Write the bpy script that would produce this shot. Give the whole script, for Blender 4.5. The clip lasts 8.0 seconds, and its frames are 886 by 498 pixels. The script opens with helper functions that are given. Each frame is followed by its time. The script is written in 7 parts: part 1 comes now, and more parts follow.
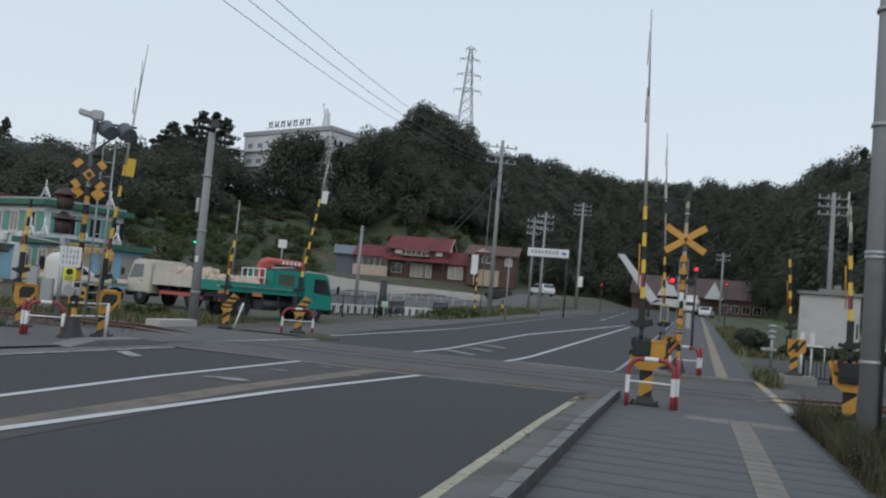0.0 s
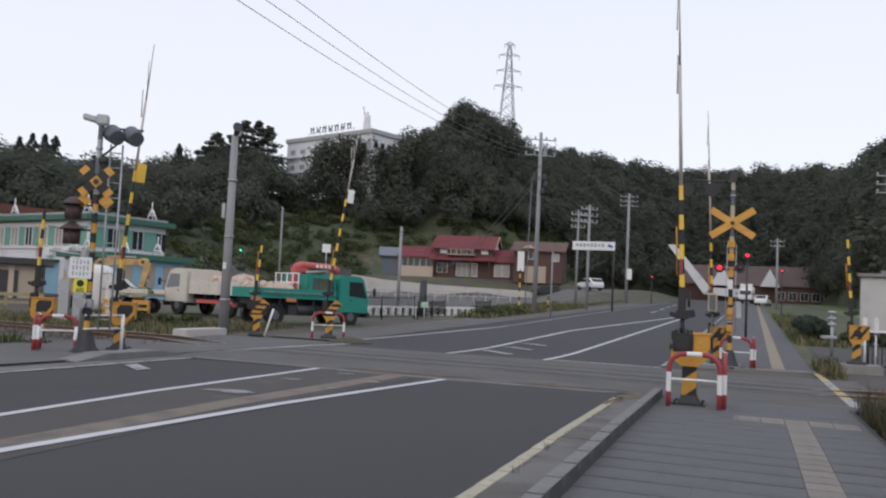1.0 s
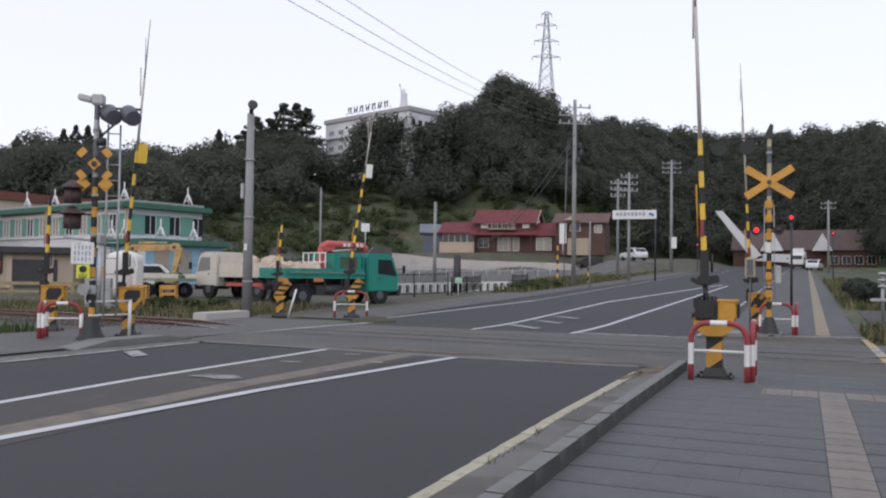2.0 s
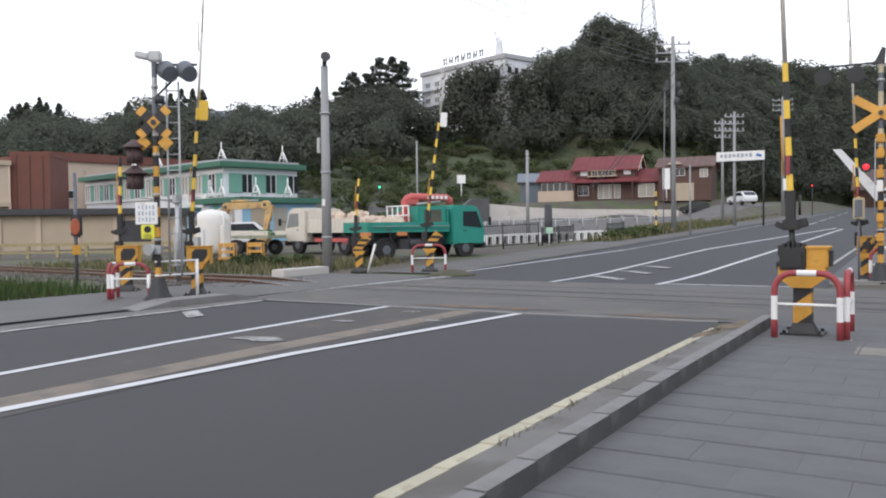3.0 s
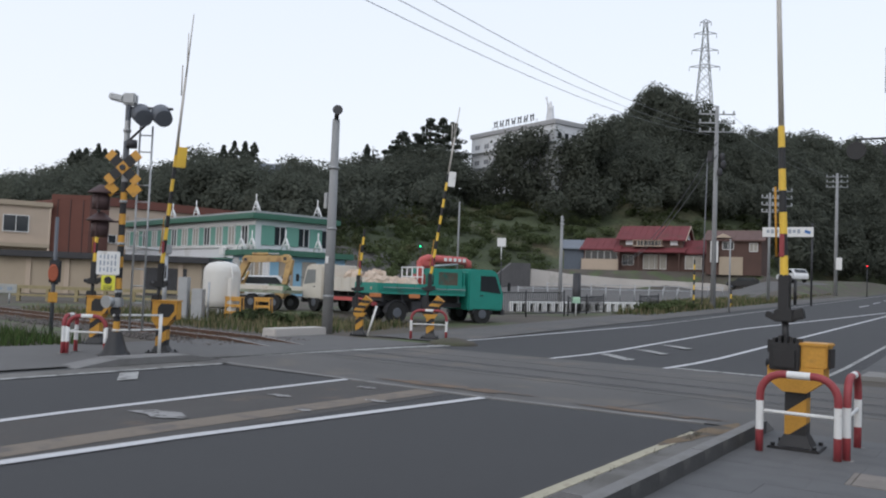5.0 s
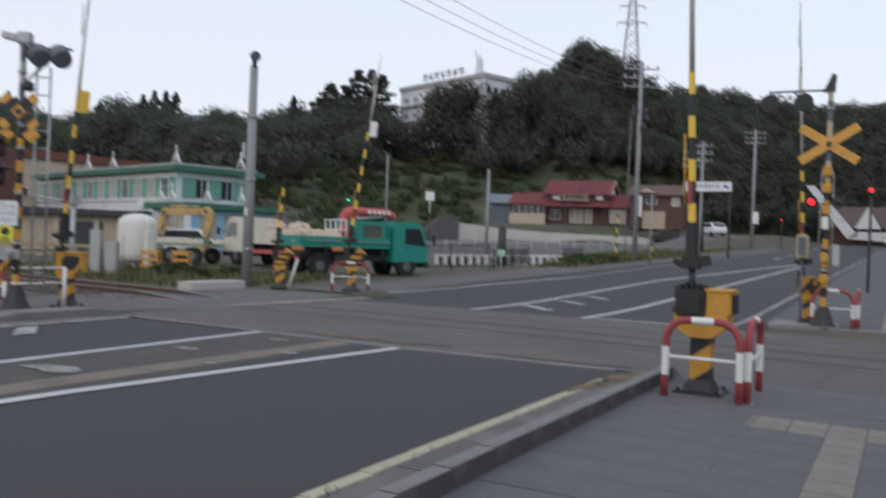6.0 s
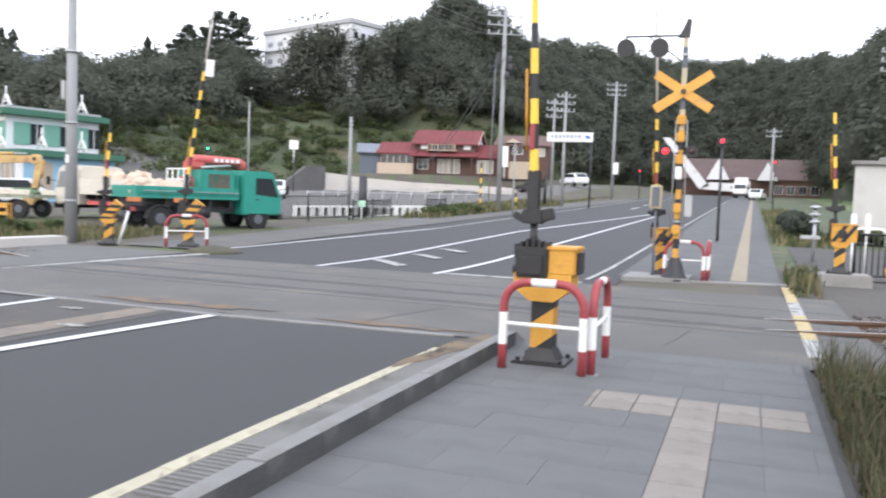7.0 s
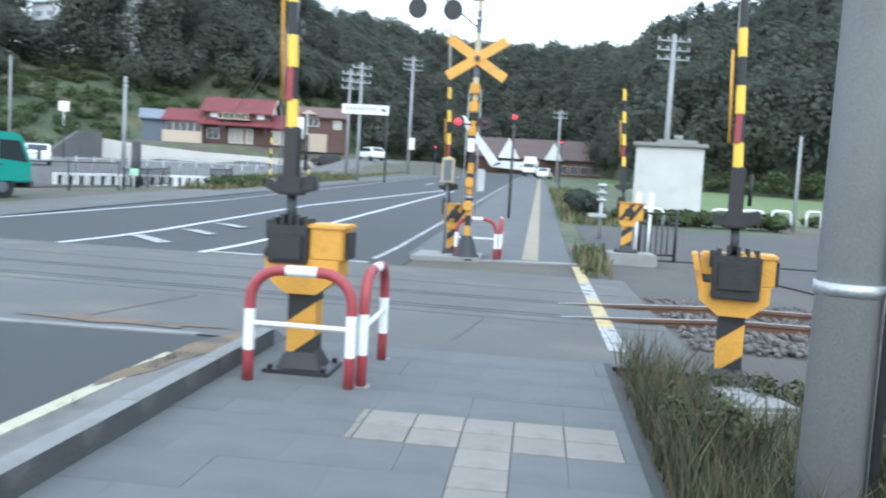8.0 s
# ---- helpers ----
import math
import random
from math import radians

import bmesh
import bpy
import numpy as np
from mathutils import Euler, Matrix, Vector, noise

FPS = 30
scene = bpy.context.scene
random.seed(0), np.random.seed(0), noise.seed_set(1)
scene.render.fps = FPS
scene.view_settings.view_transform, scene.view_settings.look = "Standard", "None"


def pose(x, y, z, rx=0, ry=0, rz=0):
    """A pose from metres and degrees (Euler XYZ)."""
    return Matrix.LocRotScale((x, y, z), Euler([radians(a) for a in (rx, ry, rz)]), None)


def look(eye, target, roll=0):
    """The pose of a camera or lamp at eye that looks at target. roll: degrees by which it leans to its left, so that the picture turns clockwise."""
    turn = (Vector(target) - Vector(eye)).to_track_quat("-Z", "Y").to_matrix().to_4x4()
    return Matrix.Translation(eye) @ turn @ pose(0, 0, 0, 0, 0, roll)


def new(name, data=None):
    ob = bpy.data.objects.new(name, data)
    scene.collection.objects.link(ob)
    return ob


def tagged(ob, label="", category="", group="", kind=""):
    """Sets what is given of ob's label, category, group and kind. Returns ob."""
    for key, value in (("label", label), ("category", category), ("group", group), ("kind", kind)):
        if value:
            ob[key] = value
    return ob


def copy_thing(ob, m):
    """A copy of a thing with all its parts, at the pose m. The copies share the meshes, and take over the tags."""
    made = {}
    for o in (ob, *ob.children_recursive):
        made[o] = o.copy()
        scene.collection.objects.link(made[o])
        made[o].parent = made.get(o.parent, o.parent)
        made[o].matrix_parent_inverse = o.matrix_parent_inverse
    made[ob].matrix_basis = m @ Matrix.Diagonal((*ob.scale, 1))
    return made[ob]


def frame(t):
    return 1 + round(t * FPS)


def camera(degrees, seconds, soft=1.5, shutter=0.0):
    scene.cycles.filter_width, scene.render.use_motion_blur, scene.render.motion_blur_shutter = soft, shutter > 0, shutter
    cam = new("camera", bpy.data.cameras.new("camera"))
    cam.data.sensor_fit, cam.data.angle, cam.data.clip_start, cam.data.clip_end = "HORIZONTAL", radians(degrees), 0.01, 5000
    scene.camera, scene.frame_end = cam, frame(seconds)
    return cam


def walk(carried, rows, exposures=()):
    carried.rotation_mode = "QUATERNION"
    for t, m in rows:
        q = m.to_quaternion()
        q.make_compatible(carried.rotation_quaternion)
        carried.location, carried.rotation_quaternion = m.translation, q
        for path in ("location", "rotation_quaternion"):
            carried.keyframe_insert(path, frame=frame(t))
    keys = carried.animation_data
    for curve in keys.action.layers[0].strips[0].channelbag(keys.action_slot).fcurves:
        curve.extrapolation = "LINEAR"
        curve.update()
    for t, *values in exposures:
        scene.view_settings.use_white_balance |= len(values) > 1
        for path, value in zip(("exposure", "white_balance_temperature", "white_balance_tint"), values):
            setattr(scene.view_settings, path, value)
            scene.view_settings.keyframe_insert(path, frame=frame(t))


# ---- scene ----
cam = camera(56.3, 8.0, soft=2.0, shutter=0.5)
PATH = [
    (0, (0.696, -14.65, 1.407), (0.11, -12.742, 1.541), 4.9),
    (0.5, (0.799, -14.038, 1.416), (0.155, -12.147, 1.512), 2.7),
    (1, (0.843, -13.421, 1.42), (0.146, -11.55, 1.545), 2.7),
    (1.2, (0.955, -13.18, 1.385), (0.225, -11.323, 1.53), 2.1),
    (2.3, (1.207, -12.045, 1.394), (0.379, -10.225, 1.431), 1.5),
    (2.5, (1.279, -11.837, 1.357), (0.42, -10.032, 1.389), 2.5),
    (3, (1.406, -11.2, 1.405), (0.386, -9.481, 1.352), -0.7),
    (3.5, (1.367, -10.565, 1.461), (0.417, -8.806, 1.418), 2.9),
    (4, (1.512, -10.014, 1.468), (0.414, -8.342, 1.427), 2.7),
    (4.2, (1.564, -9.758, 1.425), (0.462, -8.089, 1.416), 3.1),
    (5.3, (1.854, -9.268, 1.567), (0.746, -7.607, 1.674), 1.3),
    (5.5, (1.89, -9.224, 1.544), (0.819, -7.538, 1.638), 1.2),
    (6, (1.847, -9.01, 1.476), (0.871, -7.264, 1.465), 2.1),
    (6.5, (1.742, -8.33, 1.473), (1.0, -6.48, 1.313), 1.0),
    (7, (1.766, -7.631, 1.513), (1.076, -5.758, 1.393), 2.0),
    (7.5, (1.671, -6.877, 1.489), (1.238, -4.929, 1.355), 4.2),
    (8, (1.665, -6.01, 1.466), (1.449, -4.028, 1.307), 3.3),
]
EXPOSURES = [(0.0, -0.18, 6150, 5), (0.5, -0.42, 6150, 7), (1.0, 0.12, 6450, 14), (2.5, 0.29, 6400, 15), (3.0, 0.73, 6500, 12), (4.0, 0.86, 6600, 12), (5.3, 0.05, 6250, 10),
             (5.5, 0.05, 6250, 10), (6.0, 0.03, 6300, 10), (6.5, 1.03, 6300, 12), (7.0, 1.42, 6450, 12), (7.5, 1.32, 5900, 5), (8.0, 1.52, 5600, 1)]
walk(cam, [(t, look(e, a, r)) for t, e, a, r in PATH], EXPOSURES)

# ---- sky and sun ----
world = bpy.data.worlds.new("sky")
scene.world = world
world.use_nodes = True
wn, wl = world.node_tree.nodes, world.node_tree.links
sky = wn.new("ShaderNodeTexSky")
sky.sky_type, sky.sun_disc = "NISHITA", False
sky.sun_elevation, sky.sun_rotation = radians(24), radians(200)
sky.air_density, sky.dust_density = 1.0, 4.0
veil = wn.new("ShaderNodeMix")
veil.data_type = "RGBA"
veil.inputs["Factor"].default_value = 0.86
veil.inputs["B"].default_value = (7.35, 7.75, 8.45, 1)
wl.new(sky.outputs["Color"], veil.inputs["A"])
# thin overcast, paler towards the horizon
way, split, high, cloud = wn.new("ShaderNodeTexCoord"), wn.new("ShaderNodeSeparateXYZ"), wn.new("ShaderNodeMapRange"), wn.new("ShaderNodeMix")
wl.new(way.outputs["Generated"], split.inputs[0])
wl.new(split.outputs["Z"], high.inputs["Value"])
high.inputs["From Min"].default_value, high.inputs["From Max"].default_value = 0.08, 0.55
cloud.data_type = "RGBA"
cloud.inputs["A"].default_value, cloud.inputs["B"].default_value = (7.9, 8.15, 8.6, 1), (6.75, 7.3, 8.25, 1)
wl.new(high.outputs["Result"], cloud.inputs["Factor"])
wl.new(cloud.outputs["Result"], veil.inputs["B"])
wl.new(veil.outputs["Result"], wn["Background"].inputs["Color"])
wn["Background"].inputs["Strength"].default_value = 0.118
sun = new("sun", bpy.data.lights.new("sun", "SUN"))
sun.data.energy, sun.data.angle, sun.data.color = 0.5, radians(30), (1.0, 0.95, 0.88)
sun.matrix_world = look((20, -40, 40), (0, 0, 0))


# ---- materials ----
def mat(name, color, rough=0.7, metal=0.0, vary=0.25, scale=4.0, fine=60.0, bump=0.2, island=0.0, objrand=0.0, spec=0.5, stain=None):
    m = bpy.data.materials.new(name)
    m.use_nodes = True
    n, l = m.node_tree.nodes, m.node_tree.links
    b = n["Principled BSDF"]
    b.inputs["Roughness"].default_value, b.inputs["Metallic"].default_value = rough, metal
    b.inputs["Specular IOR Level"].default_value = spec
    tc = n.new("ShaderNodeTexCoord")
    big, small = n.new("ShaderNodeTexNoise"), n.new("ShaderNodeTexNoise")
    big.inputs["Scale"].default_value, small.inputs["Scale"].default_value = scale, fine
    big.inputs["Detail"].default_value, small.inputs["Detail"].default_value = 6, 3
    for q in (big, small):
        l.new(tc.outputs["Object"], q.inputs["Vector"])
    add = n.new("ShaderNodeMath")
    add.operation = "ADD"
    l.new(big.outputs["Fac"], add.inputs[0]), l.new(small.outputs["Fac"], add.inputs[1])
    rng = n.new("ShaderNodeMapRange")
    rng.inputs["From Min"].default_value, rng.inputs["From Max"].default_value = 0.6, 1.4
    rng.inputs["To Min"].default_value, rng.inputs["To Max"].default_value = 1 - vary, 1 + vary
    l.new(add.outputs[0], rng.inputs["Value"])
    value = rng.outputs["Result"]
    for amount, node, out in ((island, "ShaderNodeNewGeometry", "Random Per Island"), (objrand, "ShaderNodeObjectInfo", "Random")):
        if amount:
            g, r2, mu = n.new(node), n.new("ShaderNodeMapRange"), n.new("ShaderNodeMath")
            r2.inputs["To Min"].default_value, r2.inputs["To Max"].default_value = 1 - amount, 1 + amount
            mu.operation = "MULTIPLY"
            l.new(g.outputs[out], r2.inputs["Value"])
            l.new(value, mu.inputs[0]), l.new(r2.outputs["Result"], mu.inputs[1])
            value = mu.outputs[0]
    sc = n.new("ShaderNodeVectorMath")
    sc.operation = "SCALE"
    sc.inputs[0].default_value = color
    if stain:
        st, ramp, mx = n.new("ShaderNodeTexNoise"), n.new("ShaderNodeMapRange"), n.new("ShaderNodeMix")
        st.inputs["Scale"].default_value, st.inputs["Detail"].default_value = stain[1], 8
        l.new(tc.outputs["Object"], st.inputs["Vector"])
        ramp.inputs["From Min"].default_value, ramp.inputs["From Max"].default_value = stain[2], stain[2] + 0.12
        l.new(st.outputs["Fac"], ramp.inputs["Value"])
        mx.data_type = "RGBA"
        mx.inputs["A"].default_value, mx.inputs["B"].default_value = (*color, 1), (*stain[0], 1)
        l.new(ramp.outputs["Result"], mx.inputs["Factor"])
        l.new(mx.outputs["Result"], sc.inputs[0])
    l.new(value, sc.inputs["Scale"])
    l.new(sc.outputs[0], b.inputs["Base Color"])
    if bump:
        bp = n.new("ShaderNodeBump")
        bp.inputs["Strength"].default_value, bp.inputs["Distance"].default_value = bump, 0.02
        l.new(small.outputs["Fac"], bp.inputs["Height"])
        l.new(bp.outputs["Normal"], b.inputs["Normal"])
    return m


def lamp_mat(name, color, strength):
    m = mat(name, color, 0.3, vary=0.05, bump=0)
    b = m.node_tree.nodes["Principled BSDF"]
    b.inputs["Emission Color"].default_value, b.inputs["Emission Strength"].default_value = (*color, 1), strength
    return m


ASPHALT = mat("asphalt", (0.043, 0.043, 0.045), 0.85, vary=0.10, scale=0.35, fine=220, bump=0.35)
ASPHALT_OLD = mat("old asphalt", (0.099, 0.095, 0.091), 0.88, vary=0.22, scale=0.5, fine=180, bump=0.35, stain=((0.125, 0.112, 0.098), 0.9, 0.54))
ASPHALT_WORN = mat("worn asphalt", (0.066, 0.061, 0.058), 0.88, vary=0.18, scale=1.2, fine=200, bump=0.35, stain=((0.095, 0.075, 0.063), 1.5, 0.58))
PAVING = mat("sidewalk slab", (0.114, 0.115, 0.117), 0.85, vary=0.2, scale=1.1, fine=160, bump=0.35, stain=((0.094, 0.095, 0.097), 1.3, 0.5), objrand=0.03)
JOINT = mat("joint mortar", (0.094, 0.093, 0.091), 0.95, vary=0.2, scale=3)
CONCRETE = mat("concrete", (0.24, 0.235, 0.225), 0.85, vary=0.16, scale=1.5, fine=90, bump=0.3, stain=((0.2, 0.19, 0.175), 1.3, 0.58), objrand=0.06)
KERB = mat("kerb concrete", (0.19, 0.186, 0.182), 0.88, vary=0.2, scale=1.6, fine=110, bump=0.35, stain=((0.145, 0.14, 0.132), 1.9, 0.56), objrand=0.02)
POLE = mat("concrete pole", (0.285, 0.29, 0.295), 0.78, vary=0.14, scale=1.2, fine=80, stain=((0.22, 0.22, 0.22), 1.5, 0.58))
TACTILE = mat("worn tactile tile", (0.20, 0.178, 0.158), 0.85, vary=0.18, scale=2.4, fine=90, objrand=0.09, stain=((0.15, 0.135, 0.12), 3.5, 0.56))
LINE_WHITE = mat("white road paint", (0.52, 0.52, 0.53), 0.7, vary=0.12, scale=3, fine=90, stain=((0.3, 0.3, 0.3), 6, 0.64))
LINE_WORN = mat("worn white paint", (0.34, 0.34, 0.33), 0.8, vary=0.2, scale=4, stain=((0.14, 0.135, 0.13), 5, 0.5))
LINE_CREAM = mat("cream edge stone", (0.38, 0.35, 0.26), 0.8, vary=0.16, scale=3, stain=((0.25, 0.22, 0.16), 4, 0.58), objrand=0.08)
LINE_YELLOW = mat("worn yellow paint", (0.40, 0.31, 0.15), 0.8, vary=0.2, scale=4, stain=((0.25, 0.22, 0.18), 5, 0.54))
EARTH = mat("bare earth", (0.085, 0.072, 0.058), 0.95, vary=0.3, scale=0.6, fine=30, bump=0.6, stain=((0.08, 0.10, 0.045), 0.35, 0.5))
GRAVEL = mat("gravel", (0.115, 0.11, 0.105), 0.95, vary=0.25, scale=0.4, fine=40, bump=0.7)
HILL = mat("hillside grass", (0.062, 0.076, 0.038), 0.95, vary=0.5, scale=0.12, fine=1.6, bump=0.5, stain=((0.115, 0.10, 0.058), 0.07, 0.55))
FIELD = mat("green field", (0.105, 0.145, 0.052), 0.95, vary=0.2, scale=0.3, fine=20)
OILY = mat("oily trackside gravel", (0.078, 0.070, 0.063), 0.95, vary=0.3, scale=0.6, fine=45, bump=0.7)
RUST = mat("rusty rail steel", (0.13, 0.075, 0.05), 0.65, 0.4, vary=0.3, scale=3)
RAILTOP = mat("rail head steel", (0.30, 0.28, 0.27), 0.45, 0.8, vary=0.2, scale=3)
STONE = mat("ballast stone", (0.12, 0.107, 0.10), 0.95, vary=0.2, scale=6, island=0.35)
SLEEPER = mat("weathered sleeper", (0.14, 0.12, 0.10), 0.9, vary=0.3, scale=3, objrand=0.15)
YELLOW = mat("yellow enamel", (0.56, 0.285, 0.04), 0.55, vary=0.18, scale=4, stain=((0.36, 0.19, 0.05), 6, 0.6))
YELLOW_B = mat("bright yellow tape", (0.80, 0.52, 0.06), 0.45, vary=0.08, scale=5)
BLACK = mat("black enamel", (0.018, 0.018, 0.02), 0.5, vary=0.25, scale=5)
DARK = mat("dark grey metal", (0.05, 0.05, 0.055), 0.55, 0.3, vary=0.2)
ORANGE = mat("orange crossbuck paint", (0.62, 0.32, 0.06), 0.55, vary=0.16, scale=4, stain=((0.48, 0.27, 0.1), 5, 0.6))
REDP = mat("faded red paint", (0.29, 0.045, 0.052), 0.55, vary=0.14, scale=6, stain=((0.30, 0.10, 0.09), 9, 0.62))
WHITEP = mat("white paint", (0.74, 0.74, 0.73), 0.5, vary=0.06, scale=4, stain=((0.55, 0.53, 0.5), 6, 0.63))
STEEL = mat("galvanised steel", (0.42, 0.43, 0.44), 0.5, 0.6, vary=0.12)
ROD = mat("pale glass fibre rod", (0.50, 0.47, 0.43), 0.5, vary=0.1)
RED_ON = lamp_mat("lit red lens", (1.0, 0.012, 0.02), 2.5)
GREEN_ON = lamp_mat("lit green lens", (0.03, 1.0, 0.35), 1.6)
LENS = mat("dark lens", (0.06, 0.02, 0.02), 0.2, vary=0.05, bump=0)
GLASS_DARK = mat("dark window glass", (0.03, 0.035, 0.04), 0.08, vary=0.1, bump=0)
TEAL = mat("teal truck paint", (0.02, 0.25, 0.195), 0.45, vary=0.14, scale=2, stain=((0.04, 0.17, 0.135), 1.8, 0.6))
RUBBER = mat("tyre rubber", (0.02, 0.02, 0.02), 0.9, vary=0.2)
CANVAS = mat("pale dusty sacks", (0.58, 0.47, 0.38), 0.9, vary=0.12, scale=2, fine=25, bump=0.5)
BUCKET = mat("excavator yellow", (0.50, 0.33, 0.14), 0.65, vary=0.2, scale=2, stain=((0.33, 0.2, 0.1), 2.5, 0.56))
ORANGE_RED = mat("red crane paint", (0.50, 0.10, 0.09), 0.5, vary=0.1)
TANK = mat("off-white tank", (0.66, 0.64, 0.60), 0.6, vary=0.06, scale=1, stain=((0.56, 0.53, 0.48), 1.5, 0.6))
WALLW = mat("white render wall", (0.66, 0.67, 0.69), 0.85, vary=0.06, scale=0.6, stain=((0.55, 0.55, 0.55), 0.5, 0.6))
WALLG = mat("green wall panel", (0.15, 0.33, 0.27), 0.7, vary=0.08, scale=0.7)
WALLB = mat("light blue wall", (0.26, 0.45, 0.58), 0.75, vary=0.08, scale=0.7)
ROOFG = mat("dark green roof edge", (0.045, 0.14, 0.095), 0.6, vary=0.15, scale=1)
BROWN = mat("brown brick tile wall", (0.15, 0.06, 0.045), 0.85, vary=0.12, scale=1, fine=15)
BEIGE = mat("beige wall", (0.47, 0.38, 0.30), 0.85, vary=0.08, scale=0.8)
TAN = mat("tan wall", (0.40, 0.33, 0.25), 0.85, vary=0.1, scale=0.8)
ROOFR = mat("dark red metal roof", (0.15, 0.030, 0.034), 0.75, vary=0.22, scale=0.6, stain=((0.11, 0.035, 0.03), 0.5, 0.56))
ROOFB = mat("grey slate roof", (0.16, 0.18, 0.21), 0.7, vary=0.12, scale=0.6)
WOODWALL = mat("dark timber wall", (0.095, 0.055, 0.045), 0.85, vary=0.2, scale=0.8)
RETAIN = mat("pale retaining wall", (0.50, 0.47, 0.44), 0.85, vary=0.1, scale=0.4, stain=((0.36, 0.34, 0.31), 0.4, 0.58))
def leafy(m, share):
    """Lets part of the light through a leaf."""
    n, l = m.node_tree.nodes, m.node_tree.links
    b, thin, mix = n["Principled BSDF"], n.new("ShaderNodeBsdfTranslucent"), n.new("ShaderNodeMixShader")
    mix.inputs["Fac"].default_value = share
    l.new(b.inputs["Base Color"].links[0].from_socket, thin.inputs["Color"])
    l.new(b.outputs[0], mix.inputs[1]), l.new(thin.outputs[0], mix.inputs[2])
    l.new(mix.outputs[0], n["Material Output"].inputs["Surface"])
    return m


LEAF = mat("broadleaf foliage", (0.112, 0.122, 0.098), 1.0, vary=0.42, scale=0.11, fine=0.4, bump=0, island=0.06, spec=0.0)
NEEDLE = mat("conifer foliage", (0.080, 0.092, 0.074), 1.0, vary=0.3, scale=0.1, fine=0.6, bump=0, island=0.15, spec=0.0)
SHRUB = mat("roadside shrub leaves", (0.072, 0.092, 0.042), 0.9, vary=0.3, scale=0.6, fine=5, bump=0, island=0.4, spec=0.2)
GRASS = mat("green grass blades", (0.075, 0.098, 0.04), 0.85, vary=0.25, scale=0.5, fine=5, bump=0, island=0.4, spec=0.2)
STRAW = mat("dry weed stems", (0.21, 0.18, 0.105), 0.9, vary=0.25, scale=0.5, fine=5, bump=0, island=0.4, spec=0.2)
BARK = mat("tree bark", (0.07, 0.055, 0.045), 0.95, vary=0.3, scale=3, fine=25)
WIRE = mat("cable", (0.16, 0.165, 0.18), 0.6, bump=0)
for m_, share in ((LEAF, 0.5), (NEEDLE, 0.45), (SHRUB, 0.35), (GRASS, 0.35), (STRAW, 0.35)):
    leafy(m_, share)
INK = mat("faded sign print", (0.32, 0.36, 0.42), 0.7, bump=0)
SIGNBLUE = mat("blue sign print", (0.05, 0.16, 0.42), 0.6, bump=0)
YELGREEN = mat("fluorescent yellow plate", (0.72, 0.70, 0.06), 0.5, bump=0, vary=0.08)


# ---- mesh helpers ----
def box(bm, c, s, mi=0, rot=None, taper=1.0, bev=0.0):
    """A box of size s at c; rot in degrees; taper shrinks the top."""
    vs = []
    for z in (-0.5, 0.5):
        k = taper if z > 0 else 1.0
        for x, y in ((-0.5, -0.5), (0.5, -0.5), (0.5, 0.5), (-0.5, 0.5)):
            vs.append(Vector((x * s[0] * k, y * s[1] * k, z * s[2])))
    if rot:
        e = Euler([radians(a) for a in rot]).to_matrix()
        vs = [e @ v for v in vs]
    vv = [bm.verts.new(v + Vector(c)) for v in vs]
    fs = []
    for q in ((3, 2, 1, 0), (4, 5, 6, 7), (0, 1, 5, 4), (1, 2, 6, 5), (2, 3, 7, 6), (3, 0, 4, 7)):
        f = bm.faces.new([vv[i] for i in q])
        f.material_index = mi
        fs.append(f)
    if bev:
        bmesh.ops.bevel(bm, geom=list({e for f in fs for e in f.edges}), offset=bev, segments=2, affect="EDGES", material=-1)


def rod(bm, p0, p1, r0, r1=None, n=10, mi=0, caps=True):
    """A straight round rod between two points."""
    p0, p1 = Vector(p0), Vector(p1)
    r1 = r0 if r1 is None else r1
    q = (p1 - p0).to_track_quat("Z", "Y").to_matrix()
    rings = []
    for p, r in ((p0, r0), (p1, r1)):
        rings.append([bm.verts.new(p + q @ Vector((r * math.cos(2 * math.pi * i / n), r * math.sin(2 * math.pi * i / n), 0))) for i in range(n)])
    for i in range(n):
        f = bm.faces.new((rings[0][i], rings[0][(i + 1) % n], rings[1][(i + 1) % n], rings[1][i]))
        f.material_index, f.smooth = mi, True
    if caps:
        for ring in (rings[0][::-1], rings[1]):
            bm.faces.new(ring).material_index = mi


def pipe(bm, pts, r, n=10, mi=0):
    """A bent pipe through points; mi is one index or one for each length."""
    pts = [Vector(p) for p in pts]
    rings, up = [], None
    for i, p in enumerate(pts):
        d = (pts[min(i + 1, len(pts) - 1)] - pts[max(i - 1, 0)]).normalized()
        side = (up - d * up.dot(d)).normalized() if up else d.orthogonal().normalized()
        up = side
        o = d.cross(side)
        rings.append([bm.verts.new(p + r * (math.cos(2 * math.pi * k / n) * side + math.sin(2 * math.pi * k / n) * o)) for k in range(n)])
    for i in range(len(pts) - 1):
        for k in range(n):
            f = bm.faces.new((rings[i][k], rings[i][(k + 1) % n], rings[i + 1][(k + 1) % n], rings[i + 1][k]))
            f.material_index, f.smooth = (mi if isinstance(mi, int) else mi[i]), True
    for ring, j in ((rings[0][::-1], 0), (rings[-1], -1)):
        bm.faces.new(ring).material_index = mi if isinstance(mi, int) else mi[j]


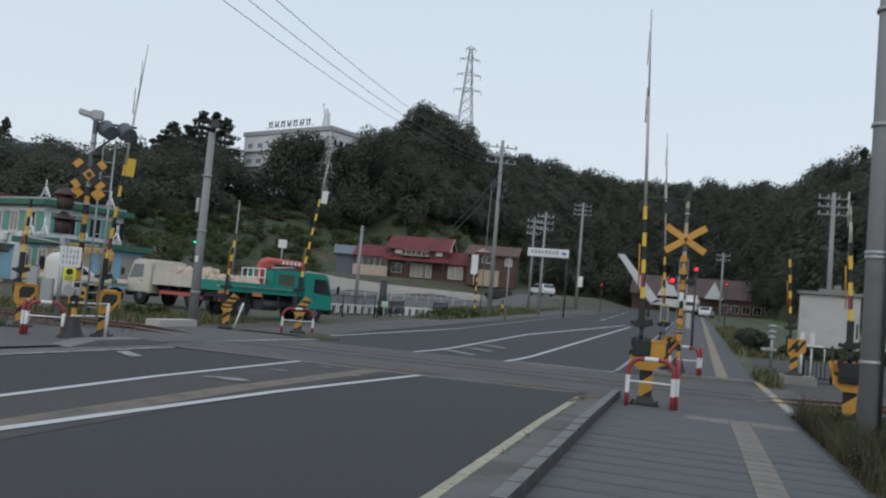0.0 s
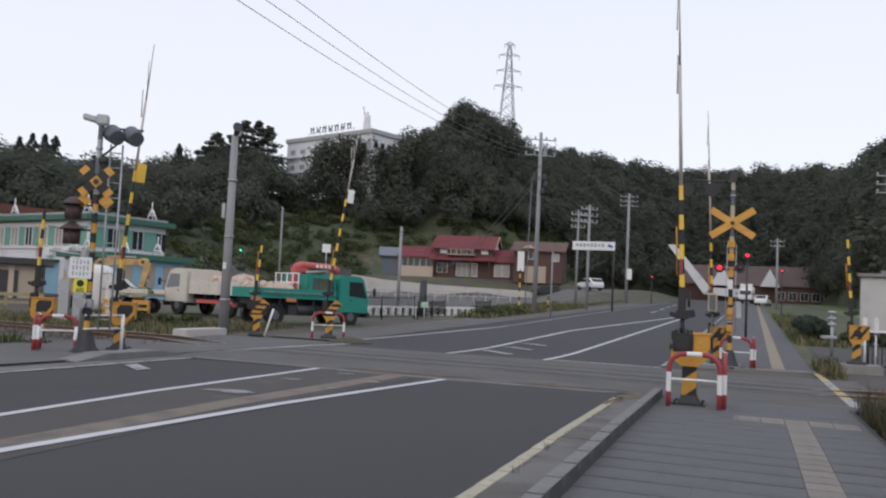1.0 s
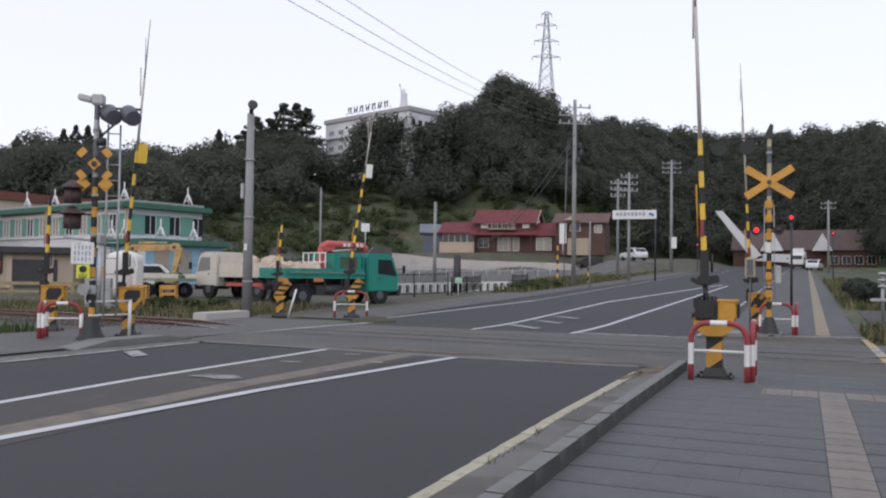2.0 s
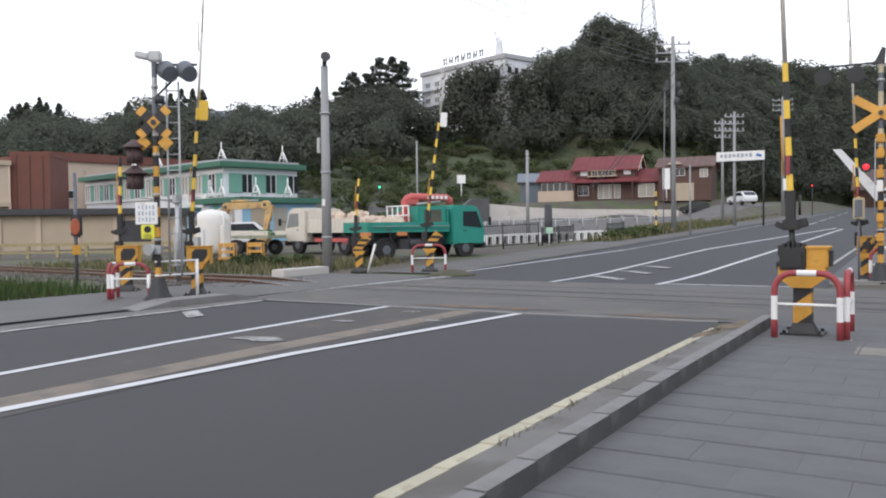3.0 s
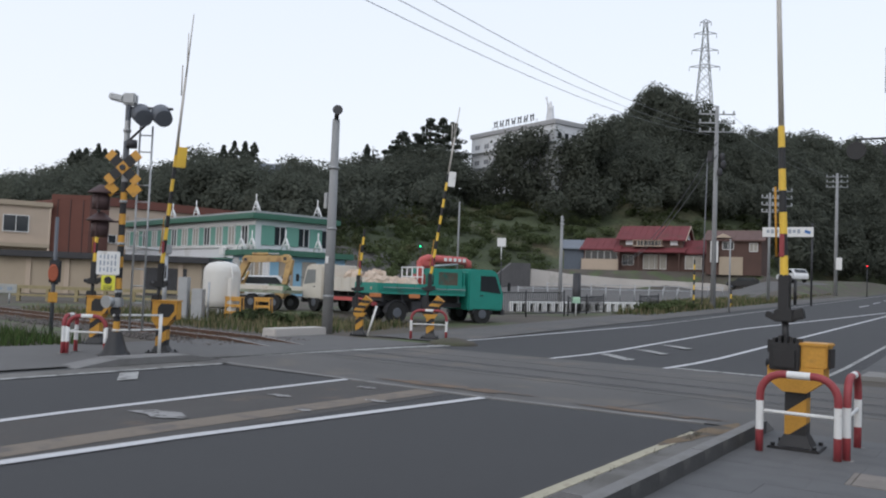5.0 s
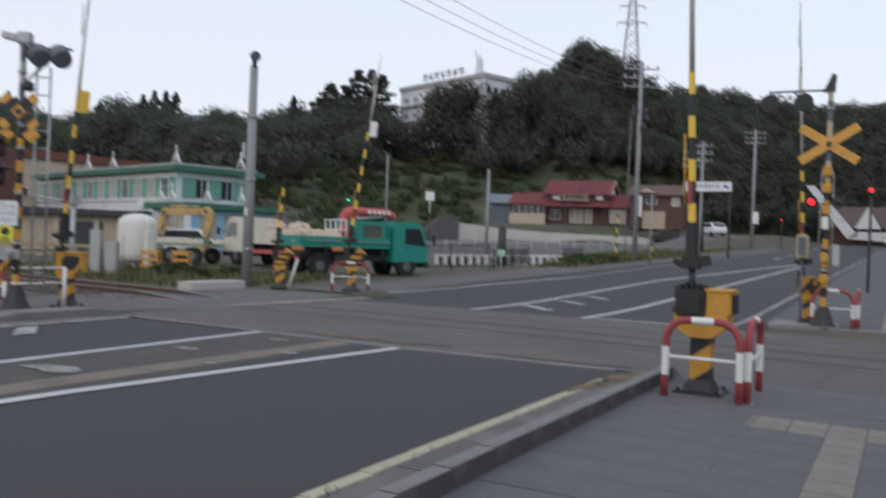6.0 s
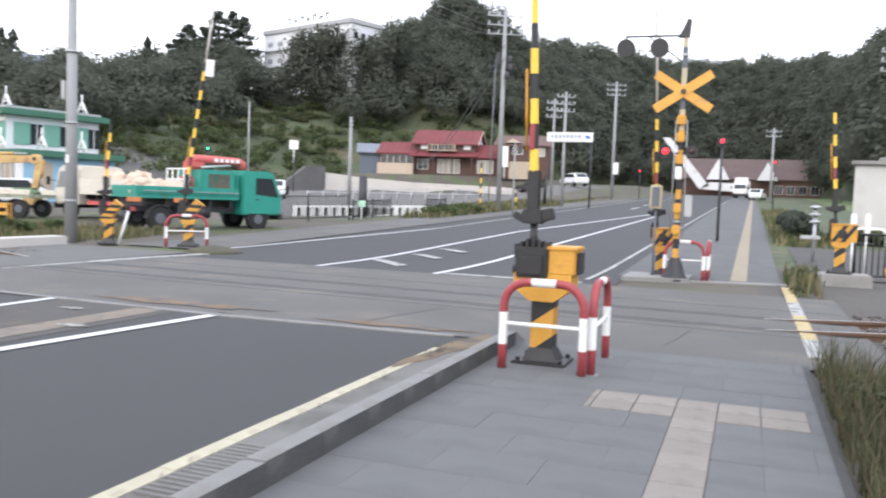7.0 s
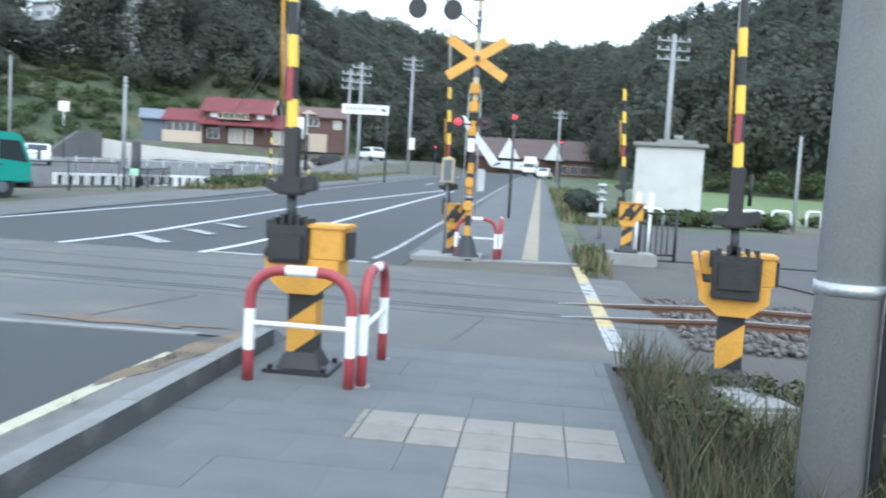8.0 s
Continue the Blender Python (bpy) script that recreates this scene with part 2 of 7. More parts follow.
def lathe(bm, c, profile, n=20, mi=0):
    """A turned body: profile of (radius, height) about the upright axis through c."""
    rings = [[bm.verts.new((c[0] + r * math.cos(2 * math.pi * i / n), c[1] + r * math.sin(2 * math.pi * i / n), c[2] + z)) for i in range(n)] for r, z in profile]
    for a, b in zip(rings, rings[1:]):
        for i in range(n):
            f = bm.faces.new((a[i], a[(i + 1) % n], b[(i + 1) % n], b[i]))
            f.material_index, f.smooth = mi, True
    bm.faces.new(rings[0][::-1]).material_index = mi
    bm.faces.new(rings[-1]).material_index = mi


def prism(bm, poly, axis, a, b, mi=0):
    """A flat outline pushed along one axis from a to b (outline in the other two axes)."""
    def at(p, w):
        return {"x": (w, p[0], p[1]), "y": (p[0], w, p[1]), "z": (p[0], p[1], w)}[axis]
    lo, hi = [bm.verts.new(at(p, a)) for p in poly], [bm.verts.new(at(p, b)) for p in poly]
    fs = [bm.faces.new(lo), bm.faces.new(hi[::-1])]
    for i in range(len(poly)):
        j = (i + 1) % len(poly)
        fs.append(bm.faces.new((lo[i], hi[i], hi[j], lo[j])))
    for f in fs:
        f.material_index = mi
    bmesh.ops.recalc_face_normals(bm, faces=fs)


def mesh_of(name, bm, mats):
    me = bpy.data.meshes.new(name)
    bm.to_mesh(me)
    bm.free()
    for m in mats if isinstance(mats, (list, tuple)) else [mats]:
        me.materials.append(m)
    return me


def part(name, bm, mats, parent, label=""):
    ob = new(name, mesh_of(name, bm, mats))
    ob.parent = parent
    if label:
        tagged(ob, label)
    return ob


def thing(name, label, category, m, group="", kind=""):
    ob = new(name)
    ob.matrix_world = m
    return tagged(ob, label, category, group, kind)


def solid(name, bm, mats, label, category, m=None, group="", kind=""):
    ob = new(name, mesh_of(name, bm, mats))
    if m is not None:
        ob.matrix_world = m
    return tagged(ob, label, category, group, kind)


def arrays(name, verts, faces, mats, index=None):
    """A large mesh from computed arrays of vertices and equal-sided faces."""
    verts, faces = np.asarray(verts, np.float32), np.asarray(faces, np.int32)
    me = bpy.data.meshes.new(name)
    k = faces.shape[1]
    me.vertices.add(len(verts)), me.loops.add(faces.size), me.polygons.add(len(faces))
    me.vertices.foreach_set("co", verts.ravel())
    me.loops.foreach_set("vertex_index", faces.ravel())
    me.polygons.foreach_set("loop_start", np.arange(0, faces.size, k, dtype=np.int32))
    if index is not None:
        me.polygons.foreach_set("material_index", np.asarray(index, np.int32))
    for m in mats if isinstance(mats, (list, tuple)) else [mats]:
        me.materials.append(m)
    me.update(calc_edges=True)
    return new(name, me)


# ---- the lie of the land ----
CX, CY = 1.5, -8.0
# bearing left of the road, distance of the hill's foot, distance of its ridge, slope angle up to the tree tops
RIDGE = [(-180, 160, 300, 4), (-90, 80, 150, 9), (-40, 86, 150, 14), (-22, 88, 150, 14.2), (-15, 95, 160, 13.1), (-10.2, 105, 170, 12.0), (-7.5, 110, 180, 10.8),
         (-5, 170, 250, 9.6), (0, 230, 320, 9.6), (4.5, 230, 310, 9.7), (9, 190, 275, 10.1), (13, 160, 235, 11.2), (15.5, 150, 215, 11.4), (18.5, 145, 200, 13.4),
         (21, 140, 195, 13.2), (24, 135, 190, 11.5), (28, 128, 185, 10.6), (32, 118, 182, 9.4), (33.5, 112, 178, 9.3), (35.1, 108, 175, 9.6), (37.5, 102, 170, 9.2),
         (38.5, 100, 168, 8.4), (39.8, 97, 165, 9.2), (43, 92, 160, 8.0), (45, 90, 158, 8.2), (46.5, 90, 158, 7.1), (48, 92, 160, 8.3), (52, 98, 165, 8.1),
         (54.4, 100, 170, 7.2), (56.4, 102, 172, 7.6), (58.3, 105, 175, 7.4), (61, 110, 180, 5.8), (75, 120, 200, 5), (180, 160, 300, 4)]
RB, RF, RR, RE = (np.array(c, float) for c in zip(*RIDGE))
TREE = 8.0


def gz(y):
    """Height of the road: level at the railway, rising beyond it, falling before it."""
    y = np.asarray(y, float)
    return np.where(y < -4, 0.012 * (y + 4), np.where(y > 11, 0.028 * (np.minimum(y, 150) - 11), 0.0))


def terrain(x, y):
    x, y = np.asarray(x, float), np.asarray(y, float)
    dx, dy = x - CX, y - CY
    r, b = np.hypot(dx, dy), np.degrees(np.arctan2(-dx, dy))
    foot, ridge, elev = np.interp(b, RB, RF), np.interp(b, RB, RR), np.interp(b, RB, RE)
    top = 1.5 + ridge * np.tan(np.radians(elev)) - TREE
    s = np.clip((r - foot) / (ridge - foot), 0, 1)
    base = gz(y)
    # a terrace carries the houses
    ter = np.clip((r - 113) / 2.0, 0, 1) * np.clip((b - 11.5) / 1.5, 0, 1) * np.clip((31 - b) / 4, 0, 1) * np.clip((150 - r) / 5, 0, 1) * 2.4
    verge = np.clip((y - 55) / 30, 0, 1) * np.clip((-13.5 - x) / 3, 0, 1) * np.clip((14.5 - b) / 1.5, 0, 1) * 1.4
    h = base + np.maximum(ter, verge)
    wob = 1.2 * np.sin(x * 0.13 + 1.3) * np.sin(y * 0.11)
    return np.where(s > 0, np.maximum(h, base + (np.maximum(top, base + 2) - base) * s ** 0.85 + wob * s), h)


XS = np.unique(np.concatenate([np.linspace(-900, -220, 12), np.arange(-220, -30, 5), np.arange(-30, 30, 2.0), np.arange(30, 160, 5), np.linspace(160, 900, 12)]))
YS = np.unique(np.concatenate([np.linspace(-900, -80, 12), np.arange(-80, -20, 5), np.arange(-20, 60, 2.0), np.arange(60, 200, 4), np.arange(200, 420, 8), np.linspace(420, 1200, 12)]))
gx, gy = np.meshgrid(XS, YS)
gzv = terrain(gx, gy) - 0.03
nx, ny = len(XS), len(YS)
ii = np.arange(nx * ny).reshape(ny, nx)
quads = np.stack([ii[:-1, :-1], ii[:-1, 1:], ii[1:, 1:], ii[1:, :-1]], -1).reshape(-1, 4)
mx_, my_ = gx.ravel()[quads].mean(1), gy.ravel()[quads].mean(1)
rr, bb = np.hypot(mx_ - CX, my_ - CY), np.degrees(np.arctan2(-(mx_ - CX), my_ - CY))
which = np.where(rr > np.interp(bb, RB, RF) - 4, 1, 0)
which = np.where((mx_ < -16) & (my_ > 27) & (rr < 112), 2, which)
which = np.where((mx_ > 10) & (my_ > 30) & (rr < np.interp(bb, RB, RF) - 4), 3, which)
which = np.where((mx_ > 2.4) & (mx_ < 60) & (my_ > -1) & (my_ < 14), 4, which)
which = np.where((mx_ > 2.4) & (mx_ < 10) & (my_ > 15), 1, which)
ground = arrays("ground", np.stack([gx, gy, gzv], -1).reshape(-1, 3), quads, [EARTH, HILL, GRAVEL, FIELD, OILY], which)
tagged(ground, "grass, bare earth and gravel ground rising to a hillside", "ground", kind="structure")


def strip(name, x0, x1, y0, y1, dz, material, label, category, kind="structure", parent=None, skew=0.0):
    """A sheet along the road that follows its rise."""
    ys = [y0] + [float(v) for v in YS if y0 + 0.01 < v < y1 - 0.01] + [y1]
    v, f = [], []
    for y in ys:
        z = float(gz(y)) + dz
        v += [(x0 + skew * (y - y0), y, z), (x1 + skew * (y - y0), y, z)]
    for i in range(len(ys) - 1):
        f.append((2 * i, 2 * i + 1, 2 * i + 3, 2 * i + 2))
    ob = arrays(name, v, f, material)
    if parent:
        ob.parent = parent
        return tagged(ob, label)
    return tagged(ob, label, category, kind=kind)


# ---- road ----
road = strip("road", -11.2, -0.6, -80, 150, -0.012, ASPHALT, "dark asphalt two-lane road over the railway", "road")
crossing = strip("crossing_deck", -13.0, 3.2, 1.0, 8.05, 0.0, ASPHALT_OLD, "worn grey asphalt deck of the level crossing", "crossing deck")


def patch(name, poly, z, material, label, category, thick=0.0, kind="structure", parent=None):
    bm = bmesh.new()
    if thick:
        prism(bm, poly, "z", z - thick, z)
    else:
        f = bm.faces.new([bm.verts.new((x, y, z)) for x, y in poly])
        if f.normal.z < 0 or (f.normal_update() or f.normal.z < 0):
            f.normal_flip()
    if parent:
        return part(name, bm, material, parent, label)
    return solid(name, bm, material, label, category, kind=kind)


# worn median between the lane lines, on both sides of the railway
strip("road_median", -6.9, -4.9, -40, 1.0, -0.008, ASPHALT_WORN, "worn brownish asphalt median strip of the road", "median")
strip("repair_strip", -6.0, -5.58, -40, 1.5, -0.004, mat("tan repair mortar", (0.175, 0.145, 0.115), 0.9, vary=0.2, scale=1.5, stain=((0.12, 0.105, 0.095), 2.5, 0.52)), "tan mortar repair strip along the road median", "repair strip", skew=0.012)
strip("lane_line", -5.63 + 0.0, -5.47, -11.5, 1.05, 0.0, LINE_WHITE, "solid white lane line before the railway", "lane line", skew=0.098)
strip("lane_line", -6.62, -6.48, -11.5, 1.15, 0.0, LINE_WHITE, "solid white lane line before the railway", "lane line", skew=-0.036)
strip("lane_line", -9.9, -9.76, -40, 1.2, 0.0, LINE_WORN, "faded white line along the road edge", "lane line", skew=-0.004)
strip("lane_line", -4.25, -4.1, 8.05, 46, 0.0, LINE_WHITE, "solid white lane line beyond the railway", "lane line", skew=0.018)
strip("lane_line", -6.93, -6.78, 7.95, 24, 0.0, LINE_WHITE, "solid white lane line beyond the railway", "lane line", skew=0.012)
strip("lane_line", -6.73, -6.55, 24, 48, 0.0, LINE_WHITE, "tapering white lane line beyond the railway", "lane line", skew=0.11)
for y in (56, 66, 76, 88, 100):
    strip("lane_dash", -6.75 - 0.03 * (y - 56), -6.6 - 0.03 * (y - 56), y, y + 5, 0.0, LINE_WHITE, "white centre dash far along the road", "lane line")
strip("lane_line", -1.31, -1.2, 9.0, 110, 0.0, LINE_WORN, "white line along the road edge beyond the railway", "lane line", skew=0.004)
strip("lane_line", -11.35, -11.2, 10.4, 23, 0.004, LINE_WHITE, "white line along the road edge beyond the railway", "lane line", skew=0.11)
strip("lane_line", -9.95, -9.8, 23, 110, 0.004, LINE_WORN, "white line along the road edge beyond the railway", "lane line")
for y in (9.75, 12.1, 14.1):
    poly = [(-6.75, y + 0.72), (-5.5, y - 0.6), (-5.4, y - 0.2), (-6.65, y + 1.1)]
    patch("hatch_mark", poly, float(gz(y)) + 0.006, LINE_WORN, "worn white hatch mark on the road", "road marking")
patch("stop_line", [(-1.2, 8.1), (-4.1, 8.1), (-4.1, 8.35), (-1.2, 8.35)], 0.005, LINE_WORN, "faded white stop line beyond the railway", "road marking")
patch("stop_line", [(-9.7, -1.3), (-8.9, -1.9), (-8.9, -1.55), (-9.7, -0.95)], 0.004, LINE_WORN, "short white dash on the asphalt", "road marking")
REMNANT = mat("ragged old paint", (0.27, 0.265, 0.26), 0.85, vary=0.25, scale=6, stain=((0.09, 0.085, 0.082), 9, 0.5))
for x, y, s in ((-6.05, -3.3, 0.33), (-6.3, -1.2, 0.16), (-5.1, -0.6, 0.15), (-6.1, 0.4, 0.14), (-5.2, -1.9, 0.12)):
    bm = bmesh.new()
    ring = [(s * (1 + 0.35 * math.sin(k * 2.4 + x)) * math.cos(k * 0.628) * 1.2, s * 0.55 * (1 + 0.3 * math.cos(k * 3.1)) * math.sin(k * 0.628)) for k in range(10)]
    bm.faces.new([bm.verts.new((x + a, y + b, 0.003 if y > 1 else float(gz(y)) + 0.003)) for a, b in ring])
    solid("paint_remnant", bm, REMNANT, "ragged remnant of white paint on the median", "road marking", kind="structure")

# concrete edges of the deck
bm = bmesh.new()
prism(bm, [(-10.1, 1.28), (-4.3, 0.97), (-1.25, 1.08), (-1.25, 0.96), (-4.3, 0.85), (-10.1, 1.16)], "z", -0.06, 0.004)
solid("deck_edge", bm, KERB, "pale concrete edge between road and crossing deck", "deck edge", kind="structure")
bm = bmesh.new()
prism(bm, [(-11.2, 1.7), (-10.9, 1.7), (-10.35, 9.2), (-10.65, 9.2)], "z", -0.06, 0.006)
solid("deck_edge", bm, LINE_WORN, "faded pale line across the crossing deck", "deck edge", kind="structure")
bm = bmesh.new()
prism(bm, [(0.1, 9.95), (2.55, 10.55), (2.55, 10.8), (0.1, 10.2)], "z", -0.06, 0.008)
solid("deck_edge", bm, CONCRETE, "pale concrete edge between deck and sidewalk", "deck edge", kind="structure")

# stained earth where gutter and deck meet
patch("stain", [(-1.0 + (0.13 + 0.05 * math.sin(5 * a)) * math.cos(a) + 0.12 * math.sin(a), 0.25 + (1.05 + 0.2 * math.sin(3 * a + 1)) * math.sin(a)) for a in [k * 0.2618 for k in range(24)]], 0.0062, mat("rusty sand stain", (0.15, 0.108, 0.066), 0.95, vary=0.35, scale=3, stain=((0.085, 0.072, 0.06), 2.2, 0.5)), "rusty sand washed against the kerb end", "sand")

# ---- sidewalks, kerbs and gutters ----
gutter = strip("gutter", -1.06, -0.6, -40, 0.95, 0.002, mat("gutter concrete", (0.145, 0.14, 0.132), 0.9, vary=0.24, scale=1.5, fine=110, bump=0.35, stain=((0.098, 0.092, 0.083), 1.2, 0.5)), "stained concrete gutter beside the kerb", "gutter")
strip("sidewalk_bed", -0.5, 2.3, -40, 1.0, 0.004, JOINT, "dark joints under the paving", "sidewalk")
sidewalk = thing("sidewalk", "grey stone slab sidewalk with a worn tactile strip", "sidewalk", Matrix.Identity(4), kind="structure")
strip("sidewalk_sheet", -0.47, 2.32, -80, -8.0, 0.012, PAVING, "", "", parent=sidewalk)
strip("sidewalk_far", -0.85, 2.45, 10.5, 150, 0.004, mat("far sidewalk asphalt", (0.09, 0.09, 0.091), 0.88, vary=0.2, scale=0.9, fine=120, stain=((0.112, 0.108, 0.102), 0.8, 0.55)), "grey asphalt sidewalk beyond the railway", "sidewalk")
strip("tactile_far", 1.45, 1.78, 10.8, 120, 0.010, mat("far tactile strip", (0.25, 0.208, 0.15), 0.85, vary=0.15, scale=2), "yellowish tactile strip on the far sidewalk", "tactile strip", skew=0.003)
strip("sidewalk_left", -14.8, -10.85, -60, 9, 0.016, mat("left sidewalk", (0.108, 0.105, 0.102), 0.9, vary=0.2, scale=0.8), "grey asphalt sidewalk across the road", "sidewalk")
strip("gutter_left", -10.6, -9.95, -60, 1.0, -0.003, gutter.data.materials[0], "concrete gutter across the road", "gutter")
strip("verge_path", -14.0, -11.3, 10.2, 90, 0.010, ASPHALT_OLD, "worn roadside path beyond the railway", "path", skew=0.012)
strip("side_road", 3.0, 60, 12.6, 22.5, -0.006, ASPHALT_WORN, "grey side road beyond the railway", "road")
patch("side_road_apron", [(4.7, 12.62), (5.5, 11.2), (6.0, 9.4), (6.4, 7.75), (30, 7.75), (60, 9.0), (60, 12.62)], -0.004, ASPHALT_WORN, "grey asphalt apron of the side road", "road")
patch("apron_edging", [(6.3, 7.3), (30, 7.3), (30, 7.7), (6.3, 7.7)], 0.05, CONCRETE, "pale concrete edging between ballast and asphalt", "edging", thick=0.12)

# rust washed along the joint of road and deck
for sx, sy, lx2, ly2 in ((-5.3, 1.5, 1.3, 0.2), (-2.1, 1.3, 0.9, 0.14)):
    patch("rust_stain", [(sx + (lx2 + 0.3 * math.sin(4 * a)) * math.cos(a), sy + (ly2 + 0.05 * math.sin(6 * a + 1)) * math.sin(a)) for a in [k * 0.2618 for k in range(24)]], 0.0085, mat("rust wash", (0.14, 0.098, 0.068), 0.95, vary=0.35, scale=3, stain=((0.092, 0.084, 0.077), 2.5, 0.5)), "thin rust wash on the asphalt joint", "stain")

# yellow-and-white line at the edge of the deck
for y0, y1, m_ in ((1.7, 3.0, LINE_WORN), (3.0, 5.4, LINE_YELLOW), (5.4, 7.2, LINE_WORN), (7.2, 10.0, LINE_YELLOW)):
    strip("edge_line", 2.42, 2.60, y0, y1, 0.006, m_, "worn yellow and white line at the deck edge", "road marking", skew=0.0)

# ---- railway ----
def track_y(x):
    return 3.75 - 0.055 * x if x > -12 else 3.75 + 0.66 + 0.16 * (-12 - x) ** 1.0 * 0.75


def rail_line(name, off):
    bm = bmesh.new()
    prof = [(-0.065, 0.0), (0.065, 0.0), (0.065, 0.015), (0.012, 0.035), (0.012, 0.1), (0.034, 0.112), (0.034, 0.15), (-0.034, 0.15), (-0.034, 0.112), (-0.012, 0.1), (-0.012, 0.035), (-0.065, 0.015)]
    prev = None
    for k in range(0, 56):
        x = 60 - k * 2.0
        sink = -0.152 if -13.5 < x < 3.4 else -0.04
        ring = [bm.verts.new((x, track_y(x) + off + a, b + sink)) for a, b in prof]
        if prev:
            for i in range(len(prof)):
                f = bm.faces.new((prev[i], prev[(i + 1) % 12], ring[(i + 1) % 12], ring[i]))
                f.material_index = 1 if i == 6 else 0
        prev = ring
    return solid(name, bm, [RUST, RAILTOP], "rusty steel railway rail with a worn head", "rail", group="rails", kind="structure")


for off in (0.0, 1.13):
    rail_line("rail", off)
    for side in (-0.09, 0.09):
        bm = bmesh.new()
        pts = [(x, track_y(x) + off + side) for x in (-12.9, -8, -4, 0, 3.1)]
        prism(bm, [(x, y - 0.028) for x, y in pts] + [(x, y + 0.028) for x, y in pts[::-1]], "z", -0.05, 0.0045)
        solid("flangeway", bm, BLACK, "dark groove beside the rail in the deck", "flangeway", kind="structure")
bm = bmesh.new()
pts = [(x, track_y(x) - 0.48) for x in (-12.9, -4, 3.1)]
prism(bm, [(x, y - 0.02) for x, y in pts] + [(x, y + 0.02) for x, y in pts[::-1]], "z", -0.05, 0.0042)
solid("deck_joint", bm, JOINT, "dark joint line in the crossing deck", "joint", kind="structure")
bm = bmesh.new()
pts = [(x, track_y(x) + 2.3) for x in (-12.9, -4, 3.1)]
prism(bm, [(x, y - 0.025) for x, y in pts] + [(x, y + 0.025) for x, y in pts[::-1]], "z", -0.05, 0.0042)
solid("deck_joint", bm, JOINT, "dark joint line in the crossing deck", "joint", kind="structure")
for px, py, qx, qy in ((0.95, 1.7, 1.15, 3.1), (-2.6, 1.3, -2.2, 3.2)):
    patch("crack", [(px, py), (px + 0.035, py), (qx + 0.03, qy), (qx, qy)], 0.0046, JOINT, "dark crack in the crossing deck", "crack")

sleepers = thing("sleepers", "weathered sleepers under the rails", "sleepers", Matrix.Identity(4), kind="structure")
bm = bmesh.new()
box(bm, (0, 0, 0), (0.22, 2.1, 0.14), bev=0.012)
sleeper_mesh = mesh_of("sleeper", bm, SLEEPER)
for k in range(60):
    x = 3.7 + k * 0.62 if k < 30 else -14.0 - (k - 30) * 0.62
    ob = new("sleeper", sleeper_mesh)
    ob.parent, ob.location = sleepers, (x, track_y(x) + 0.56, -0.085)


def stones(name, boxes_, count, seed, size):
    """Loose angular stones, one joined mesh."""
    g = np.random.default_rng(seed)
    V, F = [], []
    base = np.array([(1, 0, -.4), (-.5, .87, -.4), (-.5, -.87, -.4), (0.1, 0, .8), (.4, -.8, .3), (-.8, .2, .35)])
    tri = [(0, 1, 3), (1, 5, 3), (5, 2, 3), (2, 4, 3), (4, 0, 3), (0, 2, 1), (1, 2, 5), (2, 0, 4)]
    for k in range(count):
        b = boxes_[k % len(boxes_)]
        x, y = g.uniform(b[0], b[1]), g.uniform(b[2], b[3])
        if b[4]:
            y += track_y(x) + 0.56
        s, a = size * g.uniform(0.6, 1.4), g.uniform(0, 6.28)
        c, n = math.cos(a), math.sin(a)
        p = base * g.uniform(0.7, 1.3, base.shape) * s
        p = np.stack([p[:, 0] * c - p[:, 1] * n + x, p[:, 0] * n + p[:, 1] * c + y, p[:, 2] * 0.7 + float(gz(y)) - 0.01 + g.uniform(-0.01, 0.03)], -1)
        F += [(i + 6 * k, j + 6 * k, l + 6 * k) for i, j, l in tri]
        V.append(p)
    return arrays(name, np.concatenate(V), F, STONE)


tagged(stones("ballast", [(3.3, 16, -1.9, 1.9, 1), (3.3, 9, -1.9, 1.9, 1), (-40, -13.2, -1.9, 1.9, 1), (-24, -13.2, -1.9, 1.9, 1)], 9000, 5, 0.045), "grey crushed stone ballast round the rails", "ballast", kind="stuff")

# ---- level crossing equipment ----
def slant(bm, half, zs, slope, first=0, depth=None):
    """A square column cut into slanted bands."""
    depth = depth or half
    rings = []
    for i, z in enumerate(zs):
        k = slope if 0 < i < len(zs) - 1 else 0.0
        rings.append([bm.verts.new((x, y, z + k * x)) for x, y in ((-half, -depth), (half, -depth), (half, depth), (-half, depth))])
    for i in range(len(zs) - 1):
        for j in range(4):
            f = bm.faces.new((rings[i][j], rings[i][(j + 1) % 4], rings[i + 1][(j + 1) % 4], rings[i + 1][j]))
            f.material_index = (first + i) % 2
    bm.faces.new(rings[0][::-1]), bm.faces.new(rings[-1])


def banded(bm, p0, p1, r0, r1, step, first=0, n=10):
    """A round pole in bands of two colours."""
    p0, p1 = Vector(p0), Vector(p1)
    count = max(1, round((p1 - p0).length / step))
    q = (p1 - p0).to_track_quat("Z", "Y").to_matrix()
    rings = []
    for i in range(count + 1):
        a = i / count
        r = r0 + (r1 - r0) * a
        rings.append([bm.verts.new(p0.lerp(p1, a) + q @ Vector((r * math.cos(2 * math.pi * k / n), r * math.sin(2 * math.pi * k / n), 0))) for k in range(n)])
    for i in range(count):
        for k in range(n):
            f = bm.faces.new((rings[i][k], rings[i][(k + 1) % n], rings[i + 1][(k + 1) % n], rings[i + 1][k]))
            f.material_index = (first + i) % 2
    bm.faces.new(rings[0][::-1]), bm.faces.new(rings[-1])


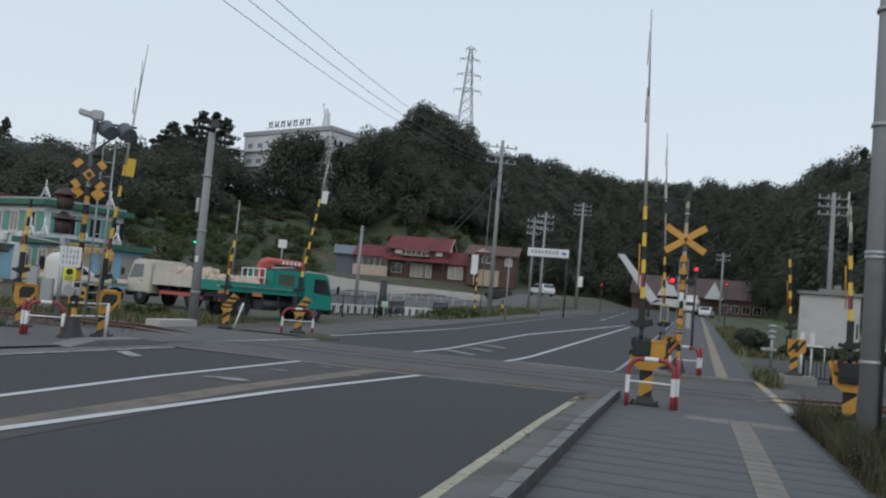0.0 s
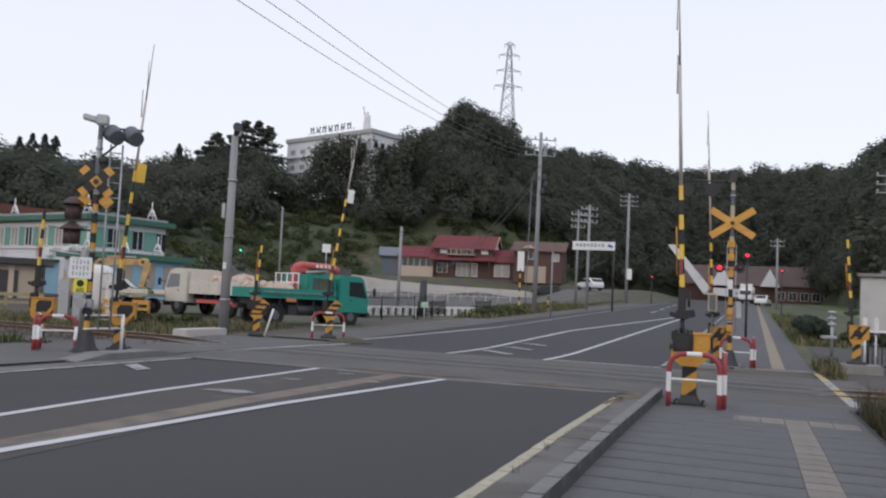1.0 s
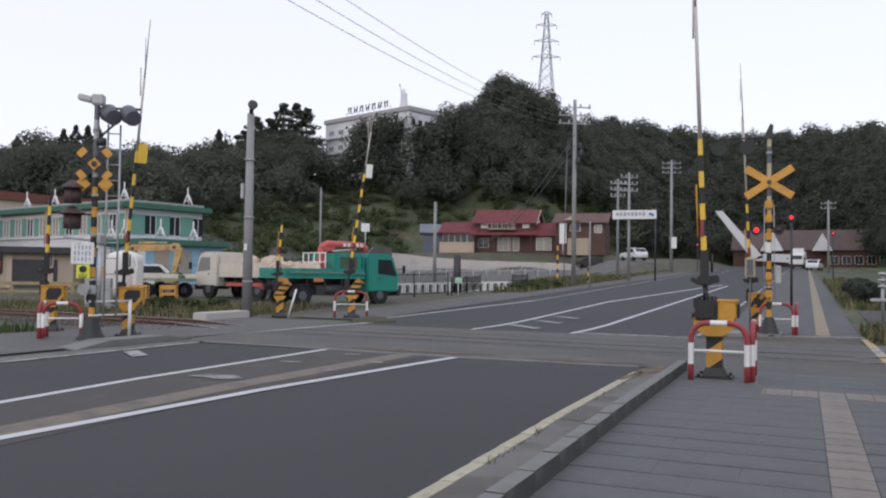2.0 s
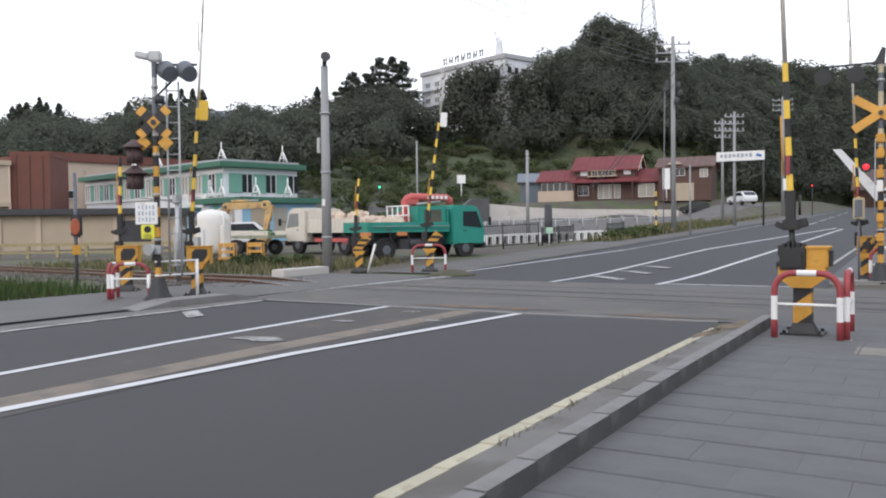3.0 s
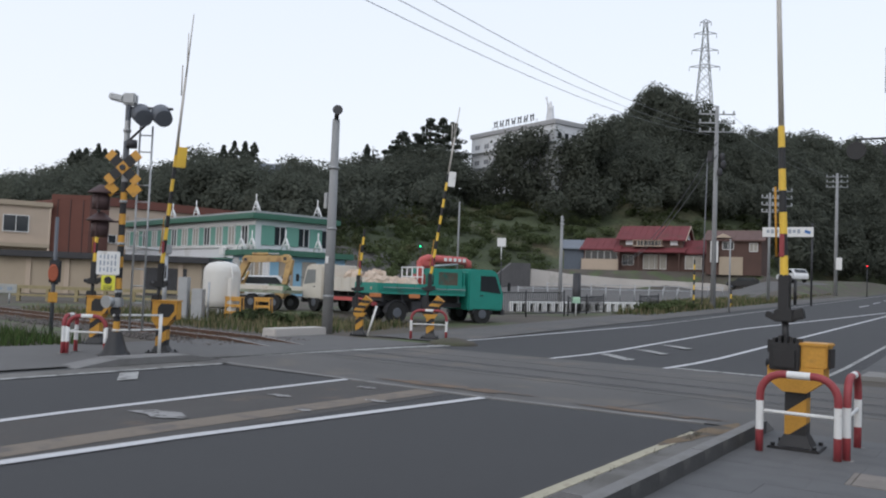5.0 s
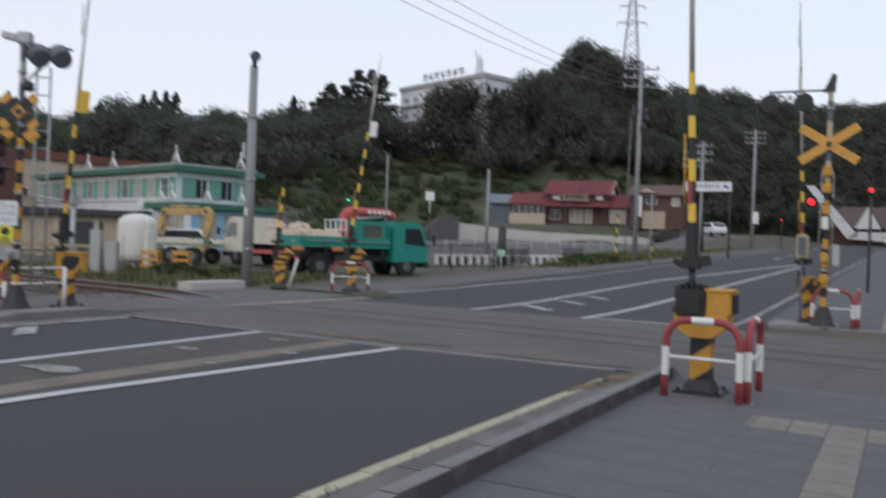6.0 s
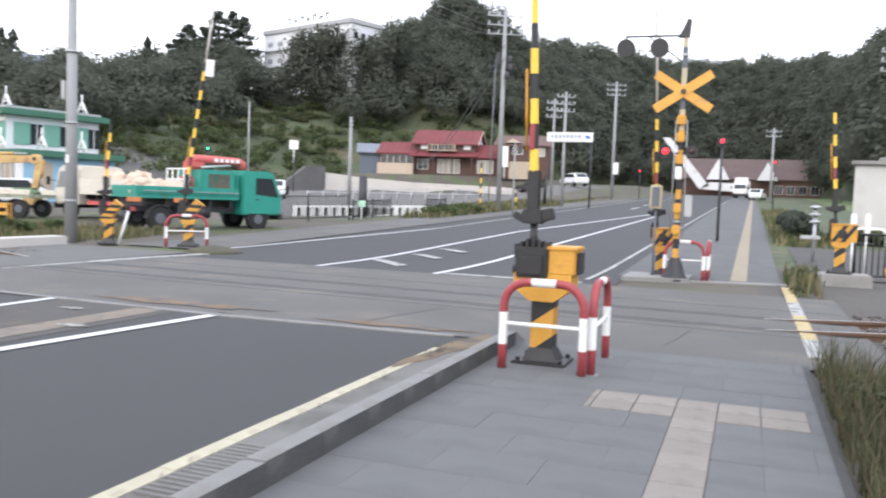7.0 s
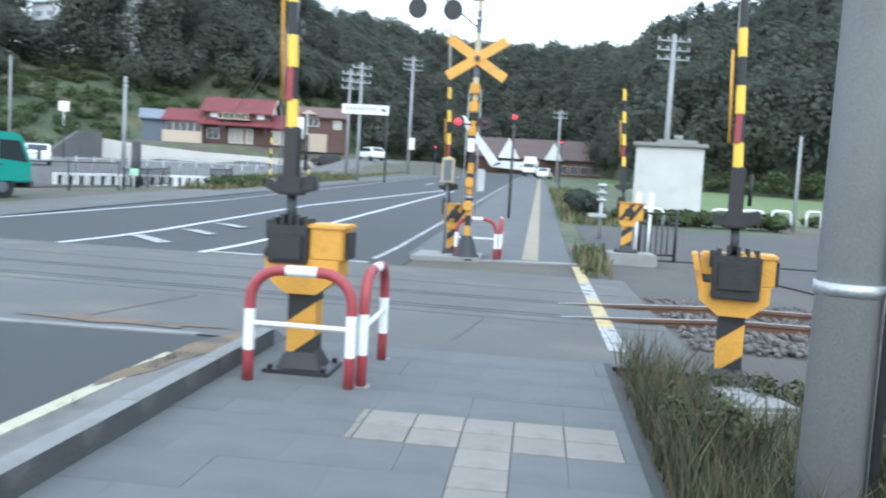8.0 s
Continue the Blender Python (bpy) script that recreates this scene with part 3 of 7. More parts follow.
def crossing_gate(label, m, top=6.9, bands=3.4, lean=(-2.2, 0.0), style="drive", plate="", tip=True, wide=False):
    g = thing("crossing_gate", label, "crossing gate", m, group="crossing gates")
    bm = bmesh.new()
    box(bm, (0, 0, 0.02), (0.50, 0.46, 0.04), bev=0.008)
    box(bm, (0, 0, 0.10), (0.34, 0.32, 0.14), taper=0.62)
    for sx in (-0.2, 0.2):
        for sy in (-0.18, 0.18):
            rod(bm, (sx, sy, 0.04), (sx, sy, 0.075), 0.022, n=6)
    part("base_plate", bm, BLACK, g, "black cast base with bolts")
    bm = bmesh.new()
    slant(bm, 0.105, [0.15, 0.20, 0.46, 0.62] if style == "drive" else [0.15, 0.2, 0.4, 0.54, 0.62], 0.75, 1)
    part("pedestal", bm, [YELLOW, BLACK], g, "yellow and black striped pedestal")
    if style == "drive":
        bm = bmesh.new()
        prism(bm, [(-0.115, 0.60), (0.115, 0.60), (0.27, 0.72), (0.27, 0.86), (-0.27, 0.86), (-0.27, 0.72)], "y", -0.17, 0.17)
        part("funnel", bm, YELLOW, g)
        bm = bmesh.new()
        box(bm, (0.17, 0.02, 0.975), (0.26, 0.36, 0.25), bev=0.015)
        box(bm, (0.17, 0.02, 1.095), (0.29, 0.39, 0.035), bev=0.01)
        box(bm, (0.315, 0.02, 0.96), (0.03, 0.25, 0.2), mi=1, bev=0.006)
        part("gear_box", bm, [YELLOW, BLACK], g, "yellow gear box with a lid")
        if wide:
            bm = bmesh.new()
            box(bm, (-0.17, 0.06, 0.975), (0.22, 0.3, 0.25), bev=0.015)
            box(bm, (-0.29, 0.0, 0.93), (0.05, 0.26, 0.34), rot=(0, -14, 0), bev=0.01)
            part("side_box", bm, YELLOW, g)
        bm = bmesh.new()
        big, mid = (1.25, 0.0) if wide else (1.0, -0.10)
        box(bm, (mid, -0.07, 0.96 - 0.04 * (big - 1) * 4), (0.30 * big, 0.28 * big, 0.28 * big), bev=0.012)
        drive = part("drive", bm, BLACK, g, "black arm drive housing")
        bm = bmesh.new()
        box(bm, (mid - 0.145 * big, -0.07, 1.06), (0.06, 0.2, 0.14), bev=0.008)
        part("terminal_box", bm, BLACK, drive)
        bm = bmesh.new()
        box(bm, (mid, -0.085 - 0.14 * big, 0.94), (0.22 * big, 0.03, 0.18 * big), bev=0.006)
        part("front_cover", bm, BLACK, drive)
        for k in range(5):
            bm = bmesh.new()
            box(bm, (mid + (-0.11 + 0.058 * k) * big, -0.07, 1.115 + 0.018 * ((k * 3) % 4) / 2), (0.03, 0.22, 0.07), bev=0.004)
            part("fin", bm, BLACK, drive)
        bm = bmesh.new()
        rod(bm, (-0.30, -0.07, 0.88), (0.08, -0.07, 0.88), 0.05, n=12)
        part("shaft", bm, BLACK, drive)
    else:
        flat = style != "tilt"
        rot = (0, 0, 0) if flat else (0, 38, 0)
        bm = bmesh.new()
        prism(bm, [(-0.115, 0.56), (0.115, 0.56), (0.2, 0.68), (-0.2, 0.68)], "y", -0.14, 0.14)
        part("funnel", bm, YELLOW, g)
        c = Vector((0.06, 0, 0.86))
        size = (0.50, 0.3, 0.36) if flat else (0.24, 0.26, 0.62)
        bm = bmesh.new()
        box(bm, c, size, rot=rot, bev=0.018)
        gear = part("gear_box", bm, YELLOW, g, "yellow gear box with black markings")
        bm = bmesh.new()
        box(bm, c + Euler([radians(v) for v in rot]).to_matrix() @ Vector((0, 0, size[2] / 2 + 0.012)), (size[0] + 0.03, size[1] + 0.03, 0.03), rot=rot, bev=0.008)
        part("lid", bm, YELLOW, gear)
        e = Euler([radians(v) for v in rot]).to_matrix()
        front = -size[1] / 2
        if style == "panel":
            marks = [[(-0.13, -0.13), (0.1, -0.13), (0.2, 0.0), (0.2, 0.12), (0.15, 0.14), (-0.07, 0.14), (-0.13, 0.06)], [(0.16, -0.17), (0.24, -0.17), (0.24, -0.06)]]
        elif style == "stripe":
            marks = [[(k - 0.165, -0.17), (k - 0.075, -0.17), (k + 0.165, 0.17), (k + 0.075, 0.17)] for k in (-0.09, 0.1)]
        else:
            marks = [[(-0.115, k - 0.13), (0.115, k + 0.03), (0.115, k + 0.13), (-0.115, k - 0.03)] for k in (-0.2, 0.0, 0.2)]
        for pts in marks:
            bm = bmesh.new()
            prism(bm, pts, "y", front - 0.006, front + 0.002)
            bmesh.ops.transform(bm, matrix=Matrix.Translation(c) @ e.to_4x4(), verts=bm.verts)
            part("stripe", bm, BLACK, gear)
        if style == "stripe":
            bm = bmesh.new()
            rod(bm, (0.02, front - 0.05, 0.86), (0.02, front + 0.01, 0.86), 0.085, 0.1, 14)
            part("crank_cover", bm, BLACK, gear, "round black crank cover")
        bm = bmesh.new()
        box(bm, (-0.16, 0, 1.0), (0.16, 0.2, 0.34), bev=0.02)
        rod(bm, (-0.2, 0, 0.82), (-0.06, 0, 0.82), 0.08, n=12)
        part("drive", bm, BLACK, g, "black arm drive with counterweight")
    lx, ly = math.tan(radians(lean[0])), math.tan(radians(lean[1]))
    px, py, pz = -0.02 if wide else -0.12, -0.05, 1.1

    def up(z):
        return (px + lx * (z - pz), py + ly * (z - pz), z)
    bm = bmesh.new()
    rod(bm, up(1.05), up(1.32), 0.036)
    box(bm, up(1.6), (0.115, 0.10, 0.42), bev=0.01)
    box(bm, up(1.38), (0.20, 0.16, 0.13), bev=0.015)
    box(bm, (up(1.38)[0] - 0.12, up(1.38)[1], 1.37), (0.14, 0.12, 0.07), rot=(0, 25, 0), bev=0.01)
    box(bm, (up(1.38)[0] + 0.13, up(1.38)[1], 1.40), (0.12, 0.12, 0.11), rot=(0, -15, 0), bev=0.01)
    rod(bm, (up(1.5)[0] + 0.1, up(1.5)[1], 1.5), (up(1.5)[0] + 0.1, up(1.5)[1], 1.76), 0.016)
    part("arm_holder", bm, BLACK, g, "black breakaway arm holder")
    arm = bmesh.new()
    banded(arm, up(1.78), up(bands), 0.042, 0.034, 0.24, 0)
    arm_ob = part("arm", arm, [YELLOW_B, BLACK], g, "raised yellow and black banded arm")
    if tip:
        bm = bmesh.new()
        rod(bm, up(bands), up(bands + (top - bands) * 0.55), 0.03, 0.024, mi=0)
        rod(bm, up(bands + (top - bands) * 0.55), up(top), 0.019, 0.01)
        q = up(bands + (top - bands) * 0.42)
        rod(bm, (q[0] - 0.045, q[1], q[2]), (q[0] - 0.05, q[1], q[2] + 0.62), 0.013)
        q = up(top - 0.75)
        rod(bm, (q[0] - 0.03, q[1], q[2] - 0.25), (q[0] - 0.03, q[1], q[2] + 0.35), 0.009)
        part("rod", bm, ROD, arm_ob, "pale thin upper rod")
    bm = bmesh.new()
    q = up(2.12)
    box(bm, (q[0] - 0.01, q[1] - 0.04, q[2]), (0.05, 0.02, 0.24), bev=0.004)
    part("reflector", bm, REDP, arm_ob, "red reflector")
    bm = bmesh.new()
    pipe(bm, [(up(2.0)[0] - 0.075, py, 2.0), (up(2.7)[0] - 0.075, py, 2.75)], 0.012, 6)
    part("stay", bm, YELLOW, arm_ob)
    if plate:
        z = 3.95 if plate == "yellow" else 4.45
        bm = bmesh.new()
        q = up(z)
        box(bm, (q[0] + 0.13, q[1] - 0.03, z), (0.20, 0.02, 0.42), rot=(0, 4, 0), bev=0.015)
        rod(bm, (q[0] + 0.05, q[1], z + 0.2), (q[0] + 0.05, q[1], z + 0.5), 0.01, n=6)
        part("plate", bm, YELLOW_B if plate == "yellow" else WHITEP, arm_ob, plate + " hanging plate")
    return g


crossing_gate("yellow and black crossing gate with raised arm behind a hoop guard", pose(0, 0, 0), 6.9, 3.4, (-2.1, 0), "drive")
crossing_gate("yellow and black crossing gate with raised arm beside weeds", pose(3.33, 1.02, -0.08, 0, 0, -10), 3.8, 3.15, (-2.4, 0), "drive", wide=True)
bm = bmesh.new()
box(bm, (0, 0, 0.03), (0.42, 0.6, 0.22), rot=(0, 0, 14), bev=0.03)
solid("concrete_block", bm, CONCRETE, "pale concrete block among weeds by the gate", "concrete block", pose(3.25, -0.15, -0.03))
crossing_gate("yellow and black crossing gate with raised arm on concrete pad", pose(0.02, 10.7, 0, 0, 0, 4), 7.1, 3.6, (-2.6, 0), "stripe")
crossing_gate("yellow and black crossing gate with short raised arm on concrete block", pose(3.6, 11.75, 0.22, 0, 0, -5), 3.55, 3.4, (-3.5, 0), "stripe", tip=False)
crossing_gate("yellow and black crossing gate with leaning arm and yellow plate", pose(-12.2, 1.38, 0, 0, 0, 33), 6.9, 4.0, (4.2, 0), "panel", "yellow")
crossing_gate("yellow and black crossing gate with short raised arm beside hoop guard", pose(-14.7, 1.55, 0, 0, 0, 33), 3.3, 3.1, (1.5, 0), "panel", tip=False)
crossing_gate("yellow and black crossing gate with tilted box and leaning arm", pose(-11.4, 9.62, 0.1, 0, 0, 30), 6.5, 4.6, (7.6, 0), "tilt", "white")
crossing_gate("yellow and black crossing gate with tilted box and short arm", pose(-14.3, 10.05, 0.0, 0, 0, 30), 3.3, 3.2, (4.5, 0), "tilt", tip=False)


def hoop_guard(label, a, b, z=0.0, h=0.8, r=0.038):
    a, b = Vector((*a, z)), Vector((*b, z))
    g = thing("hoop_guard", label, "hoop guard", Matrix.Translation((a + b) / 2), group="hoop guards")
    half = (b - a) / 2
    w = half.length
    u = half / w
    c = min(0.24, w * 0.6)
    pts, cols = [], []
    for zz, col in ((0.0, 0), (0.23, 0), (0.231, 1), (0.52, 1), (0.521, 0), (h - c, 0)):
        pts.append(-u * w + Vector((0, 0, zz)))
    for k in range(1, 6):
        t = k / 6 * math.pi / 2
        pts.append(-u * (w - c + c * math.cos(t)) + Vector((0, 0, h - c + c * math.sin(t))))
    pts.append(-u * (w - c) + Vector((0, 0, h)))
    m1 = -u * min(0.11, (w - c) * 0.9) + Vector((0, 0, h))
    pts += [m1]
    left = len(pts)
    pts += [Vector((-p.x, -p.y, p.z)) for p in pts[::-1]]
    idx = []
    for i in range(len(pts) - 1):
        zm, d = (pts[i].z + pts[i + 1].z) / 2, ((pts[i] + pts[i + 1]) / 2).length
        idx.append(1 if 0.23 < zm < 0.521 or i == left - 1 else 0)
    bm = bmesh.new()
    pipe(bm, pts, r, 12, idx)
    part("hoop", bm, [REDP, WHITEP], g, "bent tube banded red and white")
    bm = bmesh.new()
    rod(bm, -u * w + Vector((0, 0, 0.42)), u * w + Vector((0, 0, 0.42)), 0.018)
    part("crossbar", bm, WHITEP, g)
    for s in (-1, 1):
        bm = bmesh.new()
        box(bm, u * w * s + Vector((0, 0, 0.006)), (0.14, 0.14, 0.012), bev=0.003)
        part("foot_plate", bm, CONCRETE, g)
    return g


hoop_guard("red and white steel hoop guard before the gate", (-0.27, -0.46), (0.46, -0.48))
hoop_guard("red and white steel hoop guard beside the gate", (0.52, -0.36), (0.50, 0.53))
hoop_guard("red and white steel hoop guard beyond the railway", (0.15, 10.2), (0.92, 10.3))
hoop_guard("red and white steel hoop guard along the far sidewalk", (1.0, 10.4), (0.98, 11.3))
hoop_guard("red and white steel hoop guard round the leaning gate", (-11.75, 9.2), (-10.95, 9.75), 0.08)
hoop_guard("red and white steel hoop guard across the road", (-12.8, -0.3), (-12.2, 0.1), 0.02, 0.72)
hoop_guard("red and white steel hoop guard beside the signal post", (-13.15, 0.1), (-12.85, -0.35), 0.02, 0.72)
bm = bmesh.new()
rod(bm, (-12.0, 0.1, 0.5), (-11.85, 1.05, 0.5), 0.02)
rod(bm, (-12.0, 0.1, 0.78), (-11.85, 1.05, 0.78), 0.02)
rod(bm, (-11.85, 1.05, 0), (-11.85, 1.05, 0.8), 0.035)
solid("guard_rail", bm, WHITEP, "white steel guard rail between post and gate", "guard rail")


def crossbuck(parent, z, half, angle, y, face):
    for s in (-1, 1):
        bm = bmesh.new()
        box(bm, (0, y + 0.008 * s, z), (2 * half, 0.02, 0.19), rot=(0, s * angle, 0), bev=0.006)
        board = part("crossbuck_board", bm, ORANGE, parent, "orange-yellow crossbuck board")
        if face:
            for k in (-0.45, 0.45):
                bm = bmesh.new()
                box(bm, (k * half * math.cos(radians(angle)), y + 0.008 * s - 0.014, z - s * k * half * math.sin(radians(angle))), (0.17, 0.006, 0.192), rot=(0, s * angle, 0))
                part("black_band", bm, BLACK, board)
    bm = bmesh.new()
    rod(bm, (0, y - 0.045, z), (0, y + 0.05, z), 0.055, n=12)
    part("hub", bm, DARK, parent)


FADED = mat("faded pale yellow enamel", (0.46, 0.40, 0.27), 0.6, vary=0.2, scale=4)
LANTERN = mat("brown lantern metal", (0.075, 0.045, 0.045), 0.6, 0.2, vary=0.25)
HOOD = mat("weathered grey steel", (0.12, 0.13, 0.15), 0.6, 0.2, vary=0.2)


def signal_post(label, m, top, buck_z, face):
    g = thing("signal_post", label, "signal post", m, group="signal posts")
    bm = bmesh.new()
    lathe(bm, (0, 0, 0), [(0.30, 0), (0.30, 0.03), (0.22, 0.12), (0.11, 0.45), (0.10, 0.47)], 16)
    part("base", bm, BLACK, g, "black flared base")
    bm = bmesh.new()
    banded(bm, (0, 0, 0.46), (0, 0, 3.3 if face else 3.1), 0.062, 0.058, 0.21, 0, 14)
    part("post", bm, [YELLOW, BLACK], g, "yellow and black banded post")
    bm = bmesh.new()
    banded(bm, (0, 0, 3.3 if face else 3.1), (0, 0, top), 0.057, 0.052, 0.42, 0, 14)
    part("upper_post", bm, [STEEL, HOOD] if face else [FADED, HOOD], g, "faded upper post with dark bands")
    for z in (1.2, 2.1, 2.9, top - 0.6):
        bm = bmesh.new()
        rod(bm, (0, 0, z), (0, 0, z + 0.05), 0.072, n=14)
        box(bm, (0.0, -0.085, z + 0.025), (0.05, 0.05, 0.05), bev=0.006)
        part("clamp", bm, STEEL, g, "steel clamp band")
    crossbuck(g, buck_z, 0.40 if face else 0.66, 43 if face else 33, -0.1, face)
    return g


# the post beyond the railway
post = signal_post("banded crossing signal post with orange crossbuck", pose(0.36, 10.12, 0, 0, 0, 3), 5.2, 3.87, False)
bm = bmesh.new()
prism(bm, [(-0.16, 4.98), (0.08, 4.98), (0.1, 5.32), (0.02, 5.36), (-0.07, 5.15)], "y", -0.07, 0.07)
part("head", bm, DARK, post, "dark post head")
bm = bmesh.new()
rod(bm, (-1.2, 0, 5.02), (0, 0, 5.02), 0.022)
rod(bm, (-0.75, 0, 5.02), (0, 0, 4.45), 0.018)
part("bracket", bm, DARK, post)
for x in (-1.2, -0.52):
    bm = bmesh.new()
    rod(bm, (x, -0.05, 4.78), (x, 0.04, 4.78), 0.19, n=24)
    rod(bm, (x, 0.04, 4.78), (x, 0.2, 4.78), 0.12, 0.08, n=16)
    rod(bm, (x, 0, 4.8), (x, 0, 5.03), 0.02)
    part("lamp", bm, BLACK, post, "round black signal lamp")
for z, w in ((3.3, 0.19), (2.95, 0.17), (2.5, 0.16), (1.5, 0.15), (1.05, 0.16)):
    bm = bmesh.new()
    box(bm, (-0.01, -0.04, z), (w, 0.17, 0.2), bev=0.02)
    part("fitting", bm, YELLOW, post, "yellow box fitting")
for s in (-1, 1):
    bm = bmesh.new()
    rod(bm, (s * 0.13, -0.1, 0.9), (s * 0.11, -0.1, 3.3), 0.012, n=6)
    part("conduit", bm, STEEL, post)
bm = bmesh.new()
rod(bm, (-0.32, -0.03, 2.62), (0.1, -0.03, 2.62), 0.02)
part("cross_arm", bm, DARK, post)
bm = bmesh.new()
box(bm, (-0.02, -0.11, 2.22), (0.13, 0.03, 0.26), bev=0.01)
part("plate", bm, WHITEP, post, "small white plate")
bm = bmesh.new()
box(bm, (0.2, 0.0, 1.55), (0.16, 0.2, 0.45), bev=0.02)
part("cable_box", bm, STEEL, post, "grey cable box")
for x, on in ((-0.3, True), (0.22, False)):
    bm = bmesh.new()
    rod(bm, (x, -0.12, 2.66), (x, -0.05, 2.66), 0.13, n=20)
    body = part("warning_lamp", bm, BLACK, post, "round flashing warning lamp")
    bm = bmesh.new()
    lathe(bm, (0, 0, 0), [(0.06, 0), (0.052, 0.02), (0.025, 0.035)], 16)
    bmesh.ops.transform(bm, matrix=Matrix.Translation((x, -0.121, 2.66)) @ Euler((radians(90), 0, 0)).to_matrix().to_4x4(), verts=bm.verts)
    part("lens", bm, RED_ON if on else LENS, body, "lit red lens" if on else "dark red lens")
bm = bmesh.new()
box(bm, (-0.1, 10.3, 1.72), (0.24, 0.14, 0.5), bev=0.02)
box(bm, (-0.1, 10.22, 1.72), (0.16, 0.02, 0.4), mi=1)
rod(bm, (-0.1, 10.34, 0), (-0.1, 10.34, 1.5), 0.025, mi=1)
solid("detector_box", bm, [FADED, HOOD], "white-framed detector box on a thin post", "detector box")
bm = bmesh.new()
prism(bm, [(-0.65, 9.55), (0.65, 9.9), (0.65, 11.1), (-0.65, 11.0)], "z", -0.05, 0.06)
solid("gate_pad", bm, CONCRETE, "pale concrete pad under gate and signal post", "concrete pad")
bm = bmesh.new()
box(bm, (3.7, 11.7, 0.06), (1.0, 0.95, 0.34), bev=0.02)
solid("gate_block", bm, CONCRETE, "pale concrete block under the gate", "concrete block")

# the post across the road
post = signal_post("banded crossing signal post with crossbuck and white notice", pose(-12.03, 0.2, 0.0, 0, 0, 33), 4.85, 3.56, True)
bm = bmesh.new()
box(bm, (-0.22, 0, 4.9), (0.28, 0.2, 0.12), rot=(0, 12, 0), bev=0.02)
box(bm, (0.02, 0, 4.88), (0.26, 0.18, 0.22), bev=0.03)
part("flood_lamp", bm, STEEL, post, "grey flood lamp head")
bm = bmesh.new()
rod(bm, (0, 0, 4.72), (0.85, 0, 4.72), 0.025)
rod(bm, (0.05, 0, 4.1), (0.6, 0, 4.65), 0.022)
rod(bm, (0.1, 0, 3.95), (0.1, 0, 4.1), 0.1, n=12)
part("bracket", bm, DARK, post)
for x in (0.3, 0.68):
    bm = bmesh.new()
    rod(bm, (x - 0.1, 0.10, 4.64), (x + 0.06, -0.14, 4.5), 0.19, 0.16, n=20)
    rod(bm, (x - 0.1, 0.10, 4.64), (x - 0.16, 0.2, 4.7), 0.15, 0.05, n=16)
    part("lamp", bm, HOOD, post, "hooded dark signal lamp")
for z in (2.96, 2.44):
    bm = bmesh.new()
    lathe(bm, (-0.42, 0, z - 0.2), [(0.15, 0), (0.16, 0.3)], 12)
    lathe(bm, (-0.42, 0, z + 0.1), [(0.27, 0), (0.25, 0.03), (0.05, 0.17)], 8)
    for a in range(4):
        box(bm, (-0.42 + 0.16 * math.cos(a * 1.57), 0.16 * math.sin(a * 1.57), z - 0.05), (0.02, 0.02, 0.3))
    rod(bm, (-0.3, 0, z + 0.1), (0, 0, z + 0.1), 0.02)
    part("lantern", bm, LANTERN, post, "brown lantern-shaped speaker")
for s in (-1, 1):
    bm = bmesh.new()
    box(bm, (s * 0.22, -0.08, 3.15), (0.22, 0.02, 0.22), rot=(0, 45, 0), bev=0.004)
    part("diamond", bm, YELLOW, post, "small yellow diamond plate")
bm = bmesh.new()
box(bm, (-0.18, -0.1, 1.75), (0.44, 0.02, 0.44), bev=0.012)
notice = part("notice", bm, WHITEP, post, "white notice board")
for k in range(5):
    for j in range(3):
        bm = bmesh.new()
        box(bm, (-0.32 + 0.07 * k, -0.112, 1.87 - 0.12 * j), (0.03, 0.004, 0.09 if (k + j) % 3 else 0.05))
        part("print", bm, INK, notice)
bm = bmesh.new()
box(bm, (-0.16, -0.1, 1.38), (0.26, 0.02, 0.28), bev=0.012)
plate = part("plate", bm, YELGREEN, post, "fluorescent yellow plate with black disc")
bm = bmesh.new()
rod(bm, (-0.16, -0.125, 1.43), (-0.16, -0.11, 1.43), 0.07, n=16)
for k in range(3):
    box(bm, (-0.16, -0.113, 1.32 - 0.03 * k), (0.16, 0.005, 0.012))
part("print", bm, BLACK, plate)
bm = bmesh.new()
rod(bm, (-0.04, -0.06, 1.05), (-0.12, -0.26, 1.03), 0.06, 0.12, n=16)
box(bm, (0, -0.04, 1.02), (0.2, 0.2, 0.18), bev=0.02)
part("speaker", bm, STEEL, post, "grey horn speaker")
bm = bmesh.new()
rod(bm, (0, -0.09, 0.85), (0, -0.06, 0.85), 0.1, n=16)
part("button", bm, BLACK, post, "black round push plate")

for s in (0.2, 0.44):
    bm = bmesh.new()
    rod(bm, (s, 0.12, 0.5), (s, 0.12, 4.4), 0.02, n=6)
    part("ladder_rail", bm, STEEL, post)
for k in range(12):
    bm = bmesh.new()
    rod(bm, (0.2, 0.12, 0.7 + 0.32 * k), (0.44, 0.12, 0.7 + 0.32 * k), 0.014, n=6)
    part("rung", bm, STEEL, post)

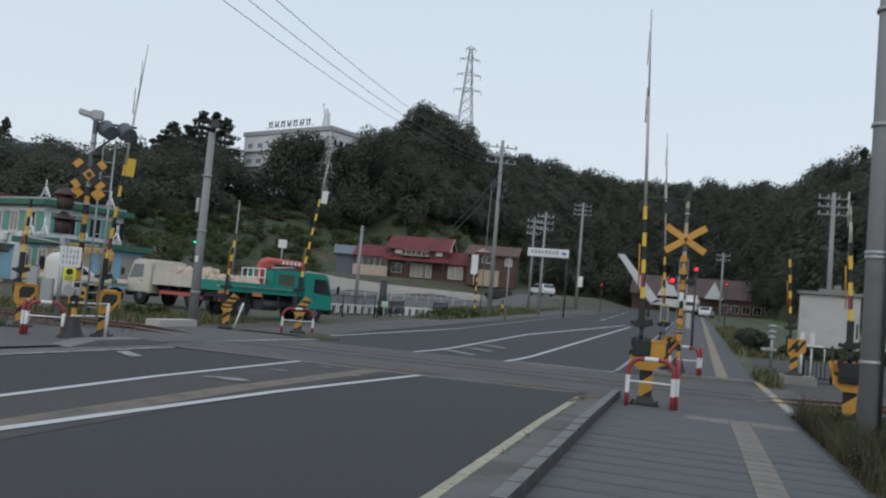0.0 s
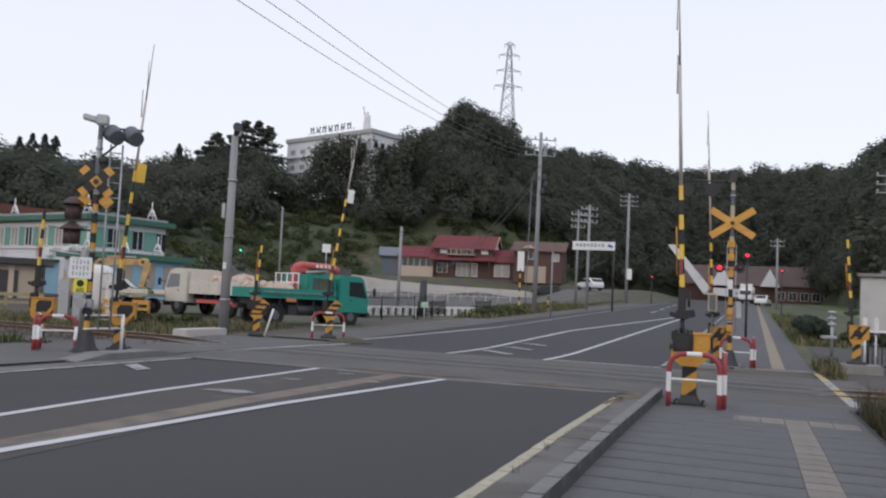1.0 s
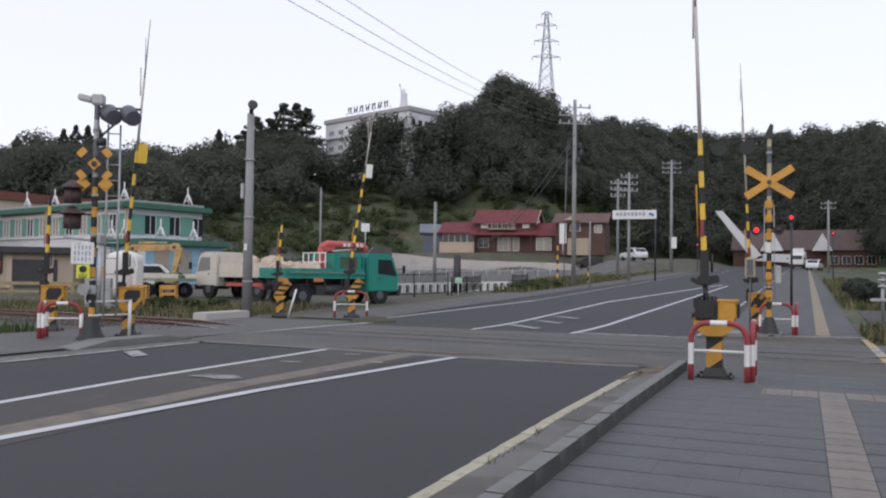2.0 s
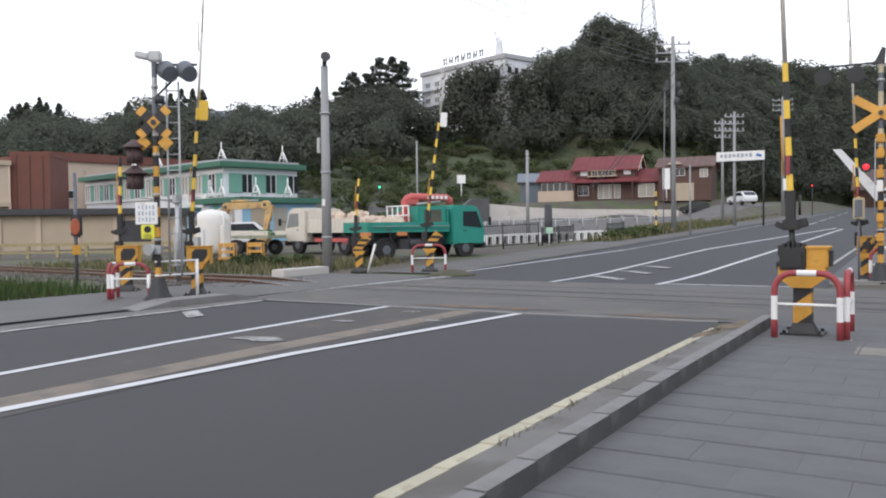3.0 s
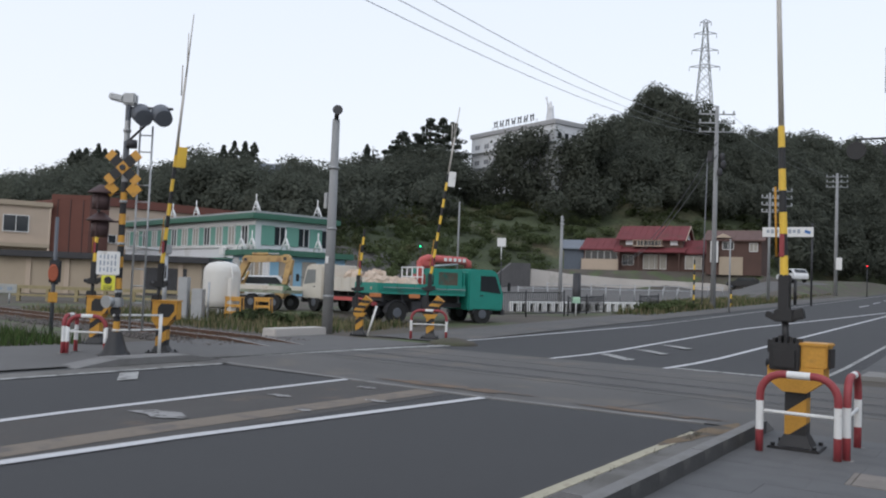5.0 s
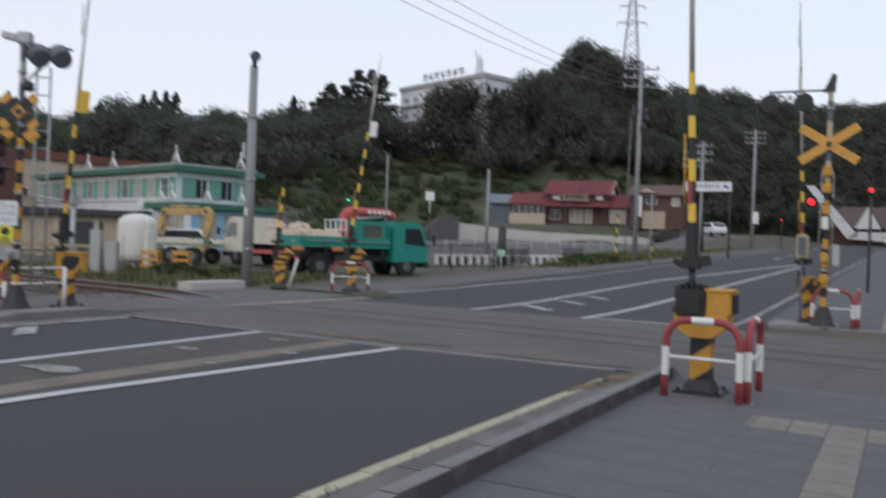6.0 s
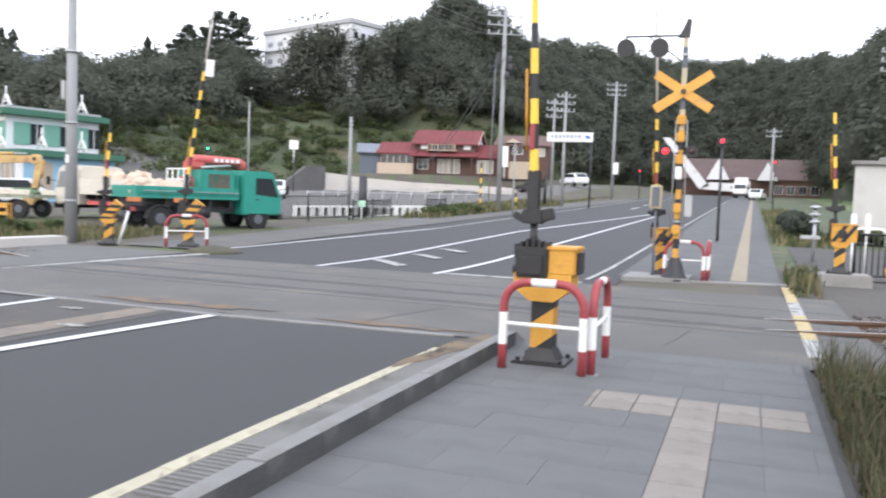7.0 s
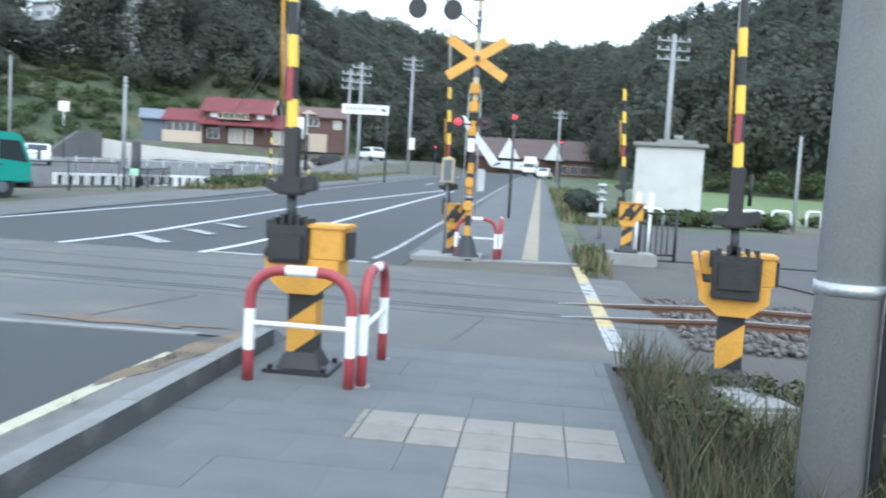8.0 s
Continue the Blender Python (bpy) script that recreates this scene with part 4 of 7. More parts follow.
# kerb stub and pads across the road
bm = bmesh.new()
prism(bm, [(-1.5, 0.0), (1.55, 0.0), (0.8, 0.12), (-0.7, 0.12)], "x", -11.15, -10.6)
solid("kerb_island", bm, KERB, "grey sloped kerb end across the road", "kerb", kind="structure")
bm = bmesh.new()
box(bm, (-14.95, 8.0, 0.08), (0.5, 2.2, 0.3), rot=(0, 0, 3), bev=0.03)
solid("concrete_block", bm, RETAIN, "low pale concrete block beside the pole", "concrete block")
bm = bmesh.new()
lathe(bm, (-10.7, 9.7, -0.03), [(0.75, 0), (0.6, 0.1), (0.3, 0.17), (0.1, 0.2)], 16)
solid("earth_mound", bm, EARTH, "small mound of earth before the gate", "mound")
bm = bmesh.new()
rod(bm, (-13.98, 10.05, 0), (-13.78, 10.2, 0.9), 0.035)
solid("stake", bm, WHITEP, "white leaning marker stake by the gates", "stake")

# ---- poles ----
def wood_pole(label, x, y, h, r=0.15, lean=0.0, base=None):
    z = float(terrain(x, y)) if base is None else base
    g = thing("utility_pole", label, "utility pole", pose(x, y, z - 0.1, 0, lean, 0), group="utility poles")
    bm = bmesh.new()
    rod(bm, (0, 0, 0), (0, 0, h), r, r * 0.68, 16)
    part("pole", bm, POLE, g)
    return g


def crossarms(g, h, rows, w=1.6, turn=0.0, along="x"):
    for i in range(rows):
        z = h - 0.3 - 0.55 * i
        bm = bmesh.new()
        d = Vector((math.cos(turn), math.sin(turn), 0))
        rod(bm, d * -w / 2 + Vector((0, 0, z)), d * w / 2 + Vector((0, 0, z)), 0.045, n=6)
        a = part("crossarm", bm, STEEL, g)
        for k in (-0.46, -0.18, 0.18, 0.46):
            bm = bmesh.new()
            lathe(bm, ((d * w * k).x, (d * w * k).y, z + 0.04), [(0.05, 0), (0.075, 0.05), (0.04, 0.09), (0.07, 0.13), (0.03, 0.2)], 8)
            part("insulator", bm, STEEL, a)


g = wood_pole("grey concrete pole with a horn speaker on top", -15.55, 10.0, 6.75, 0.17)
bm = bmesh.new()
rod(bm, (0.05, -0.05, 6.75), (0.12, -0.12, 6.98), 0.07, n=10)
rod(bm, (0.0, 0.05, 6.95), (0.22, -0.2, 7.0), 0.07, 0.16, n=16)
part("speaker", bm, DARK, g, "dark horn speaker")
bm = bmesh.new()
box(bm, (-0.22, 0, 4.2), (0.14, 0.2, 0.5), bev=0.02)
part("box", bm, STEEL, g, "grey meter box")
for z in (1.2, 3.3, 5.2):
    bm = bmesh.new()
    rod(bm, (0, 0, z), (0, 0, z + 0.05), 0.172, n=16)
    part("band", bm, STEEL, g)
bm = bmesh.new()
box(bm, (0.02, -0.165, 2.35), (0.12, 0.01, 0.22))
part("tag", bm, WHITEP, g, "small white tag")
g = wood_pole("large grey concrete pole among roadside weeds", 2.99, -2.4, 9.5, 0.14)
for z in (1.2, 2.6, 2.66, 4.4, 6.0):
    bm = bmesh.new()
    rod(bm, (0, 0, z), (0, 0, z + 0.05), 0.144, n=16)
    part("band", bm, STEEL, g)
bm = bmesh.new()
pipe(bm, [(0.12, -0.12, 0), (0.12, -0.12, 2), (0.11, -0.11, 5)], 0.02, 8)
part("conduit", bm, DARK, g, "dark cable conduit")
bm = bmesh.new()
pipe(bm, [(0.0, 0.0, 8.0), (-0.35, -0.2, 8.35), (-0.75, -0.3, 8.4)], 0.03, 8)
box(bm, (-0.9, -0.33, 8.38), (0.5, 0.2, 0.1), bev=0.03)
part("street_lamp", bm, STEEL, g, "grey street lamp head")
g = wood_pole("tall concrete utility pole with crossarms and transformer gear", -12.95, 42.0, 12.6, 0.165)
crossarms(g, 12.4, 3, 2.2, 0.5)
bm = bmesh.new()
for k in range(3):
    lathe(bm, (0.3 + 0.14 * (k % 2), -0.2 + 0.2 * k, 8.2 + 0.5 * k), [(0.1, 0), (0.16, 0.06), (0.16, 0.4), (0.08, 0.5)], 10)
box(bm, (-0.35, 0, 9.5), (0.3, 0.3, 0.7), bev=0.04)
part("switch_gear", bm, DARK, g, "dark switch gear")
bm = bmesh.new()
rod(bm, (-0.7, 0.1, 0), (-0.55, 0.1, 9.5), 0.035)
part("guy_wire", bm, WIRE, g, "guarded stay wire")
g = wood_pole("concrete utility pole with triple crossarms beside the banner", -11.9, 55.6, 8.9, 0.14)
crossarms(g, 8.8, 3, 1.5, 0.6)
g = wood_pole("second concrete utility pole with crossarms near the banner", -13.2, 57.5, 8.6, 0.12)
crossarms(g, 8.5, 3, 1.3, 0.6)
g = wood_pole("concrete utility pole with triple crossarms before the woods", -13.0, 87, 13.3, 0.2)
crossarms(g, 13.2, 3, 2.2, 0.4)
bm = bmesh.new()
box(bm, (0.35, -0.3, 3.6), (0.6, 0.05, 1.3), bev=0.02)
part("sign", bm, WHITEP, g, "white sign on the pole")
g = wood_pole("thin dark steel post beside the verge", -10.9, 38, 4.2, 0.06)
g = wood_pole("short concrete pole beside the car park", -21.9, 39.2, 5.75, 0.13)
for z in (5.2, 5.45):
    bm = bmesh.new()
    rod(bm, (0, 0, z), (0, 0, z + 0.06), 0.11, n=14)
    box(bm, (0.12, -0.02, z + 0.03), (0.12, 0.06, 0.06), bev=0.01)
    part("band", bm, STEEL, g)
g = wood_pole("slim grey pole behind the trucks", -57.0, 80.8, 10.9, 0.15)
g = wood_pole("concrete utility pole behind the white hut", 9.3, 46, 10.3, 0.19)
crossarms(g, 10.2, 3, 2.0, 0.2)
g = wood_pole("slim grey pole beside the field", 11.2, 26, 3.6, 0.07)
g = wood_pole("distant utility pole beside the road", 3.8, 92, 8.5, 0.15)
crossarms(g, 8.4, 2, 1.6, 0)
bm = bmesh.new()
rod(bm, (0, 0, 0), (0, 0, 2.0), 0.22, 0.2, 12)
solid("broken_post", bm, DARK, "short thick dark post with green notice", "post", pose(-16.0, 29, float(gz(29))))
bm = bmesh.new()
box(bm, (-15.2, 27.2, float(gz(27)) + 0.72), (0.45, 0.04, 0.3), bev=0.01)
rod(bm, (-15.2, 27.25, float(gz(27)) - 0.05), (-15.2, 27.25, float(gz(27)) + 0.7), 0.03, mi=1)
solid("notice_sign", bm, [mat("pale green sign", (0.45, 0.68, 0.52), 0.6), WHITEP], "pale green notice on a white post", "sign")


def red_beacon(label, x, y, h):
    g = thing("red_signal", label, "signal lamp", pose(x, y, float(gz(y))), group="red signals")
    bm = bmesh.new()
    rod(bm, (0, 0, 0), (0, 0, h), 0.05, 0.045, 10)
    part("post", bm, DARK, g, "dark thin post")
    bm = bmesh.new()
    box(bm, (0, -0.05, h + 0.05), (0.34, 0.16, 0.28), bev=0.04)
    head = part("head", bm, DARK, g)
    bm = bmesh.new()
    lathe(bm, (0, 0, 0), [(0.065, 0), (0.055, 0.03), (0.025, 0.045)], 16)
    bmesh.ops.transform(bm, matrix=Matrix.Translation((0, -0.131, h + 0.06)) @ Euler((radians(90), 0, 0)).to_matrix().to_4x4(), verts=bm.verts)
    part("lens", bm, RED_ON, head, "lit red lens")
    return g


red_beacon("thin dark post with a lit red signal lamp", 0.72, 23.5, 3.5)
red_beacon("distant dark post with a lit red signal lamp", 3.5, 66, 3.9)
red_beacon("distant roadside post with a lit red signal lamp", -10.6, 92, 3.3)
g = thing("green_signal", "dark railway signal with a lit green lamp", "signal lamp", pose(-64.3, 82.6, float(terrain(-64.3, 82.6)) - 0.05))
bm = bmesh.new()
rod(bm, (0, 0, 0), (0, 0, 2.2), 0.08)
part("post", bm, DARK, g)
bm = bmesh.new()
box(bm, (0, 0, 2.4), (0.6, 0.3, 0.9), rot=(0, 0, 36), bev=0.08)
head = part("head", bm, DARK, g)
bm = bmesh.new()
rod(bm, (0.09, -0.13, 2.4), (0.14, -0.2, 2.4), 0.13, n=14)
part("lens", bm, GREEN_ON, head, "lit green lens")

# ---- bearings from the crossing ----
def bear(az, r):
    """A place at a bearing (degrees left of the road) and distance from the sidewalk."""
    return 1.89 - r * math.sin(radians(az)), -9.2 + r * math.cos(radians(az))


# ---- buildings ----
def window(parent, x, z, w, h, y=0.0, pane=GLASS_DARK, frame_mat=WHITEP, bars=1):
    """A framed window in the wall plane y of the parent."""
    bm = bmesh.new()
    t = 0.06
    for cx, cz, sx, sz in ((0, h / 2, w, t), (0, -h / 2, w, t), (-w / 2, 0, t, h), (w / 2, 0, t, h)) + tuple((-w / 2 + w * (k + 1) / (bars + 1), 0, t * 0.7, h) for k in range(bars)):
        box(bm, (x + cx, y - 0.04, z + cz), (sx, 0.1, sz))
    win = part("window", bm, frame_mat, parent)
    bm = bmesh.new()
    box(bm, (x, y - 0.01, z), (w - 0.02, 0.03, h - 0.02))
    part("pane", bm, pane, win)


CURTAIN = mat("curtained window glass", (0.33, 0.31, 0.27), 0.35, vary=0.2, scale=1.5, bump=0)

# two-storey office with green panels
ang = math.degrees(math.atan2(-0.23, 0.97))
office = thing("office_building", "two-storey white and green office with flat roof", "building", pose(-43.5, 33.0, float(gz(33)) - 0.1, 0, 0, ang + 0))
L, W, HH = 24.0, 6.6, 5.5
bm = bmesh.new()
box(bm, (-L / 2, W / 2, HH / 2), (L, W, HH))
part("wall", bm, WALLW, office, "white rendered wall")
bm = bmesh.new()
box(bm, (-L / 2, W / 2, HH + 0.2), (L + 1.1, W + 1.1, 0.42), bev=0.04)
box(bm, (-L / 2, W / 2, HH + 0.5), (L + 0.2, W + 0.2, 0.2), mi=1)
part("roof", bm, [ROOFG, STEEL], office, "dark green roof edge")
for k in range(12):
    x = -1.0 - 2.0 * k
    bm = bmesh.new()
    box(bm, (x + 0.5, -0.03, 4.35), (0.8, 0.06, 1.4))
    part("panel", bm, WALLG, office, "green wall panel")
    window(office, x - 0.5, 4.35, 0.95, 1.4, -0.02, CURTAIN if k % 3 else GLASS_DARK)
bm = bmesh.new()
box(bm, (-L / 2, -0.06, 3.5), (L, 0.12, 0.14))
box(bm, (-L / 2, -0.04, 5.2), (L, 0.1, 0.2))
part("band", bm, WHITEP, office)
for k in range(5):
    window(office, -8.5 - 3.0 * k, 1.6, 1.8, 1.3, -0.02, GLASS_DARK)
bm = bmesh.new()
box(bm, (-5.0, -0.4, 2.55), (3.6, 0.8, 0.12))
box(bm, (-5.0, -0.03, 1.25), (3.4, 0.06, 2.5), mi=1)
part("porch", bm, [ROOFG, WALLB], office, "blue entrance porch")
for x in (-2.2, -4.4):
    bm = bmesh.new()
    box(bm, (x, -0.25, 3.15), (0.75, 0.3, 0.55), bev=0.03)
    part("air_conditioner", bm, WHITEP, office, "white outdoor air conditioner")
for k in range(3):
    bm = bmesh.new()
    box(bm, (0.03, 1.0 + 2.1 * k, 4.35), (0.06, 1.1, 1.45))
    part("panel", bm, WALLG, office, "green wall panel")
    bm = bmesh.new()
    box(bm, (0.02, 2.0 + 2.1 * k, 4.35), (0.05, 0.85, 1.35))
    box(bm, (0.035, 2.0 + 2.1 * k, 4.35), (0.06, 0.05, 1.35), mi=1)
    part("window", bm, [GLASS_DARK, WHITEP], office)
# single-storey annex
annex = thing("office_annex", "single-storey annex with green roof and blue wall", "building", pose(-40.6, 30.0, float(gz(30)) - 0.1, 0, 0, ang))
bm = bmesh.new()
box(bm, (0, 3.0, 1.4), (5.0, 6.0, 2.8))
part("wall", bm, WALLB, annex, "light blue wall")
bm = bmesh.new()
box(bm, (0, 3.0, 2.95), (5.9, 6.9, 0.4), bev=0.04)
part("roof", bm, ROOFG, annex, "dark green roof edge")
for k, (x, m_) in enumerate(((-2.05, WALLW), (-0.8, WALLG), (0.8, TAN), (2.05, WALLW))):
    bm = bmesh.new()
    box(bm, (x, -0.03, 1.5), (0.8, 0.06, 2.3))
    part("panel", bm, m_, annex)
for k in range(3):
    window(annex, -1.5 + 1.6 * k, 1.7, 0.9, 1.4, -0.02, CURTAIN)
for k in range(3):
    bm = bmesh.new()
    box(bm, (2.52, 1.2 + 1.8 * k, 1.6), (0.06, 1.1, 1.7))
    part("window", bm, CURTAIN if k else TAN, annex)


def snow_frame(m):
    g = thing("roof_frame", "white steel triangular frame on the roof", "roof frame", m, group="roof frames")
    bm = bmesh.new()
    for s in (-1, 1):
        rod(bm, (s * 0.55, 0, 0), (s * 0.08, 0, 0.8), 0.05, n=6)
        rod(bm, (s * 0.25, 0.3, 0), (s * 0.05, 0.05, 0.8), 0.04, n=6)
    rod(bm, (0, 0, 0.5), (0, 0, 1.35), 0.045, n=6)
    rod(bm, (-0.35, 0, 0.35), (0.35, 0, 0.35), 0.035, n=6)
    part("frame", bm, WHITEP, g)
    return g


first = snow_frame(office.matrix_world @ pose(-1.2, 0.6, HH + 0.6))
for x, y, z in ((-11, 0.6, HH + 0.6), (-15.5, 0.6, HH + 0.6), (-0.5, 5.6, HH + 0.6)):
    copy_thing(first, office.matrix_world @ pose(x, y, z))
for x, y in ((-1.9, 0.2), (-0.4, 0.2), (2.3, 1.2), (2.3, 3.8)):
    copy_thing(first, annex.matrix_world @ pose(x, y, 3.15))

# hall and brown block behind the office
def block(name, label, az0, r0, az1, r1, depth, h, wall, roof, category="building", eave=0.4):
    (x0, y0), (x1, y1) = bear(az0, r0), bear(az1, r1)
    ln, a = math.hypot(x1 - x0, y1 - y0), math.atan2(y1 - y0, x1 - x0)
    g = thing(name, label, category, Matrix.Translation((x0, y0, float(gz(y0)) - 0.3)) @ Matrix.Rotation(a, 4, "Z"))
    bm = bmesh.new()
    box(bm, (ln / 2, depth / 2, h / 2), (ln, depth, h))
    part("wall", bm, wall, g)
    bm = bmesh.new()
    box(bm, (ln / 2, depth / 2, h + 0.12), (ln + eave, depth + eave, 0.4), bev=0.03)
    part("roof", bm, roof, g)
    return g, ln


hall, ln = block("hall", "long beige hall with a brown roof band", 57.5, 88, 44.0, 101, 14, 8.4, BEIGE, BROWN)
bm = bmesh.new()
box(bm, (ln / 2, -0.1, 8.1), (ln + 0.3, 0.3, 0.5), bev=0.03)
part("roof_band", bm, BROWN, hall, "deep brown roof band")
for k in range(6):
    window(hall, 2 + k * 3.6, 4.6, 1.6, 0.8, -0.02, GLASS_DARK)
for k in range(9):
    bm = bmesh.new()
    box(bm, (1.2 + k * 2.7, -0.06, 3.5), (0.14, 0.12, 7.0))
    part("pilaster", bm, TAN, hall)
brown, ln = block("brown_block", "tall brown brick building block without windows", 59.7, 74, 57.5, 73, 5, 7.35, BROWN, BROWN, eave=0.05)
for k in range(3):
    bm = bmesh.new()
    box(bm, (ln * (k + 0.5) / 3, -0.03, 3.65), (0.05, 0.06, 7.2))
    part("joint_cover", bm, LANTERN, brown, "dark vertical joint strip")
side, ln = block("beige_house", "beige two-storey building with balconies", 69, 73, 59.8, 73.5, 9, 6.9, BEIGE, TAN)
for k in range(4):
    for z in (2.2, 5.4):
        window(side, 1.6 + k * 2.6, z, 1.8, 1.3, -0.02, GLASS_DARK)
bm = bmesh.new()
box(bm, (ln / 2, -0.5, 3.7), (ln, 1.0, 0.3))
part("balcony", bm, TAN, side)
low, ln = block("storehouse", "low tan storehouse with dark flat roof", 66, 60, 50.5, 55, 6, 2.7, TAN, DARK, eave=1.0)
for k in range(7):
    bm = bmesh.new()
    box(bm, (1.2 + k * 2.3, -0.05, 1.4), (0.3, 0.12, 2.6))
    part("pilaster", bm, BEIGE, low)
bm = bmesh.new()
box(bm, (ln - 2.2, -0.03, 1.2), (2.6, 0.06, 2.1))
part("door", bm, DARK, low, "dark sliding door")


def gable(parent, x0, x1, y0, y1, z0, z1, z2, wall, roof, name="", over=0.5):
    """A house body with a ridge along x and a pitched roof."""
    bm = bmesh.new()
    prism(bm, [(y0, z0), (y1, z0), (y1, z1), ((y0 + y1) / 2, z2), (y0, z1)], "x", x0, x1)
    part("wall", bm, wall, parent)
    ym = (y0 + y1) / 2
    for s, ye in ((-1, y0), (1, y1)):
        bm = bmesh.new()
        dz = (z2 - z1) / (ym - y0) * over
        pr = [(ye + s * over, z1 - dz), (ym, z2), (ym, z2 + 0.16), (ye + s * over, z1 - dz + 0.16)]
        prism(bm, pr, "x", x0 - over, x1 + over)
        r_ob = part("roof", bm, roof, parent)
        n = int((x1 - x0 + 2 * over) / 0.9)
        for k in range(n):
            xs = x0 - over + 0.45 + k * 0.9
            bm = bmesh.new()
            pr2 = [(ye + s * over, z1 - dz + 0.16), (ym, z2 + 0.16), (ym, z2 + 0.21), (ye + s * over, z1 - dz + 0.21)]
            prism(bm, pr2, "x", xs - 0.03, xs + 0.03)
            part("seam", bm, roof, r_ob)


hx, hy = bear(20.2, 121)
HM = pose(hx, hy, float(terrain(hx, hy)) - 0.05, 0, 0, 8)
house = thing("red_roof_house", "old two-storey timber house with dark red roofs", "house", HM)
gable(house, -4.3, 4.6, 0, 6.5, 0, 4.6, 6.5, WOODWALL, ROOFR)
gable(house, -9.4, -4.3, -0.6, 5.0, 0, 3.1, 4.6, WOODWALL, ROOFR)
gable(house, 4.6, 10.6, -0.6, 5.2, 0, 2.7, 4.4, WOODWALL, ROOFR)
bm = bmesh.new()
prism(bm, [(-1.6, 2.55), (0.0, 3.2), (0.0, 3.35), (-1.6, 2.7)], "x", -4.8, 5.2)
part("porch_roof", bm, ROOFR, house, "red lean-to roof")
for x, w in ((-3.4, 1.0), (2.9, 1.0)):
    bm = bmesh.new()
    box(bm, (x + 0.5, -0.03, 4.2), (w, 0.06, 1.0))
    part("panel", bm, WALLW, house, "white plaster panel")
window(house, -0.1, 4.0, 3.2, 1.1, -0.02, GLASS_DARK, WHITEP, 3)
window(house, 0.8, 1.3, 3.2, 2.0, -0.02, CURTAIN, WHITEP, 3)
window(house, -3.0, 1.5, 1.6, 1.4, -0.02, GLASS_DARK, WHITEP, 1)
window(house, 6.2, 1.3, 2.2, 1.8, -0.62, CURTAIN, WHITEP, 1)
window(house, 8.8, 1.5, 1.0, 1.2, -0.62, GLASS_DARK, WHITEP, 0)
for k in range(5):
    window(house, -8.7 + k * 0.95, 2.1, 0.85, 1.3, -0.62, GLASS_DARK, STEEL, 0)
bm = bmesh.new()
box(bm, (-6.9, -0.9, 0.7), (5.4, 0.3, 1.7))
part("plinth", bm, BEIGE, house, "pale foundation wall")
bm = bmesh.new()
prism(bm, [(0.5, 4.75), (6.0, 4.75), (3.25, 6.3)], "x", 4.62, 4.66)
part("gable_end", bm, WALLW, house, "white gable end")
for s in (-1, 1):
    bm = bmesh.new()
    prism(bm, [(3.25 + s * 3.8, 4.2), (3.25, 6.45), (3.25, 6.7), (3.25 + s * 3.8, 4.45)], "x", 5.1, 5.18)
    part("bargeboard", bm, BEIGE, house, "pale bargeboard")
bm = bmesh.new()
box(bm, (-0.1, -0.55, 3.5), (4.2, 1.0, 0.12), bev=0.01)
for k in range(9):
    box(bm, (-2.1 + 0.5 * k, -1.0, 3.9), (0.06, 0.05, 0.75))
box(bm, (-0.1, -1.0, 4.3), (4.2, 0.07, 0.07))
part("balcony", bm, BEIGE, house, "pale timber balcony with rails")
for k in range(4):
    bm = bmesh.new()
    box(bm, (-4.0 + 2.8 * k, -1.5, 1.3), (0.14, 0.14, 2.6))
    part("porch_post", bm, WOODWALL, house)
sx, sy = bear(24.8, 123)
shed = thing("grey_shed", "small shed with grey slate roof", "shed", pose(sx, sy, float(terrain(sx, sy)) - 0.05, 0, 0, 24))
gable(shed, -2.3, 2.3, 0, 4, 0, 3.2, 4.3, mat("blue grey siding", (0.11, 0.13, 0.16), 0.8), ROOFB)
sx, sy = bear(14.9, 116)
villa = thing("brown_house", "two-storey brown house with garage door", "house", pose(sx, sy, float(terrain(sx, sy)) - 0.05, 0, 0, 6))
gable(villa, -3.4, 3.6, 0, 6, 0, 4.7, 6.0, WOODWALL, mat("brown sheet roof", (0.12, 0.07, 0.06), 0.75, vary=0.2, scale=0.6))
bm = bmesh.new()
prism(bm, [(-2.3, 4.95), (-0.1, 4.95), (-1.2, 5.5)], "y", -0.45, 0.8)
part("front_gable", bm, BEIGE, villa, "small pale front gable")
window(villa, -0.6, 3.9, 1.4, 1.0, -0.02, GLASS_DARK)
window(villa, 2.6, 3.7, 1.0, 1.1, -0.02, CURTAIN)
bm = bmesh.new()
box(bm, (-0.2, -0.05, 1.2), (3.0, 0.1, 2.4))
part("garage_door", bm, TAN, villa, "tan garage door")
bm = bmesh.new()
box(bm, (-2.3, -0.4, 3.1), (1.0, 0.12, 3.0), bev=0.02)
rod(bm, (-2.3, -0.3, 0), (-2.3, -0.3, 1.8), 0.06)
part("sign", bm, WHITEP, villa, "tall white sign")

